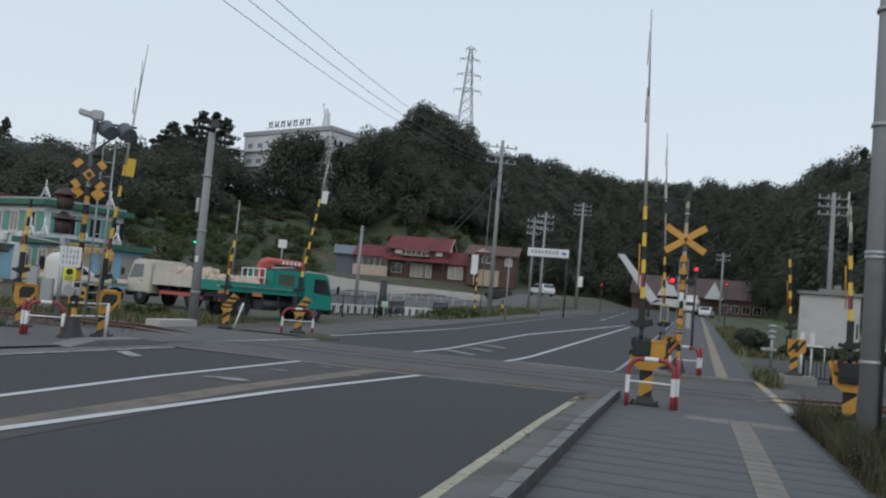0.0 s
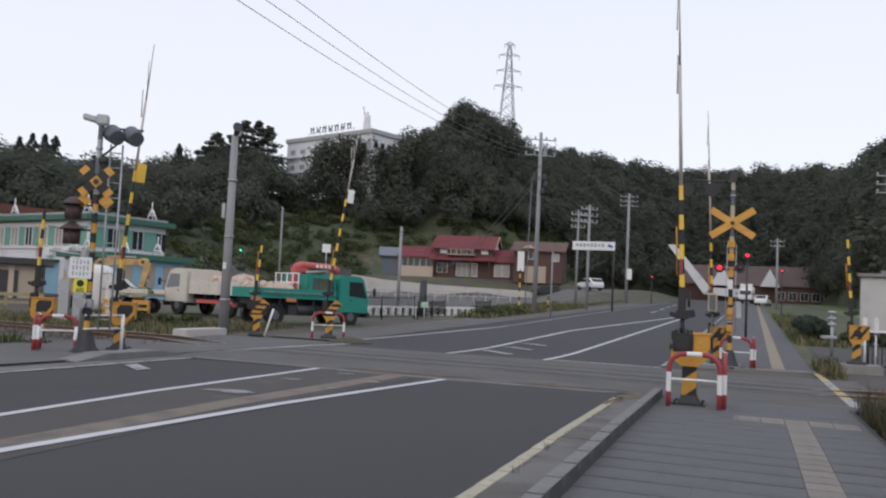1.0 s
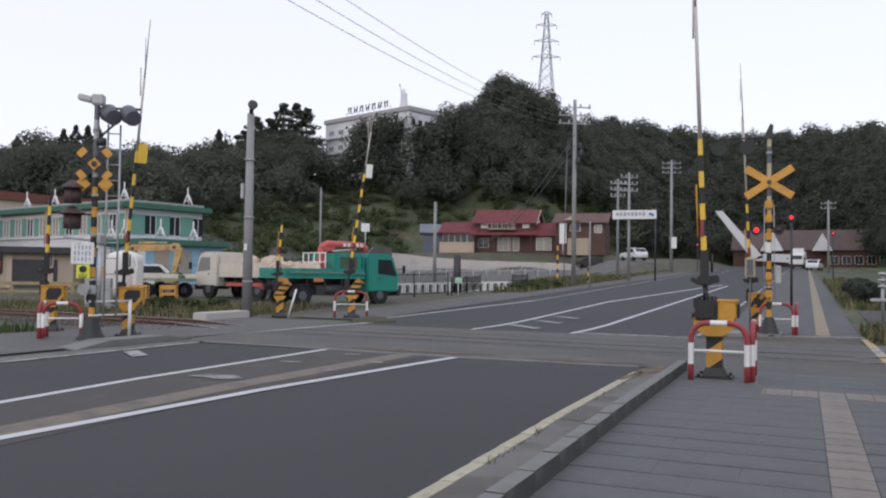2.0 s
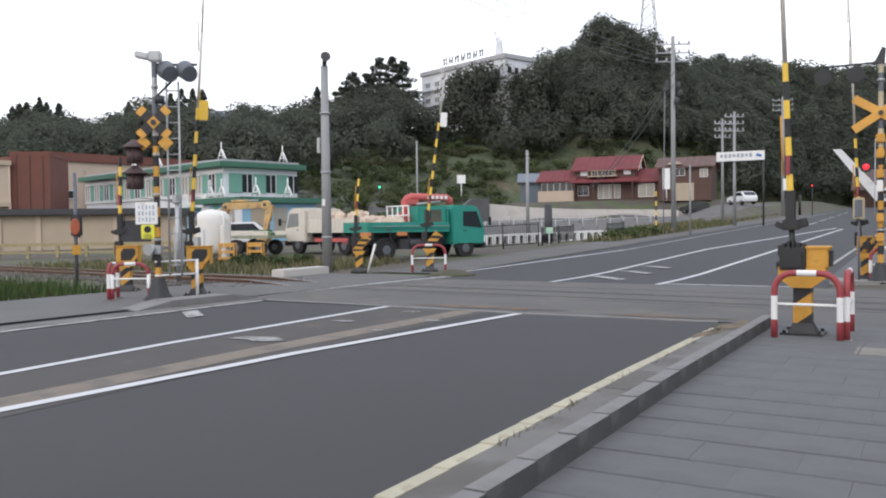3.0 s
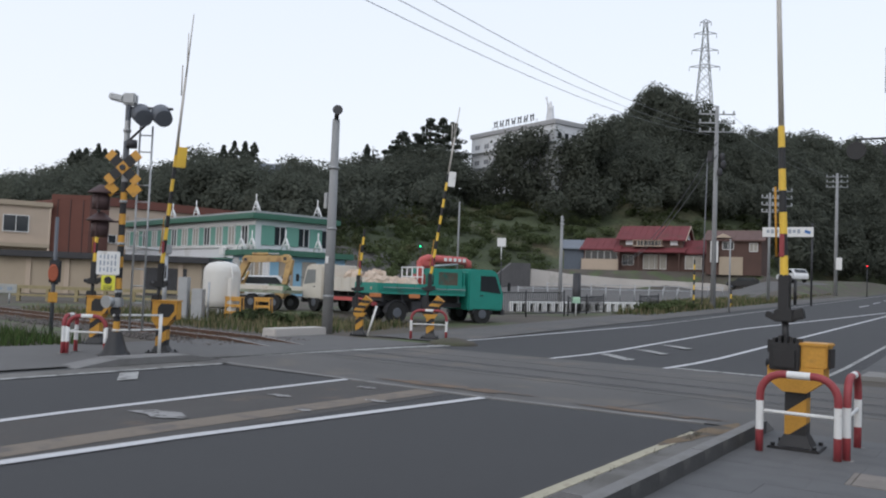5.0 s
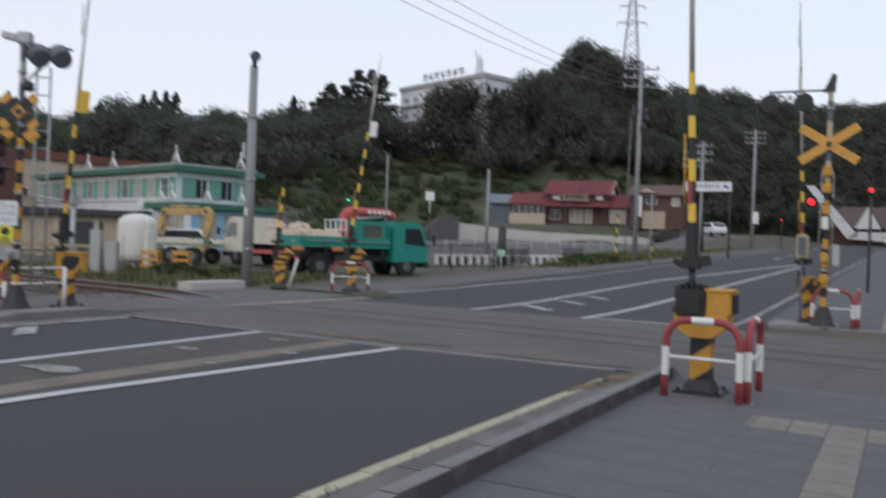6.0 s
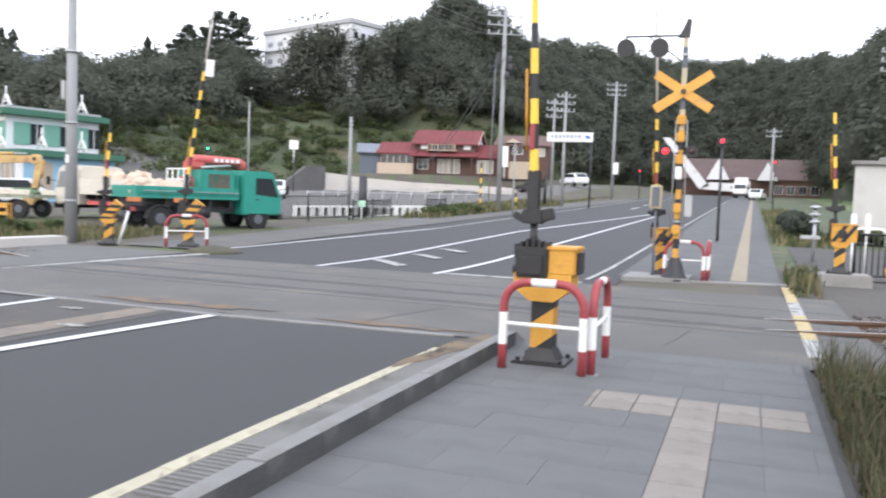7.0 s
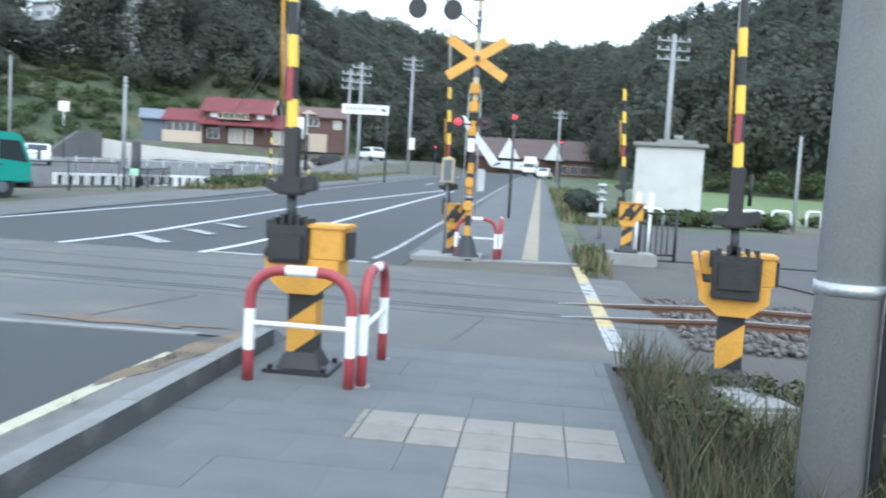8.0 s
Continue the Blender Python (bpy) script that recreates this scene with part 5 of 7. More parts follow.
# retaining walls and the bank before the houses
def wall_run(name, label, pts, thick, material):
    bm = bmesh.new()
    for (a0, r0, t0), (a1, r1, t1) in zip(pts, pts[1:]):
        (x0, y0), (x1, y1) = bear(a0, r0), bear(a1, r1)
        d = Vector((x1 - x0, y1 - y0, 0)).normalized()
        o = Vector((-d.y, d.x, 0)) * thick
        z0, z1 = float(gz(y0)) - 0.4, float(gz(y1)) - 0.4
        vs = [Vector((x0, y0, z0)), Vector((x1, y1, z1)), Vector((x1, y1, z1 + 0.4 + t1)), Vector((x0, y0, z0 + 0.4 + t0))]
        a = [bm.verts.new(v) for v in vs]
        b = [bm.verts.new(v + o) for v in vs]
        bm.faces.new(a), bm.faces.new(b[::-1])
        for i in range(4):
            bm.faces.new((a[i], b[i], b[(i + 1) % 4], a[(i + 1) % 4]))
    bmesh.ops.recalc_face_normals(bm, faces=bm.faces)
    return solid(name, bm, material, label, "retaining wall", kind="structure")


wall_run("wall_retaining", "long pale concrete retaining wall below the houses", [(28.1, 111, 2.3), (25.5, 112, 1.7), (22, 113, 1.25), (16, 113.5, 0.9), (13, 112, 0.3)], 0.35, RETAIN)
wall_run("wall_dark", "dark grey sloped retaining wall beside the car park", [(31.0, 104, 0.6), (29.4, 107, 3.0), (28.15, 110.5, 3.0)], 0.4, mat("dark block wall", (0.12, 0.115, 0.115), 0.9, vary=0.2, scale=0.5, fine=6))
bm = bmesh.new()
rod(bm, (0, 0, 0), (0, 0, 1.6), 0.05)
box(bm, (0, 0, 2.0), (1.0, 0.08, 1.0), bev=0.02)
sgx, sgy = bear(30.2, 96)
solid("blank_sign", bm, WHITEP, "white square sign on a post at the hillside", "sign", pose(sgx, sgy, 5.0, 0, 0, 30))
bm = bmesh.new()
rod(bm, (0, 0, 0), (0, 0, 3.2), 0.06)
solid("sign_post", bm, DARK, "dark post under the white sign", "post", pose(sgx, sgy + 0.1, float(terrain(sgx, sgy)) - 0.2, 0, 0, 30))

# hotel on the ridge
hotel = thing("hilltop_hotel", "white hotel on the wooded ridge with roof lettering", "building", Matrix.Translation((-93.7, 141, 21)) @ Matrix.Rotation(math.atan2(-7.9, 22.9), 4, "Z") @ Matrix.Diagonal((1.054, 1, 1, 1)))
bm = bmesh.new()
box(bm, (12.1, 4, 6.4), (24.2, 8, 12.8))
part("wall", bm, WALLW, hotel, "white wall")
bm = bmesh.new()
box(bm, (12.1, 4, 13.2), (24.8, 8.6, 0.9), bev=0.05)
part("roof", bm, mat("grey roof edge", (0.36, 0.36, 0.37), 0.8, vary=0.1), hotel, "grey roof edge")
# distant front windows: glass colour lifted to grey to stand for haze
HAZEGLASS = mat("haze-paled window glass", (0.22, 0.23, 0.25), 0.4, vary=0.2, bump=0)
for z in (4.2, 7.3, 10.6):
    for k in range(8):
        window(hotel, 2.0 + k * 2.9, z, 1.5, 1.0, -0.02, HAZEGLASS, WALLW, 1)
    bm = bmesh.new()
    box(bm, (12.1, -0.3, z - 1.2), (24.2, 0.7, 0.25))
    part("balcony", bm, WALLW, hotel)
for k in range(4):
    bm = bmesh.new()
    box(bm, (24.22, 1.2 + 1.9 * k, 10.6), (0.06, 1.0, 1.2))
    part("window", bm, GLASS_DARK, hotel)
# roof lettering as plain bars
for k in range(7):
    bm = bmesh.new()
    x = 7.0 + 1.75 * k
    box(bm, (x - 0.35, 0.4, 15.0), (0.22, 0.12, 1.3), rot=(0, (k % 3 - 1) * 10, 0))
    box(bm, (x + 0.35, 0.4, 15.05), (0.22, 0.12, 1.3), rot=(0, (k % 2) * 14, 0))
    box(bm, (x, 0.4, 15.35 - 0.5 * (k % 2)), (1.0, 0.12, 0.22))
    part("roof_letter", bm, BLACK, hotel, "dark roof letter")
bm = bmesh.new()
for k in range(9):
    rod(bm, (6 + 1.6 * k, 0.5, 13.5), (6 + 1.6 * k, 0.5, 14.6), 0.05, n=5)
rod(bm, (5.8, 0.5, 14.4), (19, 0.5, 14.4), 0.05, n=5)
part("letter_rack", bm, STEEL, hotel)
bm = bmesh.new()
lathe(bm, (20.8, 2, 13.5), [(0.9, 0), (0.85, 0.6), (0.75, 1.6), (0.62, 2.8), (0.66, 3.4), (0.25, 3.65), (0.28, 4.1), (0.1, 4.4)], 12)
rod(bm, (20.3, 2, 16.8), (19.7, 2, 18.6), 0.2, 0.12)
lathe(bm, (19.65, 2, 18.5), [(0.12, 0), (0.22, 0.2), (0.05, 0.6)], 8)
bmesh.ops.transform(bm, matrix=hotel.matrix_world, verts=bm.verts)
solid("roof_statue", bm, WALLW, "pale statue with raised arm on hotel roof", "statue")
hx2, hy2 = bear(46.6, 165)
cot = thing("hill_cottage", "small grey-roofed house among hilltop trees", "house", pose(hx2, hy2, float(terrain(hx2, hy2)) + 1.0, 0, 0, 40))
gable(cot, -5, 5, 0, 6, 0, 6.0, 8.6, BEIGE, ROOFB)

# roadside buildings at the road's end
rx, ry = bear(1.0, 175)
rest = thing("roadside_inn", "brown-roofed roadside inn with white gables", "building", pose(rx, ry, 3.6, 0, 0, 0))
gable(rest, -11, 24, 4, 16, 0, 4.2, 8.2, WOODWALL, mat("brown tile roof", (0.10, 0.065, 0.06), 0.7, vary=0.2, scale=0.5))
for x, s in ((-3.5, 2.2), (5.8, 1.9)):
    bm = bmesh.new()
    prism(bm, [(x - s, 3.8), (x + s, 3.8), (x, 3.8 + s * 1.9)], "y", 2.0, 4.2)
    part("gable_end", bm, WALLW, rest, "white pointed gable")
bm = bmesh.new()
prism(bm, [(-14.5, 12.0), (-13.0, 12.0), (-5.0, 2.4), (-7.0, 1.8)], "y", 1.2, 2.0)
prism(bm, [(-7.0, 1.8), (-5.0, 3.2), (2.5, 3.0), (2.5, 1.2)], "y", 1.2, 2.0)
part("stair_wall", bm, WALLW, rest, "white slanting stair wall")
for k in range(7):
    window(rest, 8 + 2.2 * k, 2.0, 1.5, 1.6, 3.98, GLASS_DARK)
# white hut beside the crossing
hut = thing("equipment_hut", "pale windowless railway equipment hut with flat roof", "hut", pose(6.75, 27.6, float(gz(27)) - 0.05, 0, 0, -8))
bm = bmesh.new()
box(bm, (0, 0, 1.45), (2.5, 2.9, 2.9), bev=0.02)
part("wall", bm, mat("pale hut wall", (0.50, 0.49, 0.47), 0.85, vary=0.14, scale=1, stain=((0.44, 0.43, 0.41), 1.2, 0.57)), hut)
bm = bmesh.new()
box(bm, (0, 0, 2.98), (2.75, 3.2, 0.16), bev=0.03)
box(bm, (0.25, 0, 3.13), (1.5, 2.2, 0.16), bev=0.03)
rod(bm, (0.3, 0, 3.2), (0.3, 0, 3.45), 0.16, n=12)
part("roof", bm, CONCRETE, hut)
bm = bmesh.new()
box(bm, (-1.26, -0.2, 1.15), (0.04, 1.0, 2.1))
part("door", bm, STEEL, hut, "grey steel door")

# ---- pylon ----
pyx, pyy = bear(16.9, 255)
pyl = thing("power_pylon", "tall grey lattice power pylon on the ridge", "pylon", pose(pyx, pyy, 40, 0, 0, 25))
PH = 44.0
bm = bmesh.new()
def leg(z):
    return 3.4 * (1 - z / PH) ** 1.15 + 0.45
for sx in (-1, 1):
    for sy in (-1, 1):
        for k in range(11):
            z0, z1 = PH * k / 11, PH * (k + 1) / 11
            rod(bm, (sx * leg(z0), sy * leg(z0), z0), (sx * leg(z1), sy * leg(z1), z1), 0.13, n=5)
part("frame", bm, STEEL, pyl, "lattice legs")
bm = bmesh.new()
for k in range(14):
    z0, z1 = PH * k / 14, PH * (k + 1) / 14
    for s in (-1, 1):
        for a, b in ((-1, 1), (1, -1)):
            rod(bm, (a * leg(z0), s * leg(z0), z0), (b * leg(z1), s * leg(z1), z1), 0.07, n=4)
            rod(bm, (s * leg(z0), a * leg(z0), z0), (s * leg(z1), b * leg(z1), z1), 0.07, n=4)
part("bracing", bm, STEEL, pyl, "lattice bracing")
for z, w in ((30, 4.4), (35, 3.8), (40, 3.2), (43.5, 1.6)):
    for s in (-1, 1):
        bm = bmesh.new()
        rod(bm, (0, 0, z + 0.9), (s * w, 0, z), 0.11, n=4)
        rod(bm, (0, 0, z - 0.2), (s * w, 0, z), 0.11, n=4)
        rod(bm, (s * w, 0, z), (s * w, 0, z - 1.2), 0.09, n=5)
        part("crossarm", bm, STEEL, pyl)

# ---- overhead cables ----
def cable(name, label, p0, p1, sag, r=0.009):
    p0, p1 = Vector(p0), Vector(p1)
    bm = bmesh.new()
    pts = []
    for k in range(25):
        a = k / 24
        q = p0.lerp(p1, a)
        q.z -= sag * 4 * a * (1 - a)
        pts.append(q)
    pipe(bm, pts, r, 5)
    return solid(name, bm, WIRE, label, "cable", group="overhead cables")


for d in (0.0, 0.8, 1.7):
    cable("overhead_cable", "thin overhead power cable sagging across the sky", (-13.3 + d * 0.3, 41.9, 11.6 + d * 0.2), (-8.4 + d * 0.5, -14, 7.6 + d * 0.25), 1.2)
for d in (0.0, 0.8):
    cable("overhead_cable", "thin overhead power cable beside the woods", (-12.7 + d, 41.3, 12.6), (-13.0 + d, 87, 15.0), 1.0)
    cable("overhead_cable", "thin overhead power cable beside the woods", (-12.7, 41.3, 10.2 + d), (-48, 112, 6.5), 2.0, 0.03)

# ---- banner over the verge ----
ban = thing("banner_sign", "long white banner sign on posts beside the road", "sign", pose(-13.0, 54.9, 0, 0, 0, 3))
bm = bmesh.new()
box(bm, (1.65, 0, 6.55), (3.5, 0.08, 0.72), bev=0.02)
board = part("board", bm, WHITEP, ban, "white board")
for k in range(8):
    bm = bmesh.new()
    box(bm, (0.3 + 0.3 * k, -0.045, 6.6), (0.2, 0.01, 0.3 if k % 3 else 0.22))
    part("print", bm, INK, board)
bm = bmesh.new()
box(bm, (3.0, -0.045, 6.55), (0.4, 0.01, 0.2), rot=(0, 20, 0))
part("print", bm, SIGNBLUE, board)
for x in (1.2, 3.3):
    bm = bmesh.new()
    rod(bm, (x, 0.1, 1.1), (x, 0.1, 7.2), 0.07)
    part("post", bm, DARK if x > 2 else POLE, ban)

# ---- vehicles ----
def wheel(parent, x, y, r=0.42, w=0.26):
    bm = bmesh.new()
    rod(bm, (x, y - w / 2, r), (x, y + w / 2, r), r, n=20)
    t = part("wheel", bm, RUBBER, parent, "black tyre")
    bm = bmesh.new()
    for s in (-1, 1):
        rod(bm, (x, y + s * (w / 2 - 0.02), r), (x, y + s * (w / 2 + 0.012), r), r * 0.55, r * 0.4, n=14)
    part("rim", bm, HOOD, t)


def lump(bm, c, s, seed, n=10, m=7, mi=0):
    """A soft uneven heap or sack."""
    g = np.random.default_rng(seed)
    rows = []
    for j in range(m + 1):
        th = math.pi / 2 * j / m
        rows.append([bm.verts.new((c[0] + s[0] * math.cos(th) * math.cos(2 * math.pi * i / n) * g.uniform(0.7, 1.2), c[1] + s[1] * math.cos(th) * math.sin(2 * math.pi * i / n) * g.uniform(0.7, 1.2), c[2] + s[2] * min(1.0, 1.25 * math.sin(th)) * g.uniform(0.72, 1.12))) for i in range(n)])
    for a, b in zip(rows, rows[1:]):
        for i in range(n):
            f = bm.faces.new((a[i], a[(i + 1) % n], b[(i + 1) % n], b[i]))
            f.smooth, f.material_index = False, mi
    bm.faces.new(rows[0][::-1])
    bm.faces.new(rows[-1])


def cab(parent, x, paint, w=1.9, h=2.15, ln=1.65, glass=GLASS_DARK):
    bm = bmesh.new()
    prism(bm, [(x, 0.55), (x + ln, 0.55), (x + ln + 0.05, 1.15), (x + ln - 0.28, h - 0.12), (x + ln - 0.5, h), (x + 0.06, h), (x, h - 0.1)], "y", -w / 2, w / 2)
    bmesh.ops.bevel(bm, geom=bm.edges[:], offset=0.05, segments=2, affect="EDGES")
    c = part("cab", bm, paint, parent)
    for s in (-1, 1):
        bm = bmesh.new()
        prism(bm, [(x + 0.55, 1.3), (x + ln - 0.12, 1.22), (x + ln - 0.4, h - 0.25), (x + 0.55, h - 0.25)], "y", s * w / 2 - 0.012, s * w / 2 + 0.012)
        part("side_window", bm, glass, c)
        bm = bmesh.new()
        rod(bm, (x + ln - 0.1, s * (w / 2), 1.5), (x + ln + 0.12, s * (w / 2 + 0.2), 1.55), 0.015, n=6)
        box(bm, (x + ln + 0.12, s * (w / 2 + 0.22), 1.5), (0.06, 0.16, 0.34), bev=0.02)
        part("mirror", bm, BLACK, c)
        bm = bmesh.new()
        box(bm, (x + 0.62, s * (w / 2 + 0.01), 1.12), (0.14, 0.02, 0.04))
        part("door_handle", bm, BLACK, c)
        bm = bmesh.new()
        box(bm, (x + ln + 0.04, s * (w / 2 - 0.3), 0.8), (0.06, 0.34, 0.16), bev=0.02)
        part("headlight", bm, WHITEP, c)
    bm = bmesh.new()
    e = math.degrees(math.atan2(0.33, h - 1.27))
    box(bm, (x + ln - 0.09, 0, (1.2 + h - 0.1) / 2 + 0.03), (0.03, w - 0.3, h - 1.5), rot=(0, -e * 0.95, 0))
    part("windscreen", bm, glass, c)
    bm = bmesh.new()
    box(bm, (x + ln + 0.02, 0, 0.5), (0.16, w, 0.24), bev=0.03)
    part("bumper", bm, DARK, parent)


def truck(label, m, paint, bed_len, bed_h, w=1.95, bed_z=0.92, r=0.42, glass=GLASS_DARK):
    g = thing("truck", label, "truck", m, group="parked trucks")
    cab(g, bed_len + 0.15, paint, w, glass=glass)
    bm = bmesh.new()
    for s in (-1, 1):
        box(bm, (bed_len / 2 + 0.7, s * 0.42, 0.72), (bed_len + 1.6, 0.1, 0.2))
    for k in range(5):
        box(bm, (0.4 + k * bed_len / 4.4, 0, 0.74), (0.08, 0.9, 0.12))
    box(bm, (bed_len * 0.5, -0.7, 0.62), (0.9, 0.4, 0.4), bev=0.03)
    part("chassis", bm, DARK, g)
    bm = bmesh.new()
    box(bm, (bed_len / 2, 0, bed_z), (bed_len, w, 0.12))
    bed = part("bed", bm, paint, g)
    top = bed_z + 0.06
    for k in range(5):
        bm = bmesh.new()
        box(bm, (0.3 + k * bed_len / 4.6, 0, (bed_z + 0.8) / 2 - 0.02), (0.09, w * 0.8, max(0.05, bed_z - 0.84)))
        part("bearer", bm, DARK, bed)
    for s in (-1, 1):
        bm = bmesh.new()
        box(bm, (bed_len / 2, s * (w / 2 - 0.03), top + bed_h / 2), (bed_len, 0.06, bed_h), bev=0.008)
        board = part("side_board", bm, paint, bed)
        for k in range(6):
            bm = bmesh.new()
            box(bm, (0.1 + k * (bed_len - 0.2) / 5, s * (w / 2 + 0.012), top + bed_h / 2), (0.07, 0.03, bed_h))
            part("stiffener", bm, paint, board)
    for x in (0.03, bed_len - 0.03):
        bm = bmesh.new()
        box(bm, (x, 0, top + bed_h / 2 + (0.25 if x > 1 else 0)), (0.06, w - 0.12, bed_h + (0.5 if x > 1 else 0)), bev=0.008)
        part("end_board", bm, paint, bed)
    for x in (bed_len * 0.22, bed_len + 0.85):
        for s in (-1, 1):
            wheel(g, x, s * (w / 2 - 0.16), r)
            bm = bmesh.new()
            ring = [(x + (r + 0.07) * math.cos(k * math.pi / 8), r + (r + 0.07) * math.sin(k * math.pi / 8)) for k in range(9)]
            ring += [(x + (r + 0.04) * math.cos(k * math.pi / 8), r + (r + 0.04) * math.sin(k * math.pi / 8)) for k in range(8, -1, -1)]
            prism(bm, ring, "y", s * (w / 2 - 0.15) - 0.14, s * (w / 2 - 0.15) + 0.14)
            part("mudguard", bm, DARK, g)
    for s in (-1, 1):
        bm = bmesh.new()
        box(bm, (-0.02, s * (w / 2 - 0.25), 0.7), (0.06, 0.36, 0.14), bev=0.015)
        part("tail_light", bm, REDP, g, "red tail light")
    return g


def sack(m, k, r=0.62, h=0.62):
    bm = bmesh.new()
    lump(bm, (0, 0, 0), (r, r * 0.85, h), k, 14, 8)
    solid("sack", bm, CANVAS, "full pale bulk sack on the truck bed", "sack", m, group="bulk sacks")


M1 = pose(-17.9, 14.69, float(gz(16)), 0, 0, 66.1)
t1 = truck("teal flatbed truck with sacks and a red crane", M1, TEAL, 3.8, 0.28, bed_z=1.14, r=0.4)
for k, (x, y) in enumerate(((0.55, -0.42), (0.6, 0.45), (1.5, -0.4), (1.45, 0.42))):
    sack(M1 @ pose(x, y, 1.19), 20 + k, 0.55, 0.52)
bm = bmesh.new()
box(bm, (3.05, 0.0, 1.66), (1.35, 1.75, 0.9), bev=0.05)
locker = part("tool_box", bm, TEAL, t1, "teal tool locker")
bm = bmesh.new()
box(bm, (3.05, -0.885, 1.72), (0.85, 0.02, 0.5), bev=0.008)
part("rust_panel", bm, mat("rust-brown panel", (0.10, 0.085, 0.062), 0.8, vary=0.4, scale=3, stain=((0.03, 0.14, 0.11), 2.5, 0.5)), locker, "rusty brown side panel")
for z in (1.24, 1.32):
    bm = bmesh.new()
    box(bm, (2.0, -1.0, z), (3.6, 0.03, 0.025))
    part("rub_rail", bm, STEEL if z > 1.3 else TEAL, t1)
bm = bmesh.new()
pipe(bm, [(2.32, 0, 1.2), (2.32, 0, 2.25), (2.4, 0, 2.42), (2.6, 0, 2.5), (4.35, 0, 2.47), (4.5, 0, 2.4), (4.52, 0, 2.2)], 0.16, 10)
box(bm, (2.32, 0, 1.5), (0.5, 0.62, 0.75), bev=0.06)
box(bm, (2.55, 0, 2.3), (0.7, 0.4, 0.35), bev=0.08)
crane = part("crane", bm, ORANGE_RED, t1, "red folded loading crane")
for k in range(5):
    bm = bmesh.new()
    box(bm, (3.35 + 0.22 * k, -0.158, 2.49), (0.13, 0.02, 0.13))
    part("print", bm, WHITEP, crane)
bm = bmesh.new()
rod(bm, (2.7, -0.22, 2.2), (3.9, -0.2, 2.32), 0.045, n=8)
part("hydraulic_ram", bm, STEEL, crane)
for k in range(5):
    bm = bmesh.new()
    rod(bm, (1.95, -0.8 + 0.4 * k, 1.2), (1.95, -0.8 + 0.4 * k, 2.12), 0.028, n=6)
    part("rack_post", bm, WHITEP, t1, "white steel rack post")
for z in (2.12, 1.75):
    bm = bmesh.new()
    rod(bm, (1.95, -0.85, z), (1.95, 0.85, z), 0.03, n=6)
    part("rack_rail", bm, WHITEP, t1, "white steel rack rail")
for x in (-0.12, 1.5):
    bm = bmesh.new()
    box(bm, (x, -1.0, 1.02), (0.46, 0.1, 0.15), bev=0.02)
    part("side_marker", bm, mat("orange reflector", (0.60, 0.22, 0.08), 0.5), t1, "orange side marker box")
bm = bmesh.new()
rod(bm, (1.9, -0.75, 0.62), (2.7, -0.75, 0.62), 0.22, n=14)
part("fuel_tank", bm, DARK, t1, "dark fuel tank")
M2 = pose(-20.0, 18.7, float(gz(19)), 0, 0, 165)
CREAM = mat("cream truck paint", (0.60, 0.56, 0.49), 0.5, vary=0.1, scale=2, stain=((0.35, 0.25, 0.17), 4, 0.62))
t2 = truck("cream flatbed truck loaded with pale sacks", M2, CREAM, 3.5, 0.5, bed_z=1.05, glass=mat("dusty cab glass", (0.20, 0.21, 0.21), 0.3, vary=0.15, bump=0))
for k in range(4):
    sack(M2 @ pose(0.55 + 0.78 * k, 0.25 * (-1) ** k, 1.1), 40 + k, 0.62, 0.82)
bm = bmesh.new()
box(bm, (1.6, 1.02, 0.66), (2.5, 0.06, 0.16), bev=0.01)
part("guard", bm, ORANGE_RED, t2, "rusty orange side guard")

# excavator with folded arm
EM = pose(-30.3, 19.6, float(gz(20)) - 0.02, 0, 0, 20)
ex = thing("excavator", "dusty yellow excavator with folded arm", "excavator", EM)


def beam(bm, a, b, w0, w1, thick):
    """A tapering box beam in the plane of the arm."""
    a, b = Vector(a), Vector(b)
    d = (b - a).normalized()
    o = Vector((-d.z, 0, d.x))
    prism(bm, [((p + o * q).x, (p + o * q).z) for p, q in ((a, -w0 / 2), (b, -w1 / 2), (b, w1 / 2), (a, w0 / 2))], "y", -thick / 2, thick / 2)


bm = bmesh.new()
box(bm, (-0.55, 0, 0.9), (1.5, 1.5, 0.6), bev=0.12)
box(bm, (-1.0, 0, 1.25), (0.6, 1.3, 0.35), bev=0.1)
part("body", bm, BUCKET, ex)
bm = bmesh.new()
box(bm, (-0.35, 0.1, 1.35), (0.45, 0.5, 0.25), bev=0.06)
box(bm, (-0.55, 0.1, 1.65), (0.14, 0.48, 0.5), bev=0.05)
part("seat", bm, RUBBER, ex, "black operator seat")
for s in (-1, 1):
    bm = bmesh.new()
    prism(bm, [(-1.1, 0.15), (-0.9, 0.0), (1.2, 0.0), (1.4, 0.15), (1.4, 0.4), (1.2, 0.52), (-0.9, 0.52), (-1.1, 0.4)], "y", s * 0.75 - 0.18, s * 0.75 + 0.18)
    part("track", bm, RUBBER, ex, "black rubber track")
for name, a, b, w0, w1 in (("boom", (-0.1, 0, 1.15), (0.5, 0, 2.3), 0.34, 0.32), ("boom", (0.42, 0, 2.36), (2.5, 0, 2.42), 0.36, 0.3), ("stick", (2.85, 0, 2.4), (2.55, 0, 0.95), 0.34, 0.22)):
    bm = bmesh.new()
    beam(bm, a, b, w0, w1, 0.26)
    part(name, bm, BUCKET, ex, "dusty yellow box-section arm")
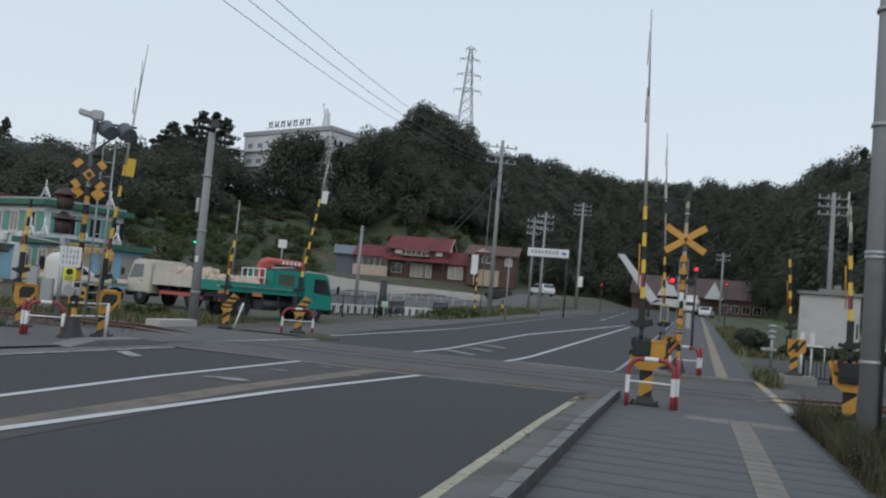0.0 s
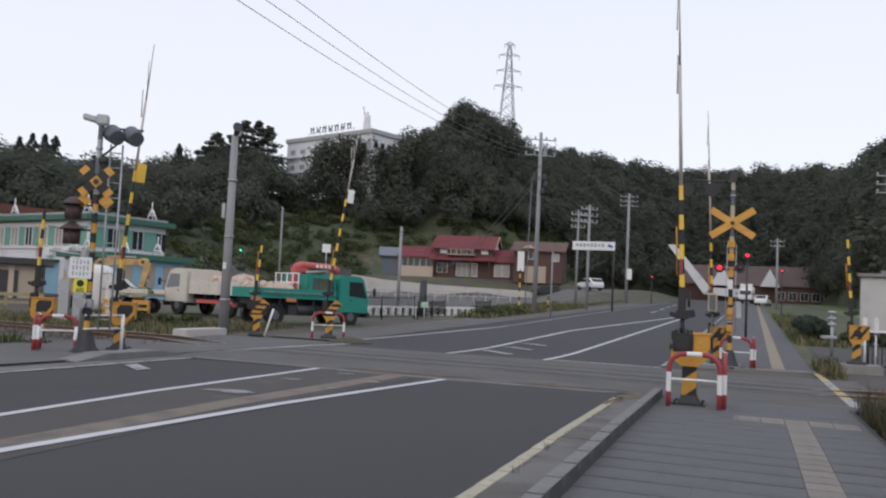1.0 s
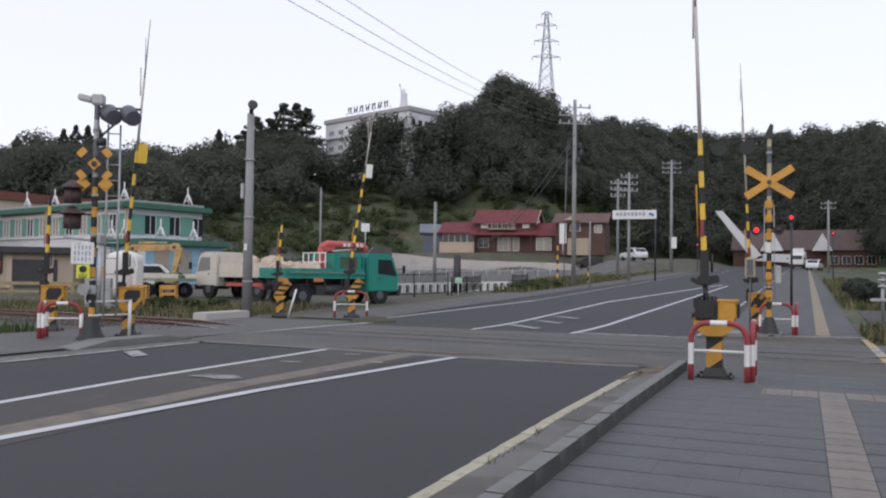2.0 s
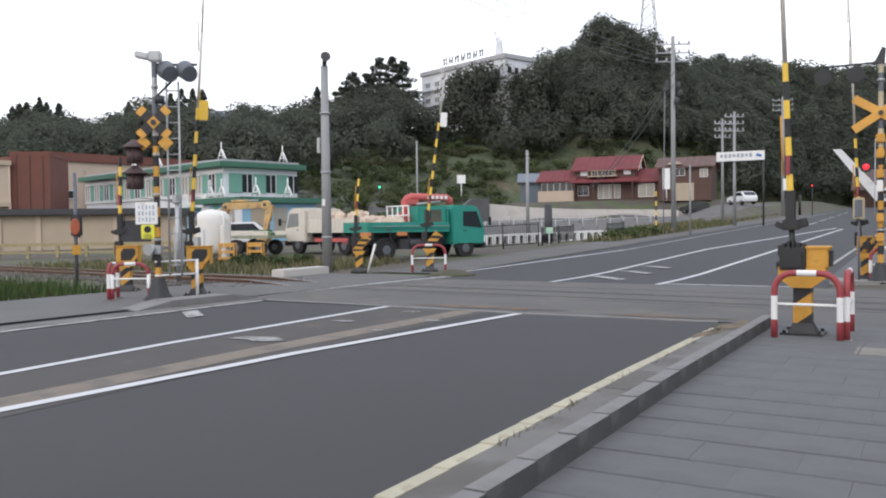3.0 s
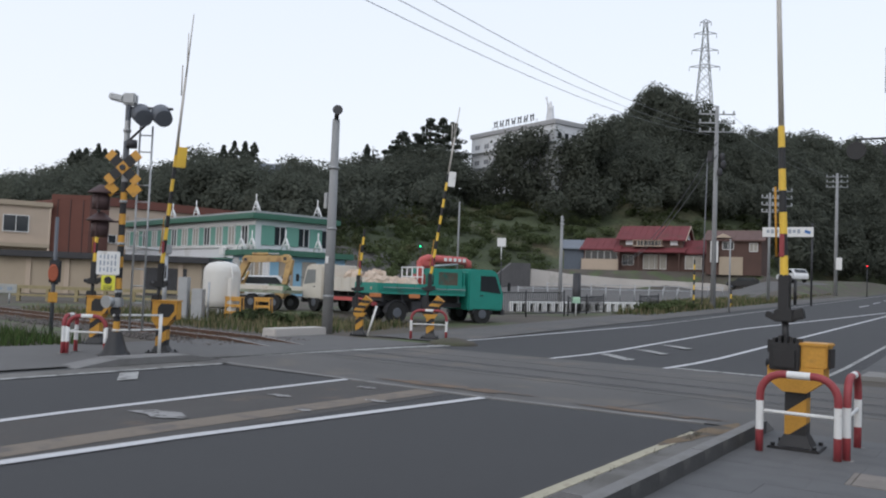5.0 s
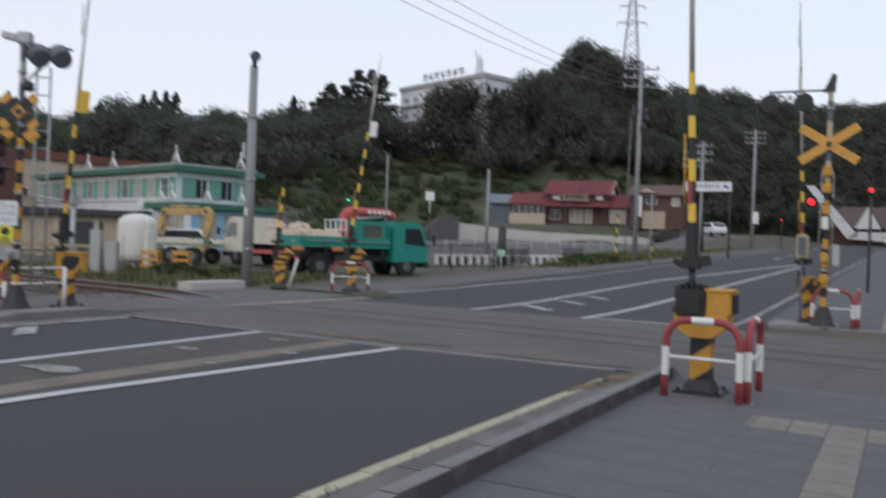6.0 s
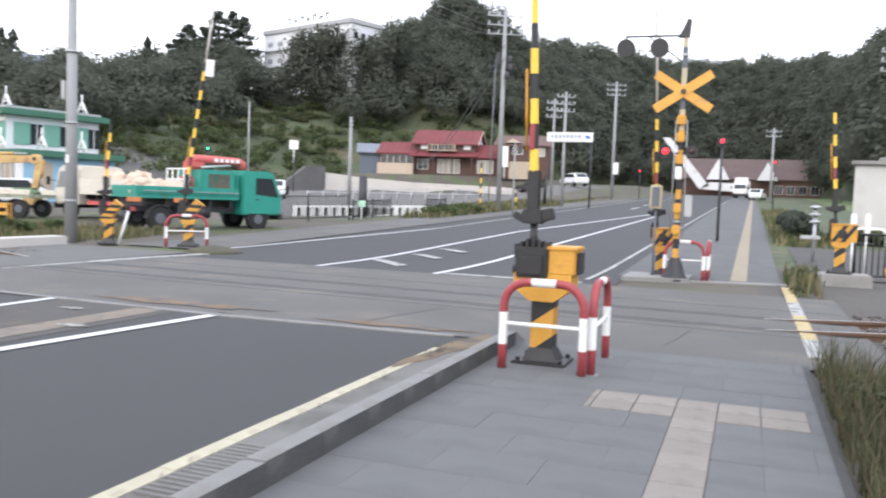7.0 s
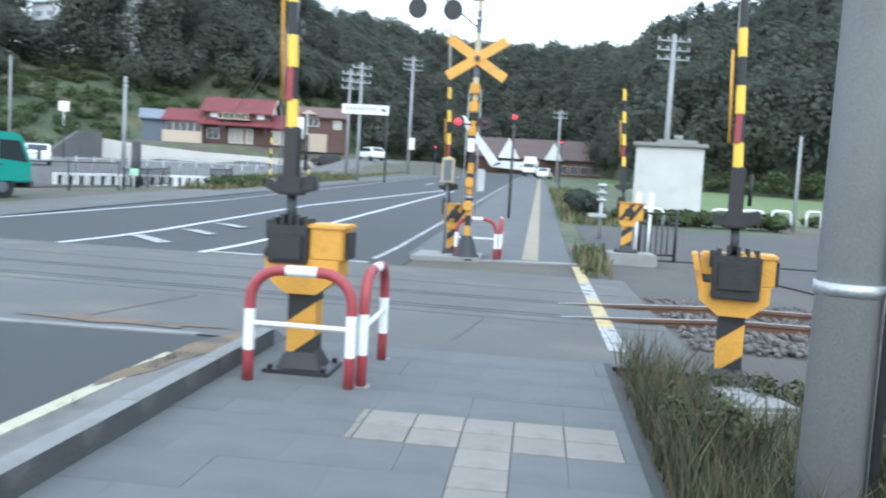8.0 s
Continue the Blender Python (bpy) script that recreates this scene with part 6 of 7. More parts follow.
for c, r in (((0.48, 2.33), 0.2), ((2.62, 2.42), 0.22), ((2.55, 1.0), 0.15)):
    bm = bmesh.new()
    rod(bm, (c[0], -0.18, c[1]), (c[0], 0.18, c[1]), r, n=14)
    part("hinge", bm, BUCKET, ex)
    bm = bmesh.new()
    rod(bm, (c[0], -0.21, c[1]), (c[0], 0.21, c[1]), r * 0.4, n=10)
    part("pin", bm, DARK, ex, "dark hinge pin")
for a, b in (((0.75, 0, 2.62), (2.2, 0, 2.66)), ((0.35, 0, 1.2), (0.75, 0, 2.1)), ((2.95, 0, 2.25), (2.78, 0, 1.2))):
    a, b = Vector(a), Vector(b)
    bm = bmesh.new()
    rod(bm, a, a.lerp(b, 0.6), 0.065, n=10)
    ram = part("hydraulic_ram", bm, BUCKET, ex)
    bm = bmesh.new()
    rod(bm, a.lerp(b, 0.6), b, 0.035, n=8)
    part("piston", bm, STEEL, ram, "bright piston rod")
bm = bmesh.new()
prism(bm, [(2.15, 0.45), (2.6, 0.4), (2.8, 0.75), (2.62, 1.05), (2.35, 1.0)], "y", -0.35, 0.35)
part("bucket", bm, BUCKET, ex)
trailer = thing("flat_trailer", "grey-green flat trailer parked beside the trucks", "trailer", pose(-26.9, 17.9, float(gz(18)), 0, 0, 12))
bm = bmesh.new()
box(bm, (0, 0, 0.85), (3.6, 1.7, 0.14), bev=0.02)
deck = part("deck", bm, mat("grey green trailer", (0.30, 0.33, 0.25), 0.7, vary=0.2, stain=((0.2, 0.19, 0.14), 2, 0.55)), trailer)
for s in (-1, 1):
    bm = bmesh.new()
    box(bm, (0, s * 0.84, 1.02), (3.6, 0.05, 0.2), bev=0.008)
    part("side_board", bm, CREAM, deck, "cream side board")
for x in (-0.9, 0.1, 1.3):
    for s in (-1, 1):
        wheel(trailer, x, s * 0.72, 0.36, 0.22)
bm = bmesh.new()
lump(bm, (0, 0, 0), (0.7, 0.55, 0.28), 71)
solid("net_heap", bm, mat("green netting", (0.10, 0.16, 0.09), 0.9, vary=0.3, scale=6, fine=40, bump=0.6), "heap of green netting on the trailer", "netting", trailer.matrix_world @ pose(1.0, 0, 0.91))

# tank
tank = thing("storage_tank", "off-white upright plastic tank on legs", "tank", pose(-23.2, 12.4, 0.02))
bm = bmesh.new()
lathe(bm, (0, 0, 0.4), [(0.55, 0), (0.68, 0.06), (0.7, 0.3), (0.7, 1.35), (0.66, 1.55), (0.5, 1.7), (0.2, 1.78)], 28)
part("shell", bm, TANK, tank)
for a in range(4):
    bm = bmesh.new()
    rod(bm, (0.5 * math.cos(a * 1.57 + 0.7), 0.5 * math.sin(a * 1.57 + 0.7), 0), (0.5 * math.cos(a * 1.57 + 0.7), 0.5 * math.sin(a * 1.57 + 0.7), 0.45), 0.04)
    part("leg", bm, STEEL, tank)
bm = bmesh.new()
pipe(bm, [(0.9, -0.3, 0), (0.95, -0.3, 1.5), (0.75, -0.2, 1.9), (0.3, 0, 2.15)], 0.03, 8)
box(bm, (0.95, -0.3, 0.9), (0.24, 0.3, 1.3), bev=0.03)
part("pump_cabinet", bm, TANK, tank, "off-white pump cabinet")
for x, y in ((-22.2, 12.2), (-21.5, 13.0)):
    bm = bmesh.new()
    for sx in (-0.3, 0.3):
        for sy in (-0.2, 0.2):
            rod(bm, (sx, sy, 0), (sx * 0.9, sy * 0.9, 0.85), 0.03, n=6)
    for z in (0.3, 0.55, 0.78):
        box(bm, (0, -0.2, z), (0.58, 0.05, 0.1))
    box(bm, (0, 0, 0.86), (0.62, 0.46, 0.05))
    solid("work_trestle", bm, ORANGE, "orange steel work trestle beside the tank", "trestle", pose(x, y, 0.0, 0, 0, 30), group="work trestles")


def car(label, m, paint):
    g = thing("car", label, "car", m, group="parked cars")
    bm = bmesh.new()
    prism(bm, [(-2.0, 0.35), (2.0, 0.35), (2.05, 0.7), (1.9, 0.88), (1.05, 0.98), (0.4, 1.46), (-1.3, 1.5), (-1.9, 1.0), (-2.05, 0.75)], "y", -0.82, 0.82)
    bmesh.ops.bevel(bm, geom=bm.edges[:], offset=0.07, segments=2, affect="EDGES")
    part("body", bm, paint, g)
    for s in (-1, 1):
        bm = bmesh.new()
        prism(bm, [(-1.6, 1.0), (0.9, 1.0), (0.35, 1.38), (-1.2, 1.4)], "y", s * 0.82 - 0.015, s * 0.82 + 0.012)
        part("side_window", bm, GLASS_DARK, g)
        bm = bmesh.new()
        box(bm, (2.0, s * 0.6, 0.75), (0.1, 0.3, 0.14), bev=0.02)
        part("headlight", bm, STEEL, g)
        for x in (-1.25, 1.3):
            wheel(g, x, s * 0.72, 0.31, 0.2)
    bm = bmesh.new()
    box(bm, (0.75, 0, 1.22), (0.03, 1.35, 0.6), rot=(0, -52, 0))
    part("windscreen", bm, GLASS_DARK, g)
    bm = bmesh.new()
    box(bm, (-1.67, 0, 1.24), (0.03, 1.3, 0.55), rot=(0, 48, 0))
    part("rear_window", bm, GLASS_DARK, g)
    return g


CARW = mat("white car paint", (0.72, 0.73, 0.74), 0.3, vary=0.03, bump=0)
x, y = bear(47.0, 48.5)
car("white hatchback car parked before the office", pose(x, y, float(gz(y)) - 0.02, 0, 0, 222), CARW)
x, y = bear(11.3, 100)
car("white hatchback car parked beside the road verge", pose(x, y, float(terrain(x, y)) - 0.02, 0, 0, 130), CARW)
x, y = bear(14.2, 112)
car("dark car parked before the brown house", pose(x, y, float(terrain(x, y)) - 0.02, 0, 0, 185), BLACK)
x, y = bear(31.2, 70)
car("white car parked beyond the teal truck", pose(x, y, float(gz(y)) - 0.02, 0, 0, 120), CARW)
car("white car parked beside the far roadside inn", pose(2.6, 112, float(gz(112)) - 0.02, 0, 0, 80), CARW)
vt = truck("white delivery truck parked at the road's end", pose(0.6, 128, float(gz(128)) - 0.02, 0, 0, 265), WHITEP, 3.0, 1.6)

# ---- yard and verge furniture ----
sg = thing("railway_signal", "slim grey railway signal post with orange disc", "signal post", pose(-16.8, 1.75, 0, 0, 0, 58))
bm = bmesh.new()
rod(bm, (0, 0, 0), (0, 0, 2.85), 0.045, 0.04)
part("post", bm, HOOD, sg)
bm = bmesh.new()
box(bm, (0.02, 0, 1.56), (0.26, 0.14, 0.62), bev=0.05)
part("back_plate", bm, DARK, sg, "dark signal housing")
bm = bmesh.new()
lathe(bm, (0, 0, 0), [(0.11, 0), (0.11, 0.04), (0.09, 0.05)], 20)
bmesh.ops.transform(bm, matrix=Matrix.Translation((-0.02, -0.07, 1.52)) @ Euler((radians(90), 0, 0)).to_matrix().to_4x4() @ Matrix.Diagonal((1, 1.9, 1, 1)), verts=bm.verts)
part("disc", bm, mat("orange disc", (0.38, 0.10, 0.05), 0.7, vary=0.2), sg, "orange oval disc")
bm = bmesh.new()
box(bm, (0.0, -0.06, 0.95), (0.2, 0.03, 0.24), bev=0.01)
part("plate", bm, YELLOW, sg, "small yellow plate")
bm = bmesh.new()
rod(bm, (-16.3, 4.5, -0.05), (-16.3, 4.5, 2.3), 0.06)
rod(bm, (-16.3, 4.5, 2.2), (-17.0, 3.9, 2.3), 0.03)
box(bm, (-16.3, 4.5, 2.25), (0.2, 0.2, 0.25), bev=0.02)
solid("cable_post", bm, STEEL, "grey steel cable post beside the track", "post")
bm = bmesh.new()
box(bm, (0, 0, 0.8), (0.35, 0.3, 1.5), bev=0.02)
box(bm, (0.5, 0.1, 0.6), (0.4, 0.35, 1.1), bev=0.02)
rod(bm, (0.9, 0, 0), (0.9, 0, 1.4), 0.04)
solid("relay_cabinet", bm, STEEL, "pale relay cabinets beside the track", "cabinet", pose(-22.4, 10.0, 0, 0, 0, 30))
bm = bmesh.new()
box(bm, (0, 0, 0.35), (9, 0.25, 0.1))
box(bm, (0, 0, 0.75), (9, 0.25, 0.16))
for k in range(7):
    box(bm, (-4.2 + 1.4 * k, 0, 0.35), (0.15, 0.2, 0.8))
solid("yard_rail", bm, mat("dry yellow timber", (0.32, 0.27, 0.15), 0.9), "low yellowish timber barrier across the yard", "barrier", pose(-36, 16, 0, 0, 0, 40))
bm = bmesh.new()
box(bm, (0, 0, 0.75), (2.6, 0.05, 0.42), bev=0.01)
for k in (-1.0, 1.0):
    rod(bm, (k, 0.05, 0), (k, 0.05, 0.6), 0.035, mi=1)
for k in range(6):
    box(bm, (-1.0 + 0.4 * k, -0.03, 0.75), (0.22, 0.01, 0.18 if k % 2 else 0.12), mi=2)
solid("yard_sign", bm, [mat("dull white board", (0.42, 0.42, 0.40), 0.8), STEEL, INK], "long dull white board beside the track", "sign", pose(-37.2, 10.6, -0.05, 0, 0, 62))

# black railing beside the car park
def railing(label, p0, p1, h=1.15, step=0.13):
    (x0, y0), (x1, y1) = p0, p1
    ln, a = math.hypot(x1 - x0, y1 - y0), math.atan2(y1 - y0, x1 - x0)
    g = thing("railing", label, "railing", Matrix.Translation((x0, y0, float(gz(y0)) - 0.03)) @ Matrix.Rotation(a, 4, "Z") @ Matrix.Rotation(-math.atan2(float(gz(y1) - gz(y0)), ln), 4, "Y"), group="railings")
    for z in (0.15, h - 0.04):
        bm = bmesh.new()
        rod(bm, (0, 0, z), (ln, 0, z), 0.025, n=6)
        part("rail", bm, BLACK, g)
    posts = max(2, int(ln / 2) + 1)
    for k in range(posts):
        bm = bmesh.new()
        rod(bm, (ln * k / (posts - 1), 0, 0), (ln * k / (posts - 1), 0, h + 0.06), 0.035, n=8)
        part("post", bm, BLACK, g)
    bm = bmesh.new()
    rod(bm, (0, 0, 0.15), (0, 0, h - 0.04), 0.016, n=4)
    me = mesh_of("baluster", bm, BLACK)
    for k in range(1, int(ln / step)):
        ob = new("baluster", me)
        ob.parent, ob.location = g, (k * step, 0, 0)
    return g


railing("black steel railing beside the car park", (-17.0, 21.8), (-15.4, 26.4))
railing("black steel railing along the road verge", (-15.3, 26.6), (-15.6, 31.5), 0.9)
railing("short black steel railing near the verge grass", (-14.4, 33.6), (-14.3, 36.2), 0.9)
railing("short black steel railing beside the far gate", (3.95, 12.35), (4.75, 12.6), 1.1, 0.13)
for az0, r0, az1, r1 in ((29, 62, 17.5, 66), (27, 84, 15.5, 88)):
    p0, p1 = bear(az0, r0), bear(az1, r1)
    g = thing("low_fence", "low grey steel fence across the car park", "fence", Matrix.Identity(4), group="low fences")
    n = 12
    for k in range(n + 1):
        x, y = p0[0] + (p1[0] - p0[0]) * k / n, p0[1] + (p1[1] - p0[1]) * k / n
        bm = bmesh.new()
        rod(bm, (x, y, float(gz(y)) - 0.1), (x, y, float(gz(y)) + 0.9), 0.05, n=6)
        part("post", bm, STEEL, g)
        if k < n:
            x2, y2 = p0[0] + (p1[0] - p0[0]) * (k + 1) / n, p0[1] + (p1[1] - p0[1]) * (k + 1) / n
            bm = bmesh.new()
            rod(bm, (x, y, float(gz(y)) + 0.75), (x2, y2, float(gz(y2)) + 0.75), 0.04, n=6)
            part("rail", bm, STEEL, g)
# row of hollow white blocks
bm = bmesh.new()
box(bm, (0, 0, 0.46), (0.44, 0.3, 0.1))
box(bm, (-0.17, 0, 0.2), (0.1, 0.3, 0.42))
box(bm, (0.17, 0, 0.2), (0.1, 0.3, 0.42))
box(bm, (0, 0.12, 0.2), (0.3, 0.05, 0.42), mi=1)
bk = mesh_of("hollow_block", bm, [WHITEP, BLACK])
for k in range(17):
    x, y = -19.0 + (4.4 / 16) * k, 28.0 + (6.4 / 16) * k
    ob = new("hollow_block", bk)
    ob.matrix_world = pose(x, y, float(gz(y)) - 0.03, 0, 0, 55)
    tagged(ob, "white hollow concrete block in a row", "concrete block", "row of blocks")
for x, y in ((-12.6, 32), (-11.9, 37.5)):
    bm = bmesh.new()
    banded(bm, (0, 0, 0), (0, 0, 3.0 if y < 35 else 1.2), 0.05, 0.05, 0.3)
    solid("marker_post", bm, [YELLOW_B, BLACK], "thin yellow and black banded marker post", "marker post", pose(x - 0.9, y + 8, float(gz(y + 8)) - 0.05), group="marker posts")
# white hoops and small fittings beside the hut
for k, (x, y) in enumerate(((5.6, 23.6), (8.6, 25.6), (9.8, 26.4), (11.2, 27.6), (12.8, 28.8))):
    bm = bmesh.new()
    pts = [(-0.5, 0, 0), (-0.5, 0, 0.5)] + [(-0.5 + 0.2 - 0.2 * math.cos(a), 0, 0.5 + 0.2 * math.sin(a)) for a in (0.5, 1.0, 1.57)]
    pts += [(-p[0], 0, p[2]) for p in pts[::-1]]
    pipe(bm, pts, 0.045, 8)
    solid("white_hoop", bm, WHITEP, "white steel hoop barrier beside the side road", "hoop barrier", pose(x, y, float(gz(y)) - 0.05, 0, 0, 10 * k), group="white hoops")
for x in (4.1, 4.4):
    bm = bmesh.new()
    box(bm, (x, 14.3, 1.25), (0.13, 0.1, 0.55), bev=0.03)
    rod(bm, (x, 14.3, 0.05), (x, 14.3, 1.0), 0.03)
    solid("white_marker", bm, WHITEP, "white plastic marker post near the far gate", "marker post", group="white markers")
bm = bmesh.new()
rod(bm, (0, 0, 0), (0, 0, 1.5), 0.05)
for z in (1.1, 1.3, 1.5):
    lathe(bm, (0, 0, z), [(0.14, 0), (0.14, 0.05), (0.06, 0.08)], 10)
box(bm, (-0.1, 0, 0.7), (0.5, 0.35, 0.1), bev=0.02)
solid("marker_lamp", bm, STEEL, "pale stacked disc lamp on a post", "lamp", pose(3.45, 17.2, float(gz(17)) - 0.05))

# ---- planting ----
def leaves(name, centres, count, size, material, seed, cone=False, label="", category="", lumpy=6):
    """Crowns of many small leaf clumps: each centre is (x, y, z, radius, height)."""
    g = np.random.default_rng(seed)
    C = np.asarray(centres, float)
    n = len(C)
    N = n * count
    c = np.repeat(C, count, axis=0)
    d = g.normal(size=(N, 3))
    d /= np.linalg.norm(d, axis=1)[:, None]
    if cone:
        u = g.uniform(0, 1, N) ** 0.8
        rad = c[:, 3] * (1 - u) ** 0.55 * g.uniform(0.55, 1.15, N) * (0.75 + 0.25 * np.sin(u * 30 + np.repeat(g.uniform(0, 6, n), count)))
        a = g.uniform(0, 6.283, N)
        P = np.stack([c[:, 0] + rad * np.cos(a), c[:, 1] + rad * np.sin(a), c[:, 2] + u * c[:, 4] - 0.25 * rad], -1)
    else:
        lob = g.normal(size=(n, lumpy, 3))
        lob[:, :, 2] = np.abs(lob[:, :, 2]) * 0.9
        lob /= np.linalg.norm(lob, axis=2)[:, :, None]
        pick = g.integers(0, lumpy, N)
        centre = lob[np.repeat(np.arange(n), count), pick] * 0.55
        q = centre + d * 0.52 * g.uniform(0.7, 1.1, (N, 1))
        P = c[:, :3] + q * np.stack([c[:, 3], c[:, 3], c[:, 4] * 0.5], -1) + np.stack([0 * c[:, 3], 0 * c[:, 3], c[:, 4] * 0.5], -1)
    s = size * g.uniform(0.5, 1.3, N)
    t1_ = g.normal(size=(N, 3))
    nn = d + 0.24 * g.normal(size=(N, 3)) + np.array([0, 0, 0.25])
    t1_ = np.cross(nn, t1_)
    t1_ /= np.linalg.norm(t1_, axis=1)[:, None]
    t2_ = np.cross(nn, t1_)
    t2_ /= np.linalg.norm(t2_, axis=1)[:, None]
    t1_, t2_ = t1_ * s[:, None], t2_ * (s * g.uniform(0.45, 0.9, N))[:, None]
    V = np.stack([P - t1_, P - 0.2 * t1_ - t2_, P + t1_, P + 0.25 * t1_ + t2_], 1).reshape(-1, 3)
    F = np.arange(4 * N).reshape(N, 4)
    ob = arrays(name, V, F, material)
    return tagged(ob, label, category, kind="stuff") if label else ob


def scatter(b0, b1, step, lo, hi, seed, r0=3.0, r1=4.6, h0=6.5, h1=10.5, skip=None):
    """Tree places on the hillside between two bearings; lo, hi: share of the way up."""
    g = np.random.default_rng(seed)
    out = []
    for b in np.arange(b0, b1, 0.55):
        foot, ridge = np.interp(b, RB, RF), np.interp(b, RB, RR)
        r = foot + (ridge - foot) * lo
        while r < foot + (ridge - foot) * hi:
            bb = b + g.uniform(-0.9, 0.9)
            rr_ = r + g.uniform(-2, 2)
            x, y = CX - rr_ * math.sin(radians(bb)), CY + rr_ * math.cos(radians(bb))
            if g.uniform() < min(1.0, 0.55 * rr_ / 110) and not (skip and skip(x, y, bb, rr_)):
                h = g.uniform(h0, h1)
                out.append((x, y, float(terrain(x, y)) - 0.6, g.uniform(r0, r1), h))
            r += step
    return out


def clear(x, y, b, r):
    # keep the hotel, the houses and the grassy slope behind the yard free
    hl = hotel.matrix_world.inverted() @ Vector((x, y, 21))
    if -3 < hl.x < 27 and -2.5 < hl.y < 12:
        return True
    if 30.4 < b < 33.2 and r > 138:
        return True
    if 11 < b < 27 and r < 143:
        return True
    share = (r - np.interp(b, RB, RF)) / (np.interp(b, RB, RR) - np.interp(b, RB, RF))
    if 25 < b < 43 and share < 0.56 and (x * 12.9 + y * 7.3) % 1.0 < 0.8:
        return True
    return False


WOOD = 800
left = scatter(12, 64, 5.0, 0.32, 1.02, 3, skip=clear)
tagged(leaves("hill_woods", left, WOOD, 0.30, LEAF, 11), "dark green broadleaf woods covering the hillside", "woods", kind="stuff")
mid = scatter(-8, 12, 5.5, 0.02, 1.02, 4, r0=3.5, r1=5.5, h0=8, h1=12)
tagged(leaves("valley_woods", mid, 460, 0.44, LEAF, 12), "dark wooded hill beyond the road's end", "woods", kind="stuff")
right = scatter(-60, -8, 5.0, 0.0, 0.9, 6, r0=2.6, r1=4.2, h0=8, h1=13)
tagged(leaves("right_woods", right, 450, 0.32, LEAF, 13), "dark mixed woods beside the field", "woods", kind="stuff")
HILL_SHRUB = leafy(mat("hillside scrub", (0.095, 0.117, 0.058), 1.0, vary=0.5, scale=0.09, fine=0.5, bump=0, island=0.12, spec=0.0, stain=((0.118, 0.105, 0.06), 0.06, 0.55)), 0.45)
low_sh = scatter(13, 62, 2.2, 0.0, 0.66, 8, r0=0.7, r1=2.2, h0=0.7, h1=3.0, skip=lambda x, y, b, r: (11 < b < 27 and r < 143) or math.sin(x * 0.21 + 1.1) * math.sin(y * 0.17 + 0.04 * x) > 0.85)
tagged(leaves("hillside_shrubs", low_sh, 110, 0.22, HILL_SHRUB, 14), "green shrubs on the lower hillside", "shrubs", kind="stuff")
cone_places = []
for b, k, h in ((59.6, 0.95, 9), (58.9, 0.9, 11), (58.1, 0.95, 11), (57.4, 0.9, 12), (56.3, 0.9, 11), (55.4, 0.95, 9), (48.2, 0.9, 12), (47.6, 0.9, 13), (52.2, 0.95, 10), (39.9, 0.95, 11), (38.4, 0.98, 10),
                (49.6, 0.92, 11), (48.9, 0.9, 12), (57.0, 0.92, 11), (58.5, 0.92, 11), (-7.8, 0.7, 13), (-8.8, 0.6, 13), (-9.8, 0.7, 14), (-12, 0.5, 14), (-14, 0.6, 14), (-17, 0.4, 15)):
    r = np.interp(b, RB, RF) + k * (np.interp(b, RB, RR) - np.interp(b, RB, RF))
    x, y = CX - r * math.sin(radians(b)), CY + r * math.cos(radians(b))
    cone_places.append((x, y, float(terrain(x, y)) - 0.5, 3.5, h * 0.86))
for k, c in enumerate(cone_places):
    t = thing("conifer", "tall dark conifer standing on the wooded slope", "tree", Matrix.Identity(4), group="conifers")
    bm = bmesh.new()
    rod(bm, (c[0], c[1], c[2]), (c[0], c[1], c[2] + c[4] * 0.95), 0.25, 0.04, 8)
    part("trunk", bm, BARK, t)
    cr = leaves("crown", [(c[0], c[1], c[2], 2.5, c[4] * 1.05)], 900, 0.32, NEEDLE, 100 + k, cone=True)
    cr.parent = t


def pine(b, r, top_el, h, seed):
    """An old pine: bare leaning trunk, limbs, and flat tiers of needles with gaps between."""
    g = np.random.default_rng(seed)
    x, y = bear(b, r)
    z1 = 1.5 + r * math.tan(radians(top_el))
    z0 = z1 - h
    t = thing("pine", "old dark pine with flat tiers on the ridge", "tree", Matrix.Identity(4), group="ridge pines")
    bm = bmesh.new()
    rod(bm, (x, y, z0 - 3), (x + 0.4, y, z1 - 0.6), 0.35, 0.08, 8)
    pads = []
    for i in range(17):
        u = i / 16
        a, z = i * 2.4, z0 + h * (0.25 + 0.72 * u)
        reach = (1 - u) ** 0.7 * 3.4 * g.uniform(0.55, 1.1)
        px, py = x + 0.4 * u + reach * math.cos(a), y + reach * math.sin(a)
        rod(bm, (x + 0.4 * u, y, z - 0.5), (px, py, z), 0.1, 0.04, 6)
        pads.append((px, py, z - 0.4, g.uniform(1.2, 2.0) * (1.15 - 0.45 * u), g.uniform(1.1, 2.0)))
    part("trunk", bm, BARK, t, "bare trunk with limbs")
    leaves("crown", pads, 170, 0.24, NEEDLE, seed + 1).parent = t


for b, r, el, h, sd in ((35.5, 172, 11.35, 11, 301), (34.6, 174, 11.55, 12, 303), (33.9, 173, 11.15, 10, 305), (37.4, 170, 10.35, 10, 307), (36.4, 172, 10.3, 8, 309), (38.0, 170, 9.4, 8, 311)):
    pine(b, r, el, h, sd)
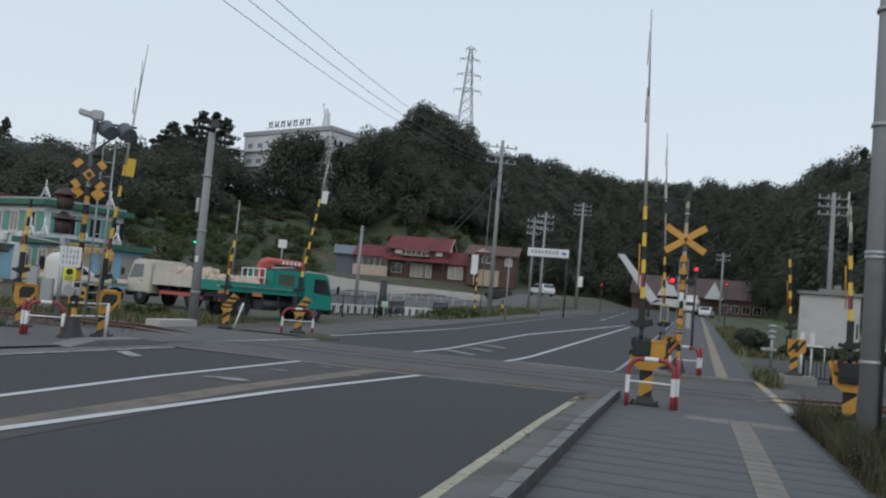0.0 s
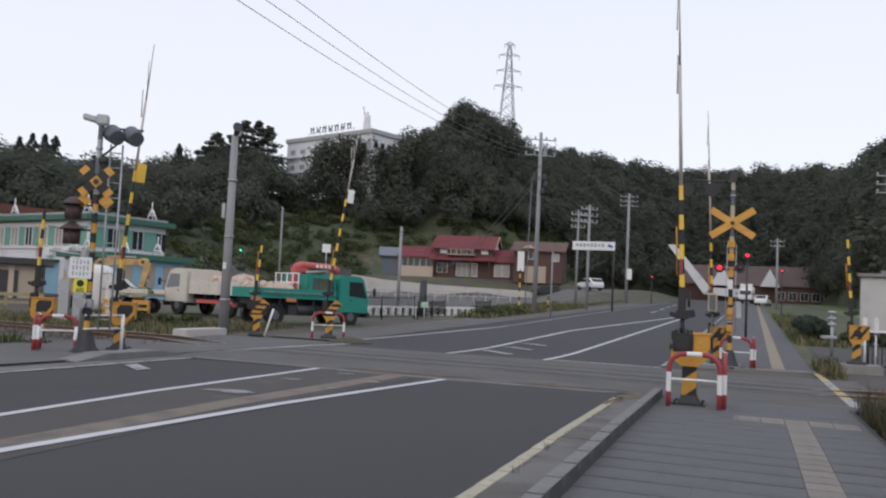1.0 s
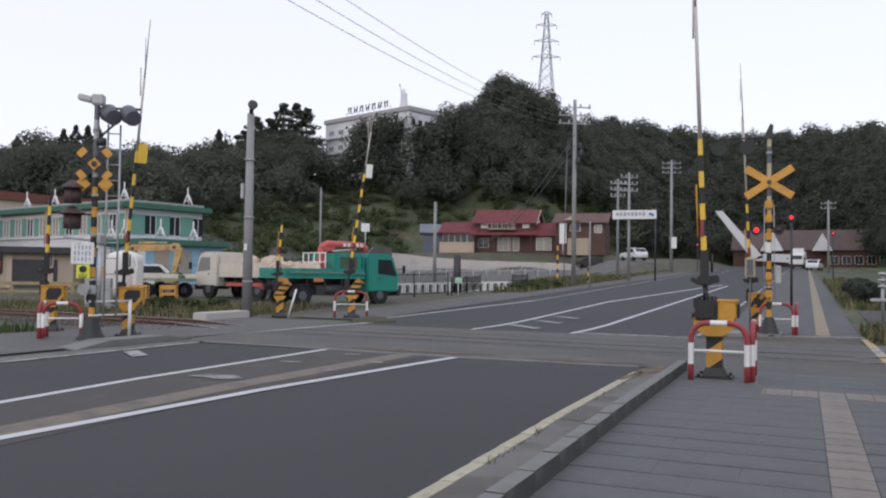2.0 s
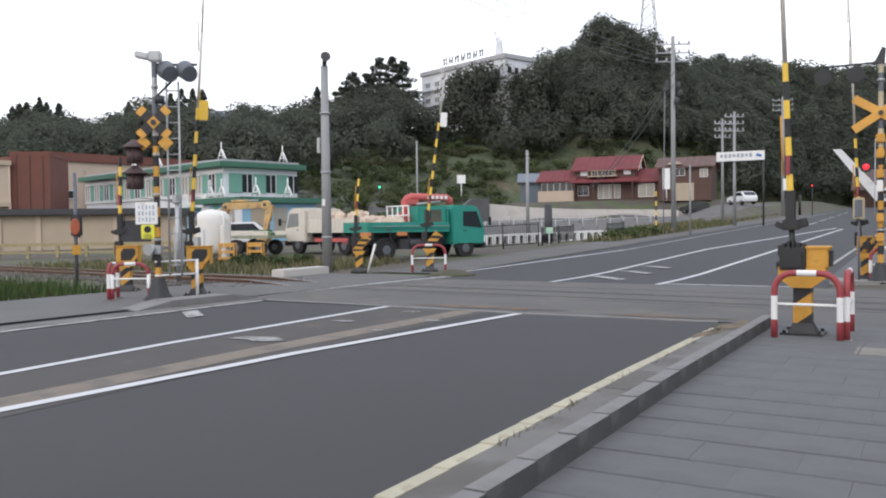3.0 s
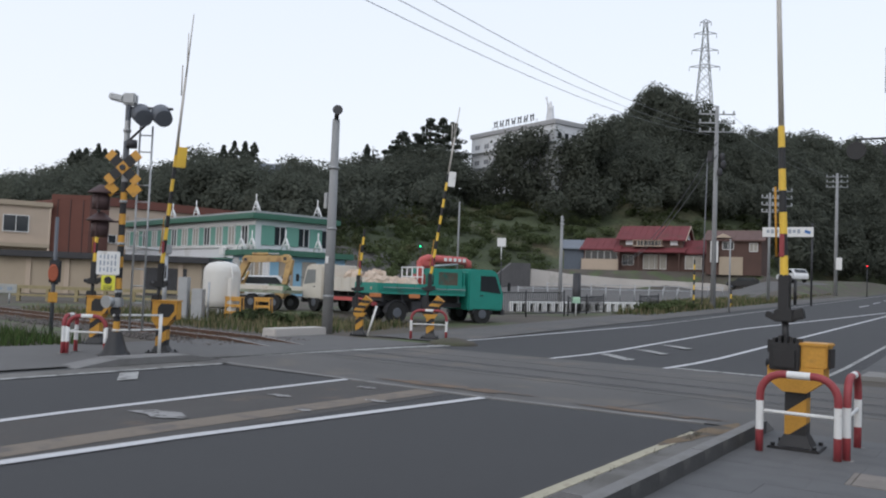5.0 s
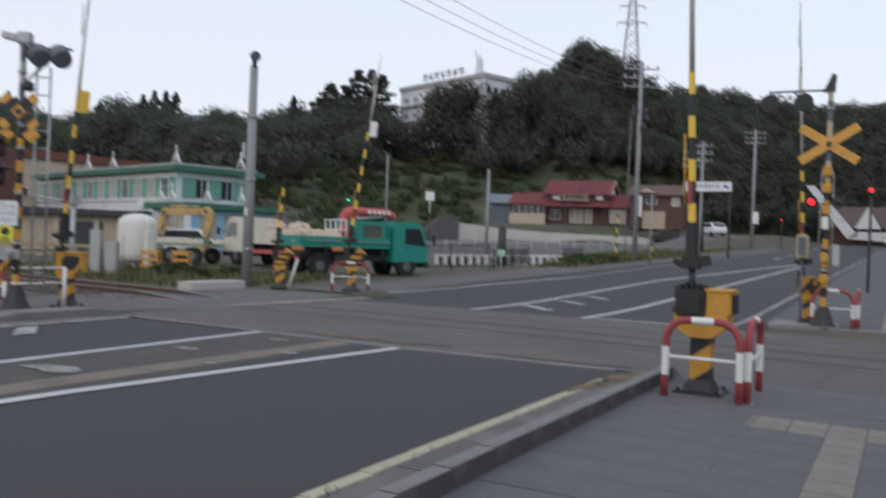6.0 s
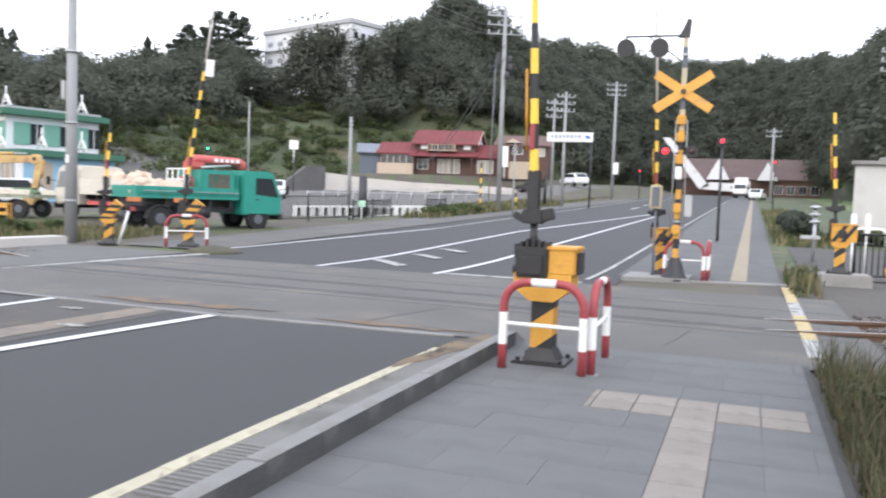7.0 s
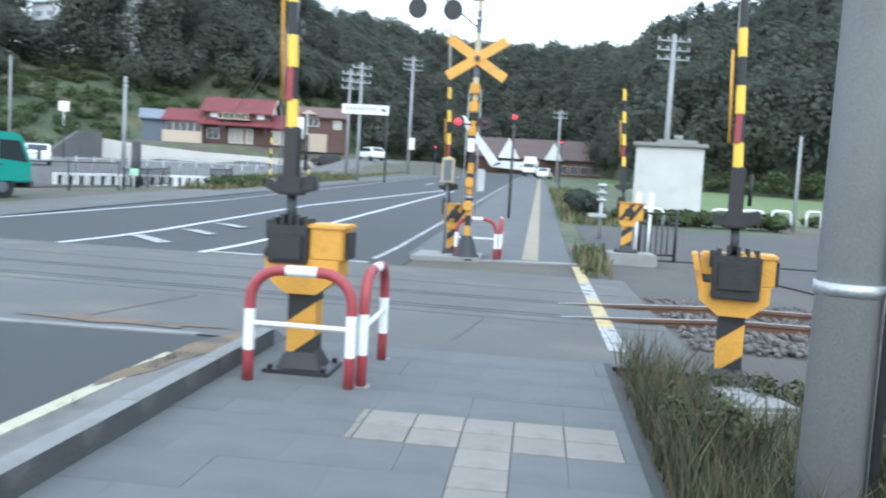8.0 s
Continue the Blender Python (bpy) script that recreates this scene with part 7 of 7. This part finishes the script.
# trees that hide the hotel's lower floors
screen = []
for b, el in ((30.4, 10.5), (29.6, 10.9), (28.8, 11.2), (28.0, 11.2), (27.2, 11.3), (26.4, 10.9), (25.6, 10.6), (24.8, 10.9), (24.0, 11.7), (23.2, 12.0), (31.7, 8.0), (32.7, 8.0), (31.0, 8.5), (30.0, 9.3), (28.7, 9.0), (26.7, 9.4), (24.8, 9.6), (28.2, 8.3), (27.2, 8.4), (29.2, 8.2)):
    x, y = bear(b, 160)
    top_ = 1.5 + 160 * math.tan(radians(el))
    screen.append((x, y, top_ - 10.5, 4.2, 11.0))
tagged(leaves("screen_trees", screen, 1000, 0.32, LEAF, 78), "dark broadleaf trees screening the hotel's lower floors", "woods", kind="stuff")
# the large broad tree below the pylon
big = []
for k in range(9):
    x, y = bear(18.8 + 1.5 * math.sin(k * 2.1), 190 + 5 * math.cos(k * 1.7))
    big.append((x, y, float(terrain(x, y)) + 1.0 + 1.2 * (k % 3), 5.0, 10.5))
bt = thing("great_tree", "large broad-crowned tree high on the ridge", "tree", Matrix.Identity(4))
x, y = bear(18.8, 190)
bm = bmesh.new()
rod(bm, (x, y, float(terrain(x, y)) - 1), (x, y, float(terrain(x, y)) + 8), 0.7, 0.3)
for k in range(5):
    rod(bm, (x, y, float(terrain(x, y)) + 5), (x + 4 * math.cos(k * 1.3), y + 4 * math.sin(k * 1.3), float(terrain(x, y)) + 9), 0.25, 0.08)
part("trunk", bm, BARK, bt)
leaves("crown", big, 1500, 0.32, LEAF, 77).parent = bt


def blades(name, areas, count, h0, h1, materials, seed, label, category, w=0.012, lean=0.45):
    """Grass: each blade a bent, tapering strip."""
    g = np.random.default_rng(seed)
    ar = np.array([(b - a) * (d - c) for a, b, c, d in areas])
    which_ = g.choice(len(areas), count, p=ar / ar.sum())
    A = np.array(areas)[which_]
    x, y = g.uniform(A[:, 0], A[:, 1]), g.uniform(A[:, 2], A[:, 3])
    clump = 0.55 + 0.45 * np.sin(x * 3.1 + 1.7 * np.sin(y * 2.3)) * np.sin(y * 2.7 + 0.6)
    z = np.asarray(gz(y)) - 0.03
    h = g.uniform(h0, h1, count) * (0.45 + 0.75 * clump)
    a, b = g.uniform(0, 6.283, count), g.uniform(0, 6.283, count)
    wx, wy = w * np.cos(a), w * np.sin(a)
    lx_, ly_ = np.cos(b) * h * lean * g.uniform(0, 1, count), np.sin(b) * h * lean * g.uniform(0, 1, count)
    def P(sx, k, hh, f):
        return np.stack([x + sx * wx * k + lx_ * f, y + sx * wy * k + ly_ * f, z + h * hh], -1)
    V = np.stack([P(-1, 1, 0, 0), P(1, 1, 0, 0), P(1, 0.8, 0.55, 0.3), P(-1, 0.8, 0.55, 0.3), P(0.2, 0.4, 0.97, 0.95), P(-0.2, 0.4, 1.0, 1.0)], 1).reshape(-1, 3)
    i = np.arange(count) * 6
    F = np.stack([np.stack([i, i + 1, i + 2, i + 3], -1), np.stack([i + 3, i + 2, i + 4, i + 5], -1)], 1).reshape(-1, 4)
    mi = np.repeat((g.uniform(0, 1, count) < 0.48).astype(int), 2)
    return tagged(arrays(name, V, F, materials, mi), label, category, kind="stuff")


WEED = mat("dusty weed green", (0.056, 0.064, 0.033), 0.9, vary=0.3, scale=0.8, fine=6, bump=0, island=0.4, spec=0.2)
WEED_DRY = mat("dry weed stalks", (0.105, 0.09, 0.055), 0.9, vary=0.3, scale=0.8, fine=6, bump=0, island=0.4, spec=0.2)
blades("roadside_weeds", [(2.42, 4.2, -8.5, -0.4), (2.42, 2.9, -5.5, 1.0), (2.45, 3.0, -3.0, 0.4), (4.2, 8, -9, -0.4)], 26000, 0.1, 0.55, [WEED, WEED_DRY], 31, "tall green and dry weeds beside the sidewalk", "weeds", 0.005, 0.7)
blades("yard_grass", [(-30, -15.0, -12, 1.6), (-20, -14.9, -6, 1.4)], 20000, 0.15, 0.42, [GRASS, leafy(mat("lush grass", (0.058, 0.10, 0.03), 0.85, vary=0.3, scale=0.5, fine=5, bump=0, island=0.4, spec=0.2), 0.35)], 32, "thick green grass beside the railway yard", "grass", 0.014)
blades("yard_weeds", [(-30, -15.5, 8.0, 13), (-22, -15.6, 12, 15), (-26, -20, 11, 14)], 9000, 0.08, 0.38, [STRAW, GRASS], 33, "dry weeds among the yard gravel", "weeds", 0.016)
blades("verge_grass", [(-14.6, -12.6, 30, 60), (-18, -13.5, 44, 90), (-14.4, -12.8, 33, 44), (2.6, 4.6, 22.6, 62), (2.55, 3.3, 11.0, 13.5), (2.55, 3.1, 8.4, 11)], 16000, 0.15, 0.45, [GRASS, STRAW], 34, "short green grass along the road verge", "grass", 0.03)
blades("gutter_weeds", [(-1.06, -1.0, -6.5, 0.5), (-0.64, -0.6, -4.0, 0.7), (-1.2, -1.0, -0.4, 0.6)], 420, 0.025, 0.11, [WEED, WEED_DRY], 36, "sparse weeds rooted in the gutter joints", "weeds", 0.004, 0.8)
tuft = [(2.75, 11.2, -0.05, 0.42, 0.55), (2.95, 11.9, -0.05, 0.35, 0.45), (2.7, 8.9, -0.05, 0.2, 0.2), (3.1, 0.2, -0.05, 0.25, 0.3), (3.5, -1.6, -0.05, 0.3, 0.4)]
gw = np.random.default_rng(51)
tuft += [(gw.uniform(2.5, 4.0), gw.uniform(-6.5, 0.1), -0.04, gw.uniform(0.1, 0.26), gw.uniform(0.18, 0.5)) for k in range(45)]
leaves("low_shrubs", tuft, 220, 0.02, WEED, 41, label="low leafy weeds beside the sidewalk", category="weeds")
verge = [(-14.0 + 0.9 * math.sin(k * 2.3), 33 + k * 0.8, float(gz(33 + k * 0.8)) - 0.05, 0.6, 0.6) for k in range(9)]
leaves("verge_bushes", verge, 260, 0.08, GRASS, 42, label="low green bushes on the road verge", category="bushes")
yard = [(-20.5 + 1.3 * math.sin(k * 1.9), 11.2 + 0.5 * k, -0.05, 0.45, 0.5) for k in range(5)]
leaves("yard_bushes", yard, 150, 0.12, SHRUB, 43, label="straggly bushes in the railway yard", category="bushes")
hedge = [(3.5 + 0.12 * math.sin(k), 24.5 + 0.55 * k, float(gz(24.5 + 0.55 * k)) - 0.05, 0.55, 1.1) for k in range(14)]
leaves("hedge", hedge, 200, 0.11, NEEDLE, 44, label="dark clipped hedge beside the far sidewalk", category="hedge")
rice = [(9 + 1.5 * k, 30 + (k % 3), 0.42, 0.9, 0.5) for k in range(14)] + [(5.0 + 0.55 * k, 25.3 + 0.3 * (k % 2), float(gz(25)) - 0.05, 0.5, 0.6) for k in range(11)]
for k in range(90):
    b = -9.5 - k * 0.5
    fr = np.interp(b, RB, RF) - 3 + 2.5 * math.sin(k * 2.7)
    fx, fy = CX - fr * math.sin(radians(b)), CY + fr * math.cos(radians(b))
    rice.append((fx, fy, float(terrain(fx, fy)) - 0.2, 1.6, 2.4 + 0.8 * math.sin(k * 1.3)))
leaves("field_weeds", rice, 170, 0.2, SHRUB, 45, label="rough weeds along the field edge", category="weeds")

# ---- pieces of the sidewalk and kerb ----
def slab_mesh(name, sx, sy, h, material, bev=0.0012):
    bm = bmesh.new()
    lo = [bm.verts.new((x * sx / 2, y * sy / 2, -h)) for x, y in ((-1, -1), (1, -1), (1, 1), (-1, 1))]
    md = [bm.verts.new((x * sx / 2, y * sy / 2, -bev)) for x, y in ((-1, -1), (1, -1), (1, 1), (-1, 1))]
    hi = [bm.verts.new((x * (sx / 2 - bev), y * (sy / 2 - bev), 0)) for x, y in ((-1, -1), (1, -1), (1, 1), (-1, 1))]
    bm.faces.new(hi)
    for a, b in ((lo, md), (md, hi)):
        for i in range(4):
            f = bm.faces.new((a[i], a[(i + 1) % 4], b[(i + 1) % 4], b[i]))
            # on kerb stones index 1 darkens the upright sides below the pale top
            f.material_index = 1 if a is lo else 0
    return mesh_of(name, bm, [material, KERB_SIDE if name == "kerb_stone" else material])


# kerb sides: soft staining plus the side's shade, both put into the colour
KERB_SIDE = mat("stained and shaded kerb side", (0.06, 0.06, 0.061), 0.92, vary=0.3, scale=3, fine=60, stain=((0.12, 0.118, 0.112), 2.0, 0.6))
rng = random.Random(9)
cache = {}


def slab(name, parent, x0, x1, y0, y1, z, material, h=0.05, gap=0.0012):
    key = (name, round(x1 - x0, 3), round(y1 - y0, 3))
    if key not in cache:
        cache[key] = slab_mesh(name, x1 - x0 - gap, y1 - y0 - gap, h, material)
    ob = new(name, cache[key])
    ob.parent = parent
    yc = (y0 + y1) / 2
    ob.location = ((x0 + x1) / 2, yc, float(gz(yc)) + z + rng.uniform(-0.0015, 0.0015))
    return ob


def slab_field(xa, xb, ya, yb, sx=0.6, sy=0.45):
    rows_ = max(1, round((yb - ya) / sy))
    for j in range(rows_):
        y0, y1 = ya + (yb - ya) * j / rows_, ya + (yb - ya) * (j + 1) / rows_
        x = xa - (sx / 2 if j % 2 else 0)
        while x < xb - 0.02:
            lo, hi = max(x, xa), min(x + sx, xb)
            if hi - lo > 0.05:
                slab("paving_slab", sidewalk, lo, hi, y0, y1, 0.012, PAVING)
            x += sx


slab_field(-0.47, 1.32, -8.05, -1.55)
slab_field(1.62, 2.32, -8.05, -1.55)
slab_field(2.24, 2.32, -1.55, -0.95)
slab_field(-0.47, 2.32, -0.95, 1.05)
slab_field(-0.47, 0.67, -1.55, -0.95, 0.6, 0.3)
for k in range(22):
    slab("tactile_tile", sidewalk, 1.32, 1.62, -8.15 + 0.3 * k, -7.85 + 0.3 * k, 0.016, TACTILE, gap=0.009)
for x0, x1 in ((0.67, 0.72), (0.72, 1.02), (1.02, 1.32), (1.32, 1.62), (1.62, 1.92), (1.92, 2.24)):
    for y0 in (-1.55, -1.25):
        slab("tactile_tile", sidewalk, x0, x1, y0, y0 + 0.3, 0.016, TACTILE, gap=0.007)
strip("tactile_strip", 1.32, 1.62, -40, -8.05, 0.017, TACTILE, "worn tactile strip on the sidewalk", "tactile strip")
strip("sidewalk_edge", 2.32, 2.38, -40, 1.1, 0.012, mat("dark edge board", (0.05, 0.05, 0.05), 0.9, vary=0.2), "dark edge board of the sidewalk", "edge board")
kerb = thing("kerb", "grey concrete kerb stones between gutter and sidewalk", "kerb", Matrix.Identity(4), kind="structure")
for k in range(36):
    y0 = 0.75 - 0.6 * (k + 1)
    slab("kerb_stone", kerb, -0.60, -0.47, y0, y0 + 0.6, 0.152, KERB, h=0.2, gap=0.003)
bm = bmesh.new()
prism(bm, [(0.75, 0.0), (1.15, 0.0), (0.75, 0.15)], "x", -0.6, -0.47)
part("kerb_end", bm, KERB, kerb)
edge = thing("edge_stones", "cream stone edging between road and gutter", "edging", Matrix.Identity(4), kind="structure")
for k in range(36):
    y0 = 0.2 - 0.6 * (k + 1)
    slab("edge_stone", edge, -1.18, -1.06, y0, y0 + 0.6, 0.006, LINE_CREAM, h=0.06, gap=0.005)
GRATE = mat("worn grate steel", (0.17, 0.165, 0.16), 0.6, 0.3, vary=0.2)
for yg in (-3.9,):
    g = thing("drain_grate", "rusty steel drain grate in the gutter", "drain grate", pose(-0.86, yg, float(gz(yg)) + 0.003), kind="structure")
    for k in range(16):
        bm = bmesh.new()
        box(bm, (0, -0.45 + 0.06 * k, 0.002), (0.36, 0.02, 0.012))
        part("bar", bm, GRATE, g)
